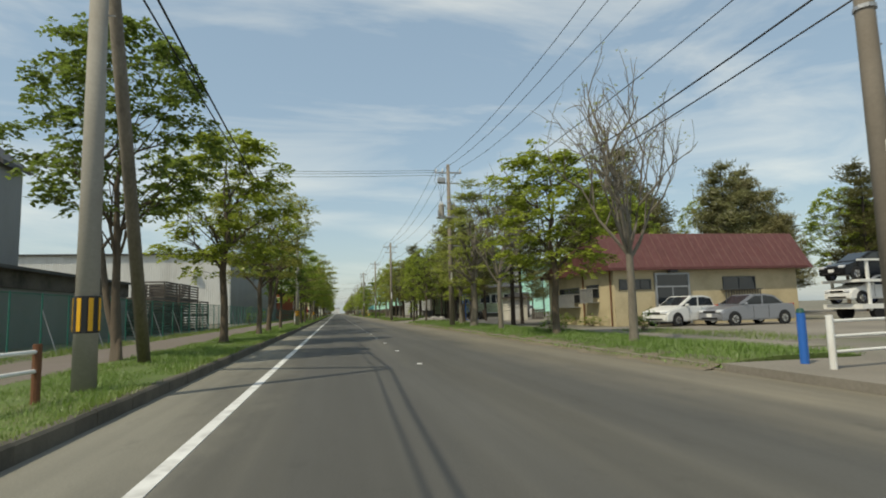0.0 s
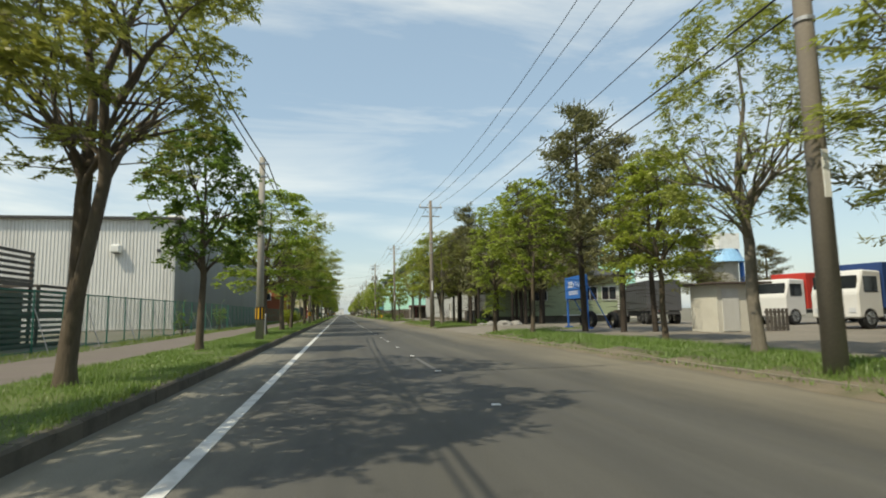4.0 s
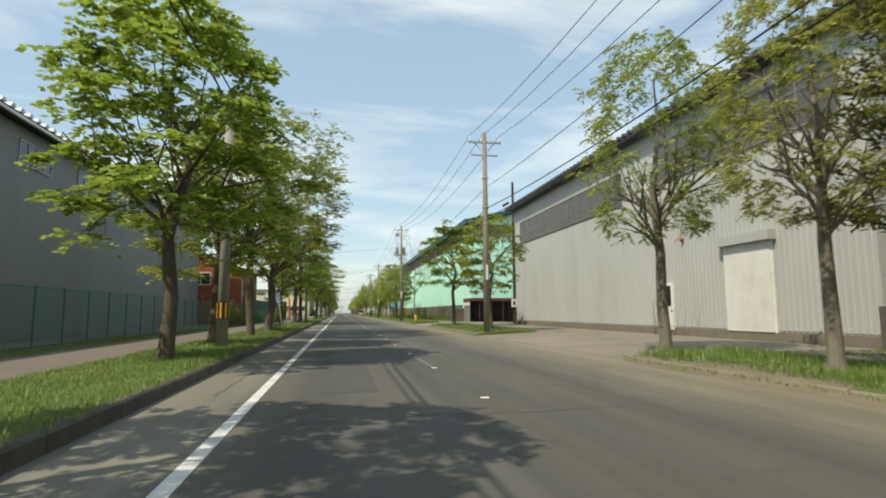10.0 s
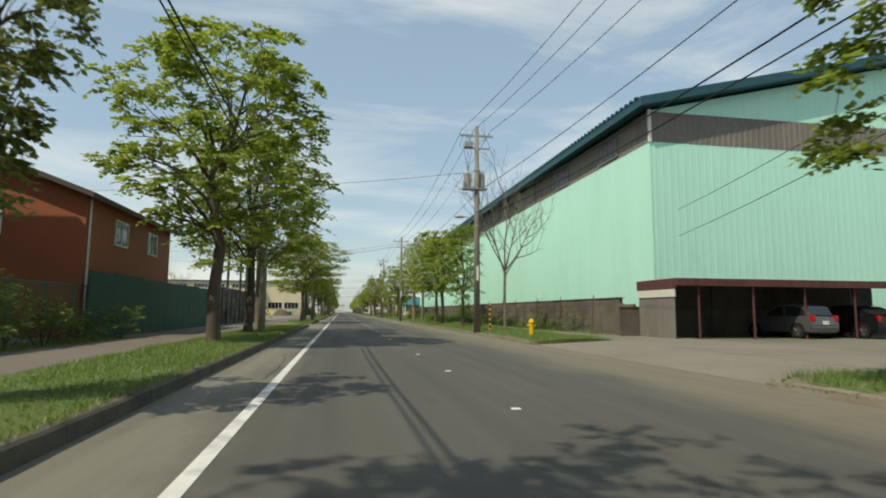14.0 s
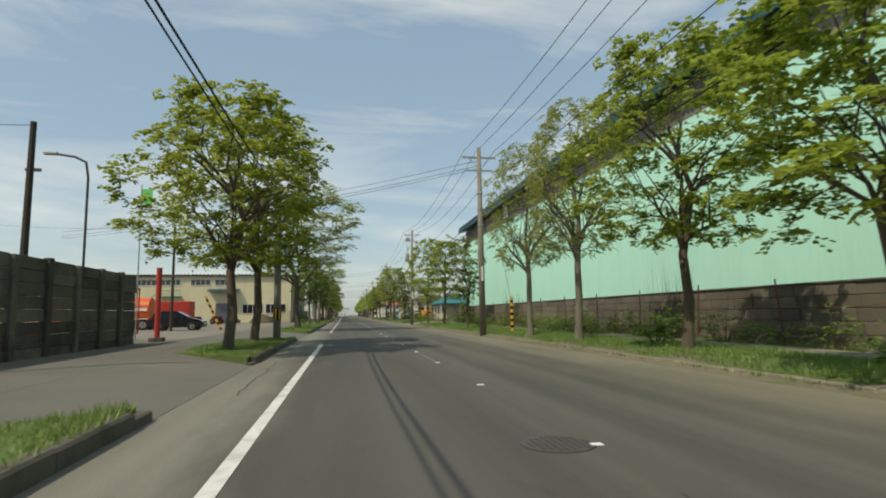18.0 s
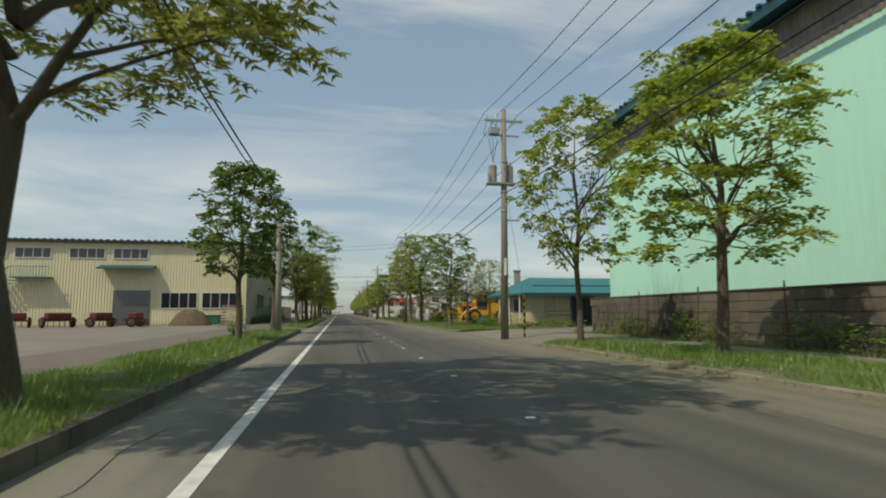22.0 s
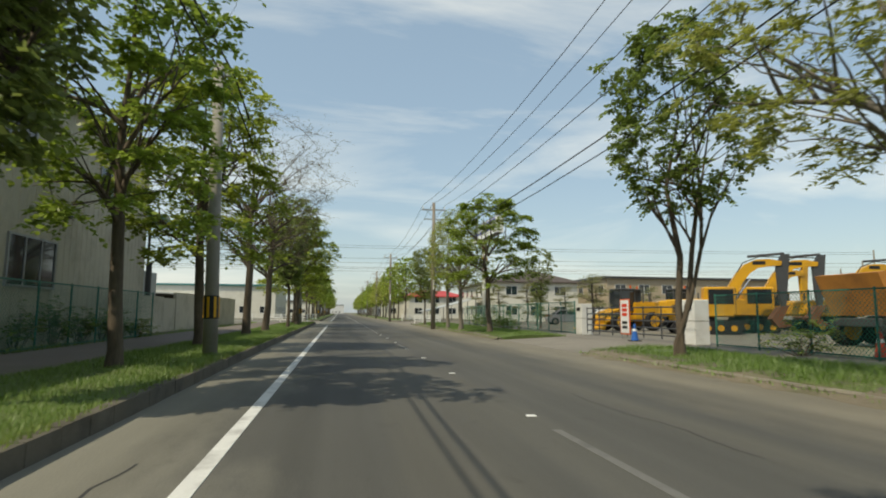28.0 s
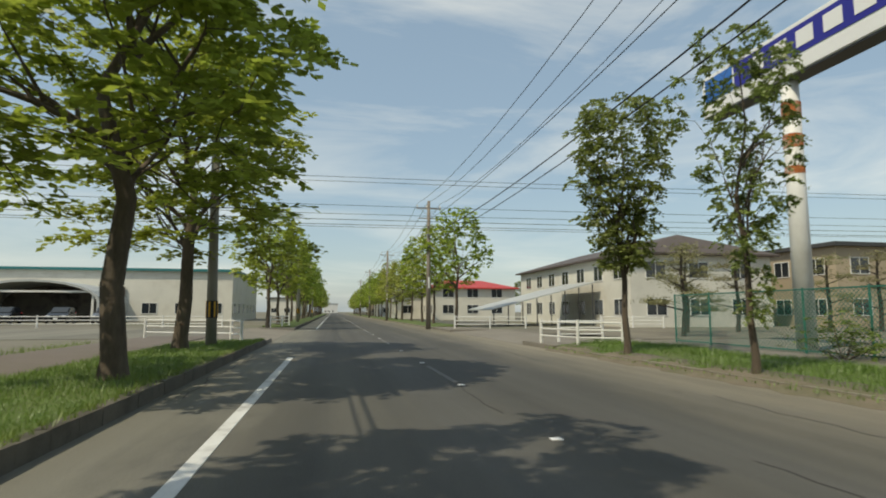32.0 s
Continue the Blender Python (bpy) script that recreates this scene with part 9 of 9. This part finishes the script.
grass("verge_grass", [(-5.5, a + 0.15, -2.88, b - 0.15, 0.185) for a, b in LSTRIPS[:4]], 430000, 0.05, 0.15, "bright green spring grass on the verge", 1, blade=0.0062, slant=True)
grass("verge_grass", [(x0, a + 0.15, x1, b - 0.15, z) for a, b in RSTRIPS[:6] for x0, x1, z in ((7.35, 7.8, 0.13), (7.8, 8.5, 0.18), (8.5, 9.7, 0.215), (9.7, 10.5, 0.17))], 340000, 0.08, 0.22, "bright green spring grass on the verge", 2, blade=0.0068)
grass("fence_grass", [(-9.9, 14, -8.3, 146, 0.14), (12.2, 84, 14.4, 96, 0.14), (12.2, 148, 13.9, 230, 0.14), (10.4, 236, 15, 262, 0.14), (10.6, 72.5, 13, 84, 0.14), (-8.9, 262, -8.3, 325, 0.14), (12.2, 14, 14.6, 24.0, 0.14)], 70000, 0.08, 0.28, "rough grass along fences and walls", 3)
grass("verge_tall_grass", [(7.5, 196, 9.5, 221, 0.165), (7.5, 72.5, 9.8, 96, 0.165), (7.5, 236, 12, 262, 0.16), (-5.0, 205, -3.2, 236, 0.19), (11, 60, 14, 62, 0.14)], 40000, 0.16, 0.34, "taller rough grass clumps on the verge", 4)
grass("kerb_grass", [(-2.96, a + 0.4, -2.73, b - 0.4, 0.195) for a, b in LSTRIPS[:4]], 26000, 0.06, 0.16, "grass hanging over the dark kerb", 5)
grass("kerb_weeds", [(6.9, a, 7.35, b, 0.06) for a, b in RSTRIPS[:6]], 9000, 0.05, 0.14, "sparse weeds in the sand along the low kerb", 6, blade=0.012)
# dandelions
v, f = [], []
g = random.Random(2)
for _ in range(220):
    x, y = g.choice(((-4.2, 162), (-4.4, 165), (9.6, 176), (14.2, 31), (13.2, 190), (-4.5, 152)))
    c = Vector((x + g.gauss(0, 0.4), y + g.gauss(0, 1.0), 0.27 + g.random() * 0.06))
    b = len(v)
    v += [c + Vector((0.03 * math.cos(k * 1.047), 0.03 * math.sin(k * 1.047), 0.006 * (k % 2))) for k in range(6)]
    f.append(tuple(range(b, b + 6)))
tagged(raw("dandelions", v, f, M["flower"]), "small yellow dandelion heads in the grass", "flowers", kind="stuff")

for o in PROTO.values():
    for c in (*o.children_recursive, o):
        bpy.data.objects.remove(c)
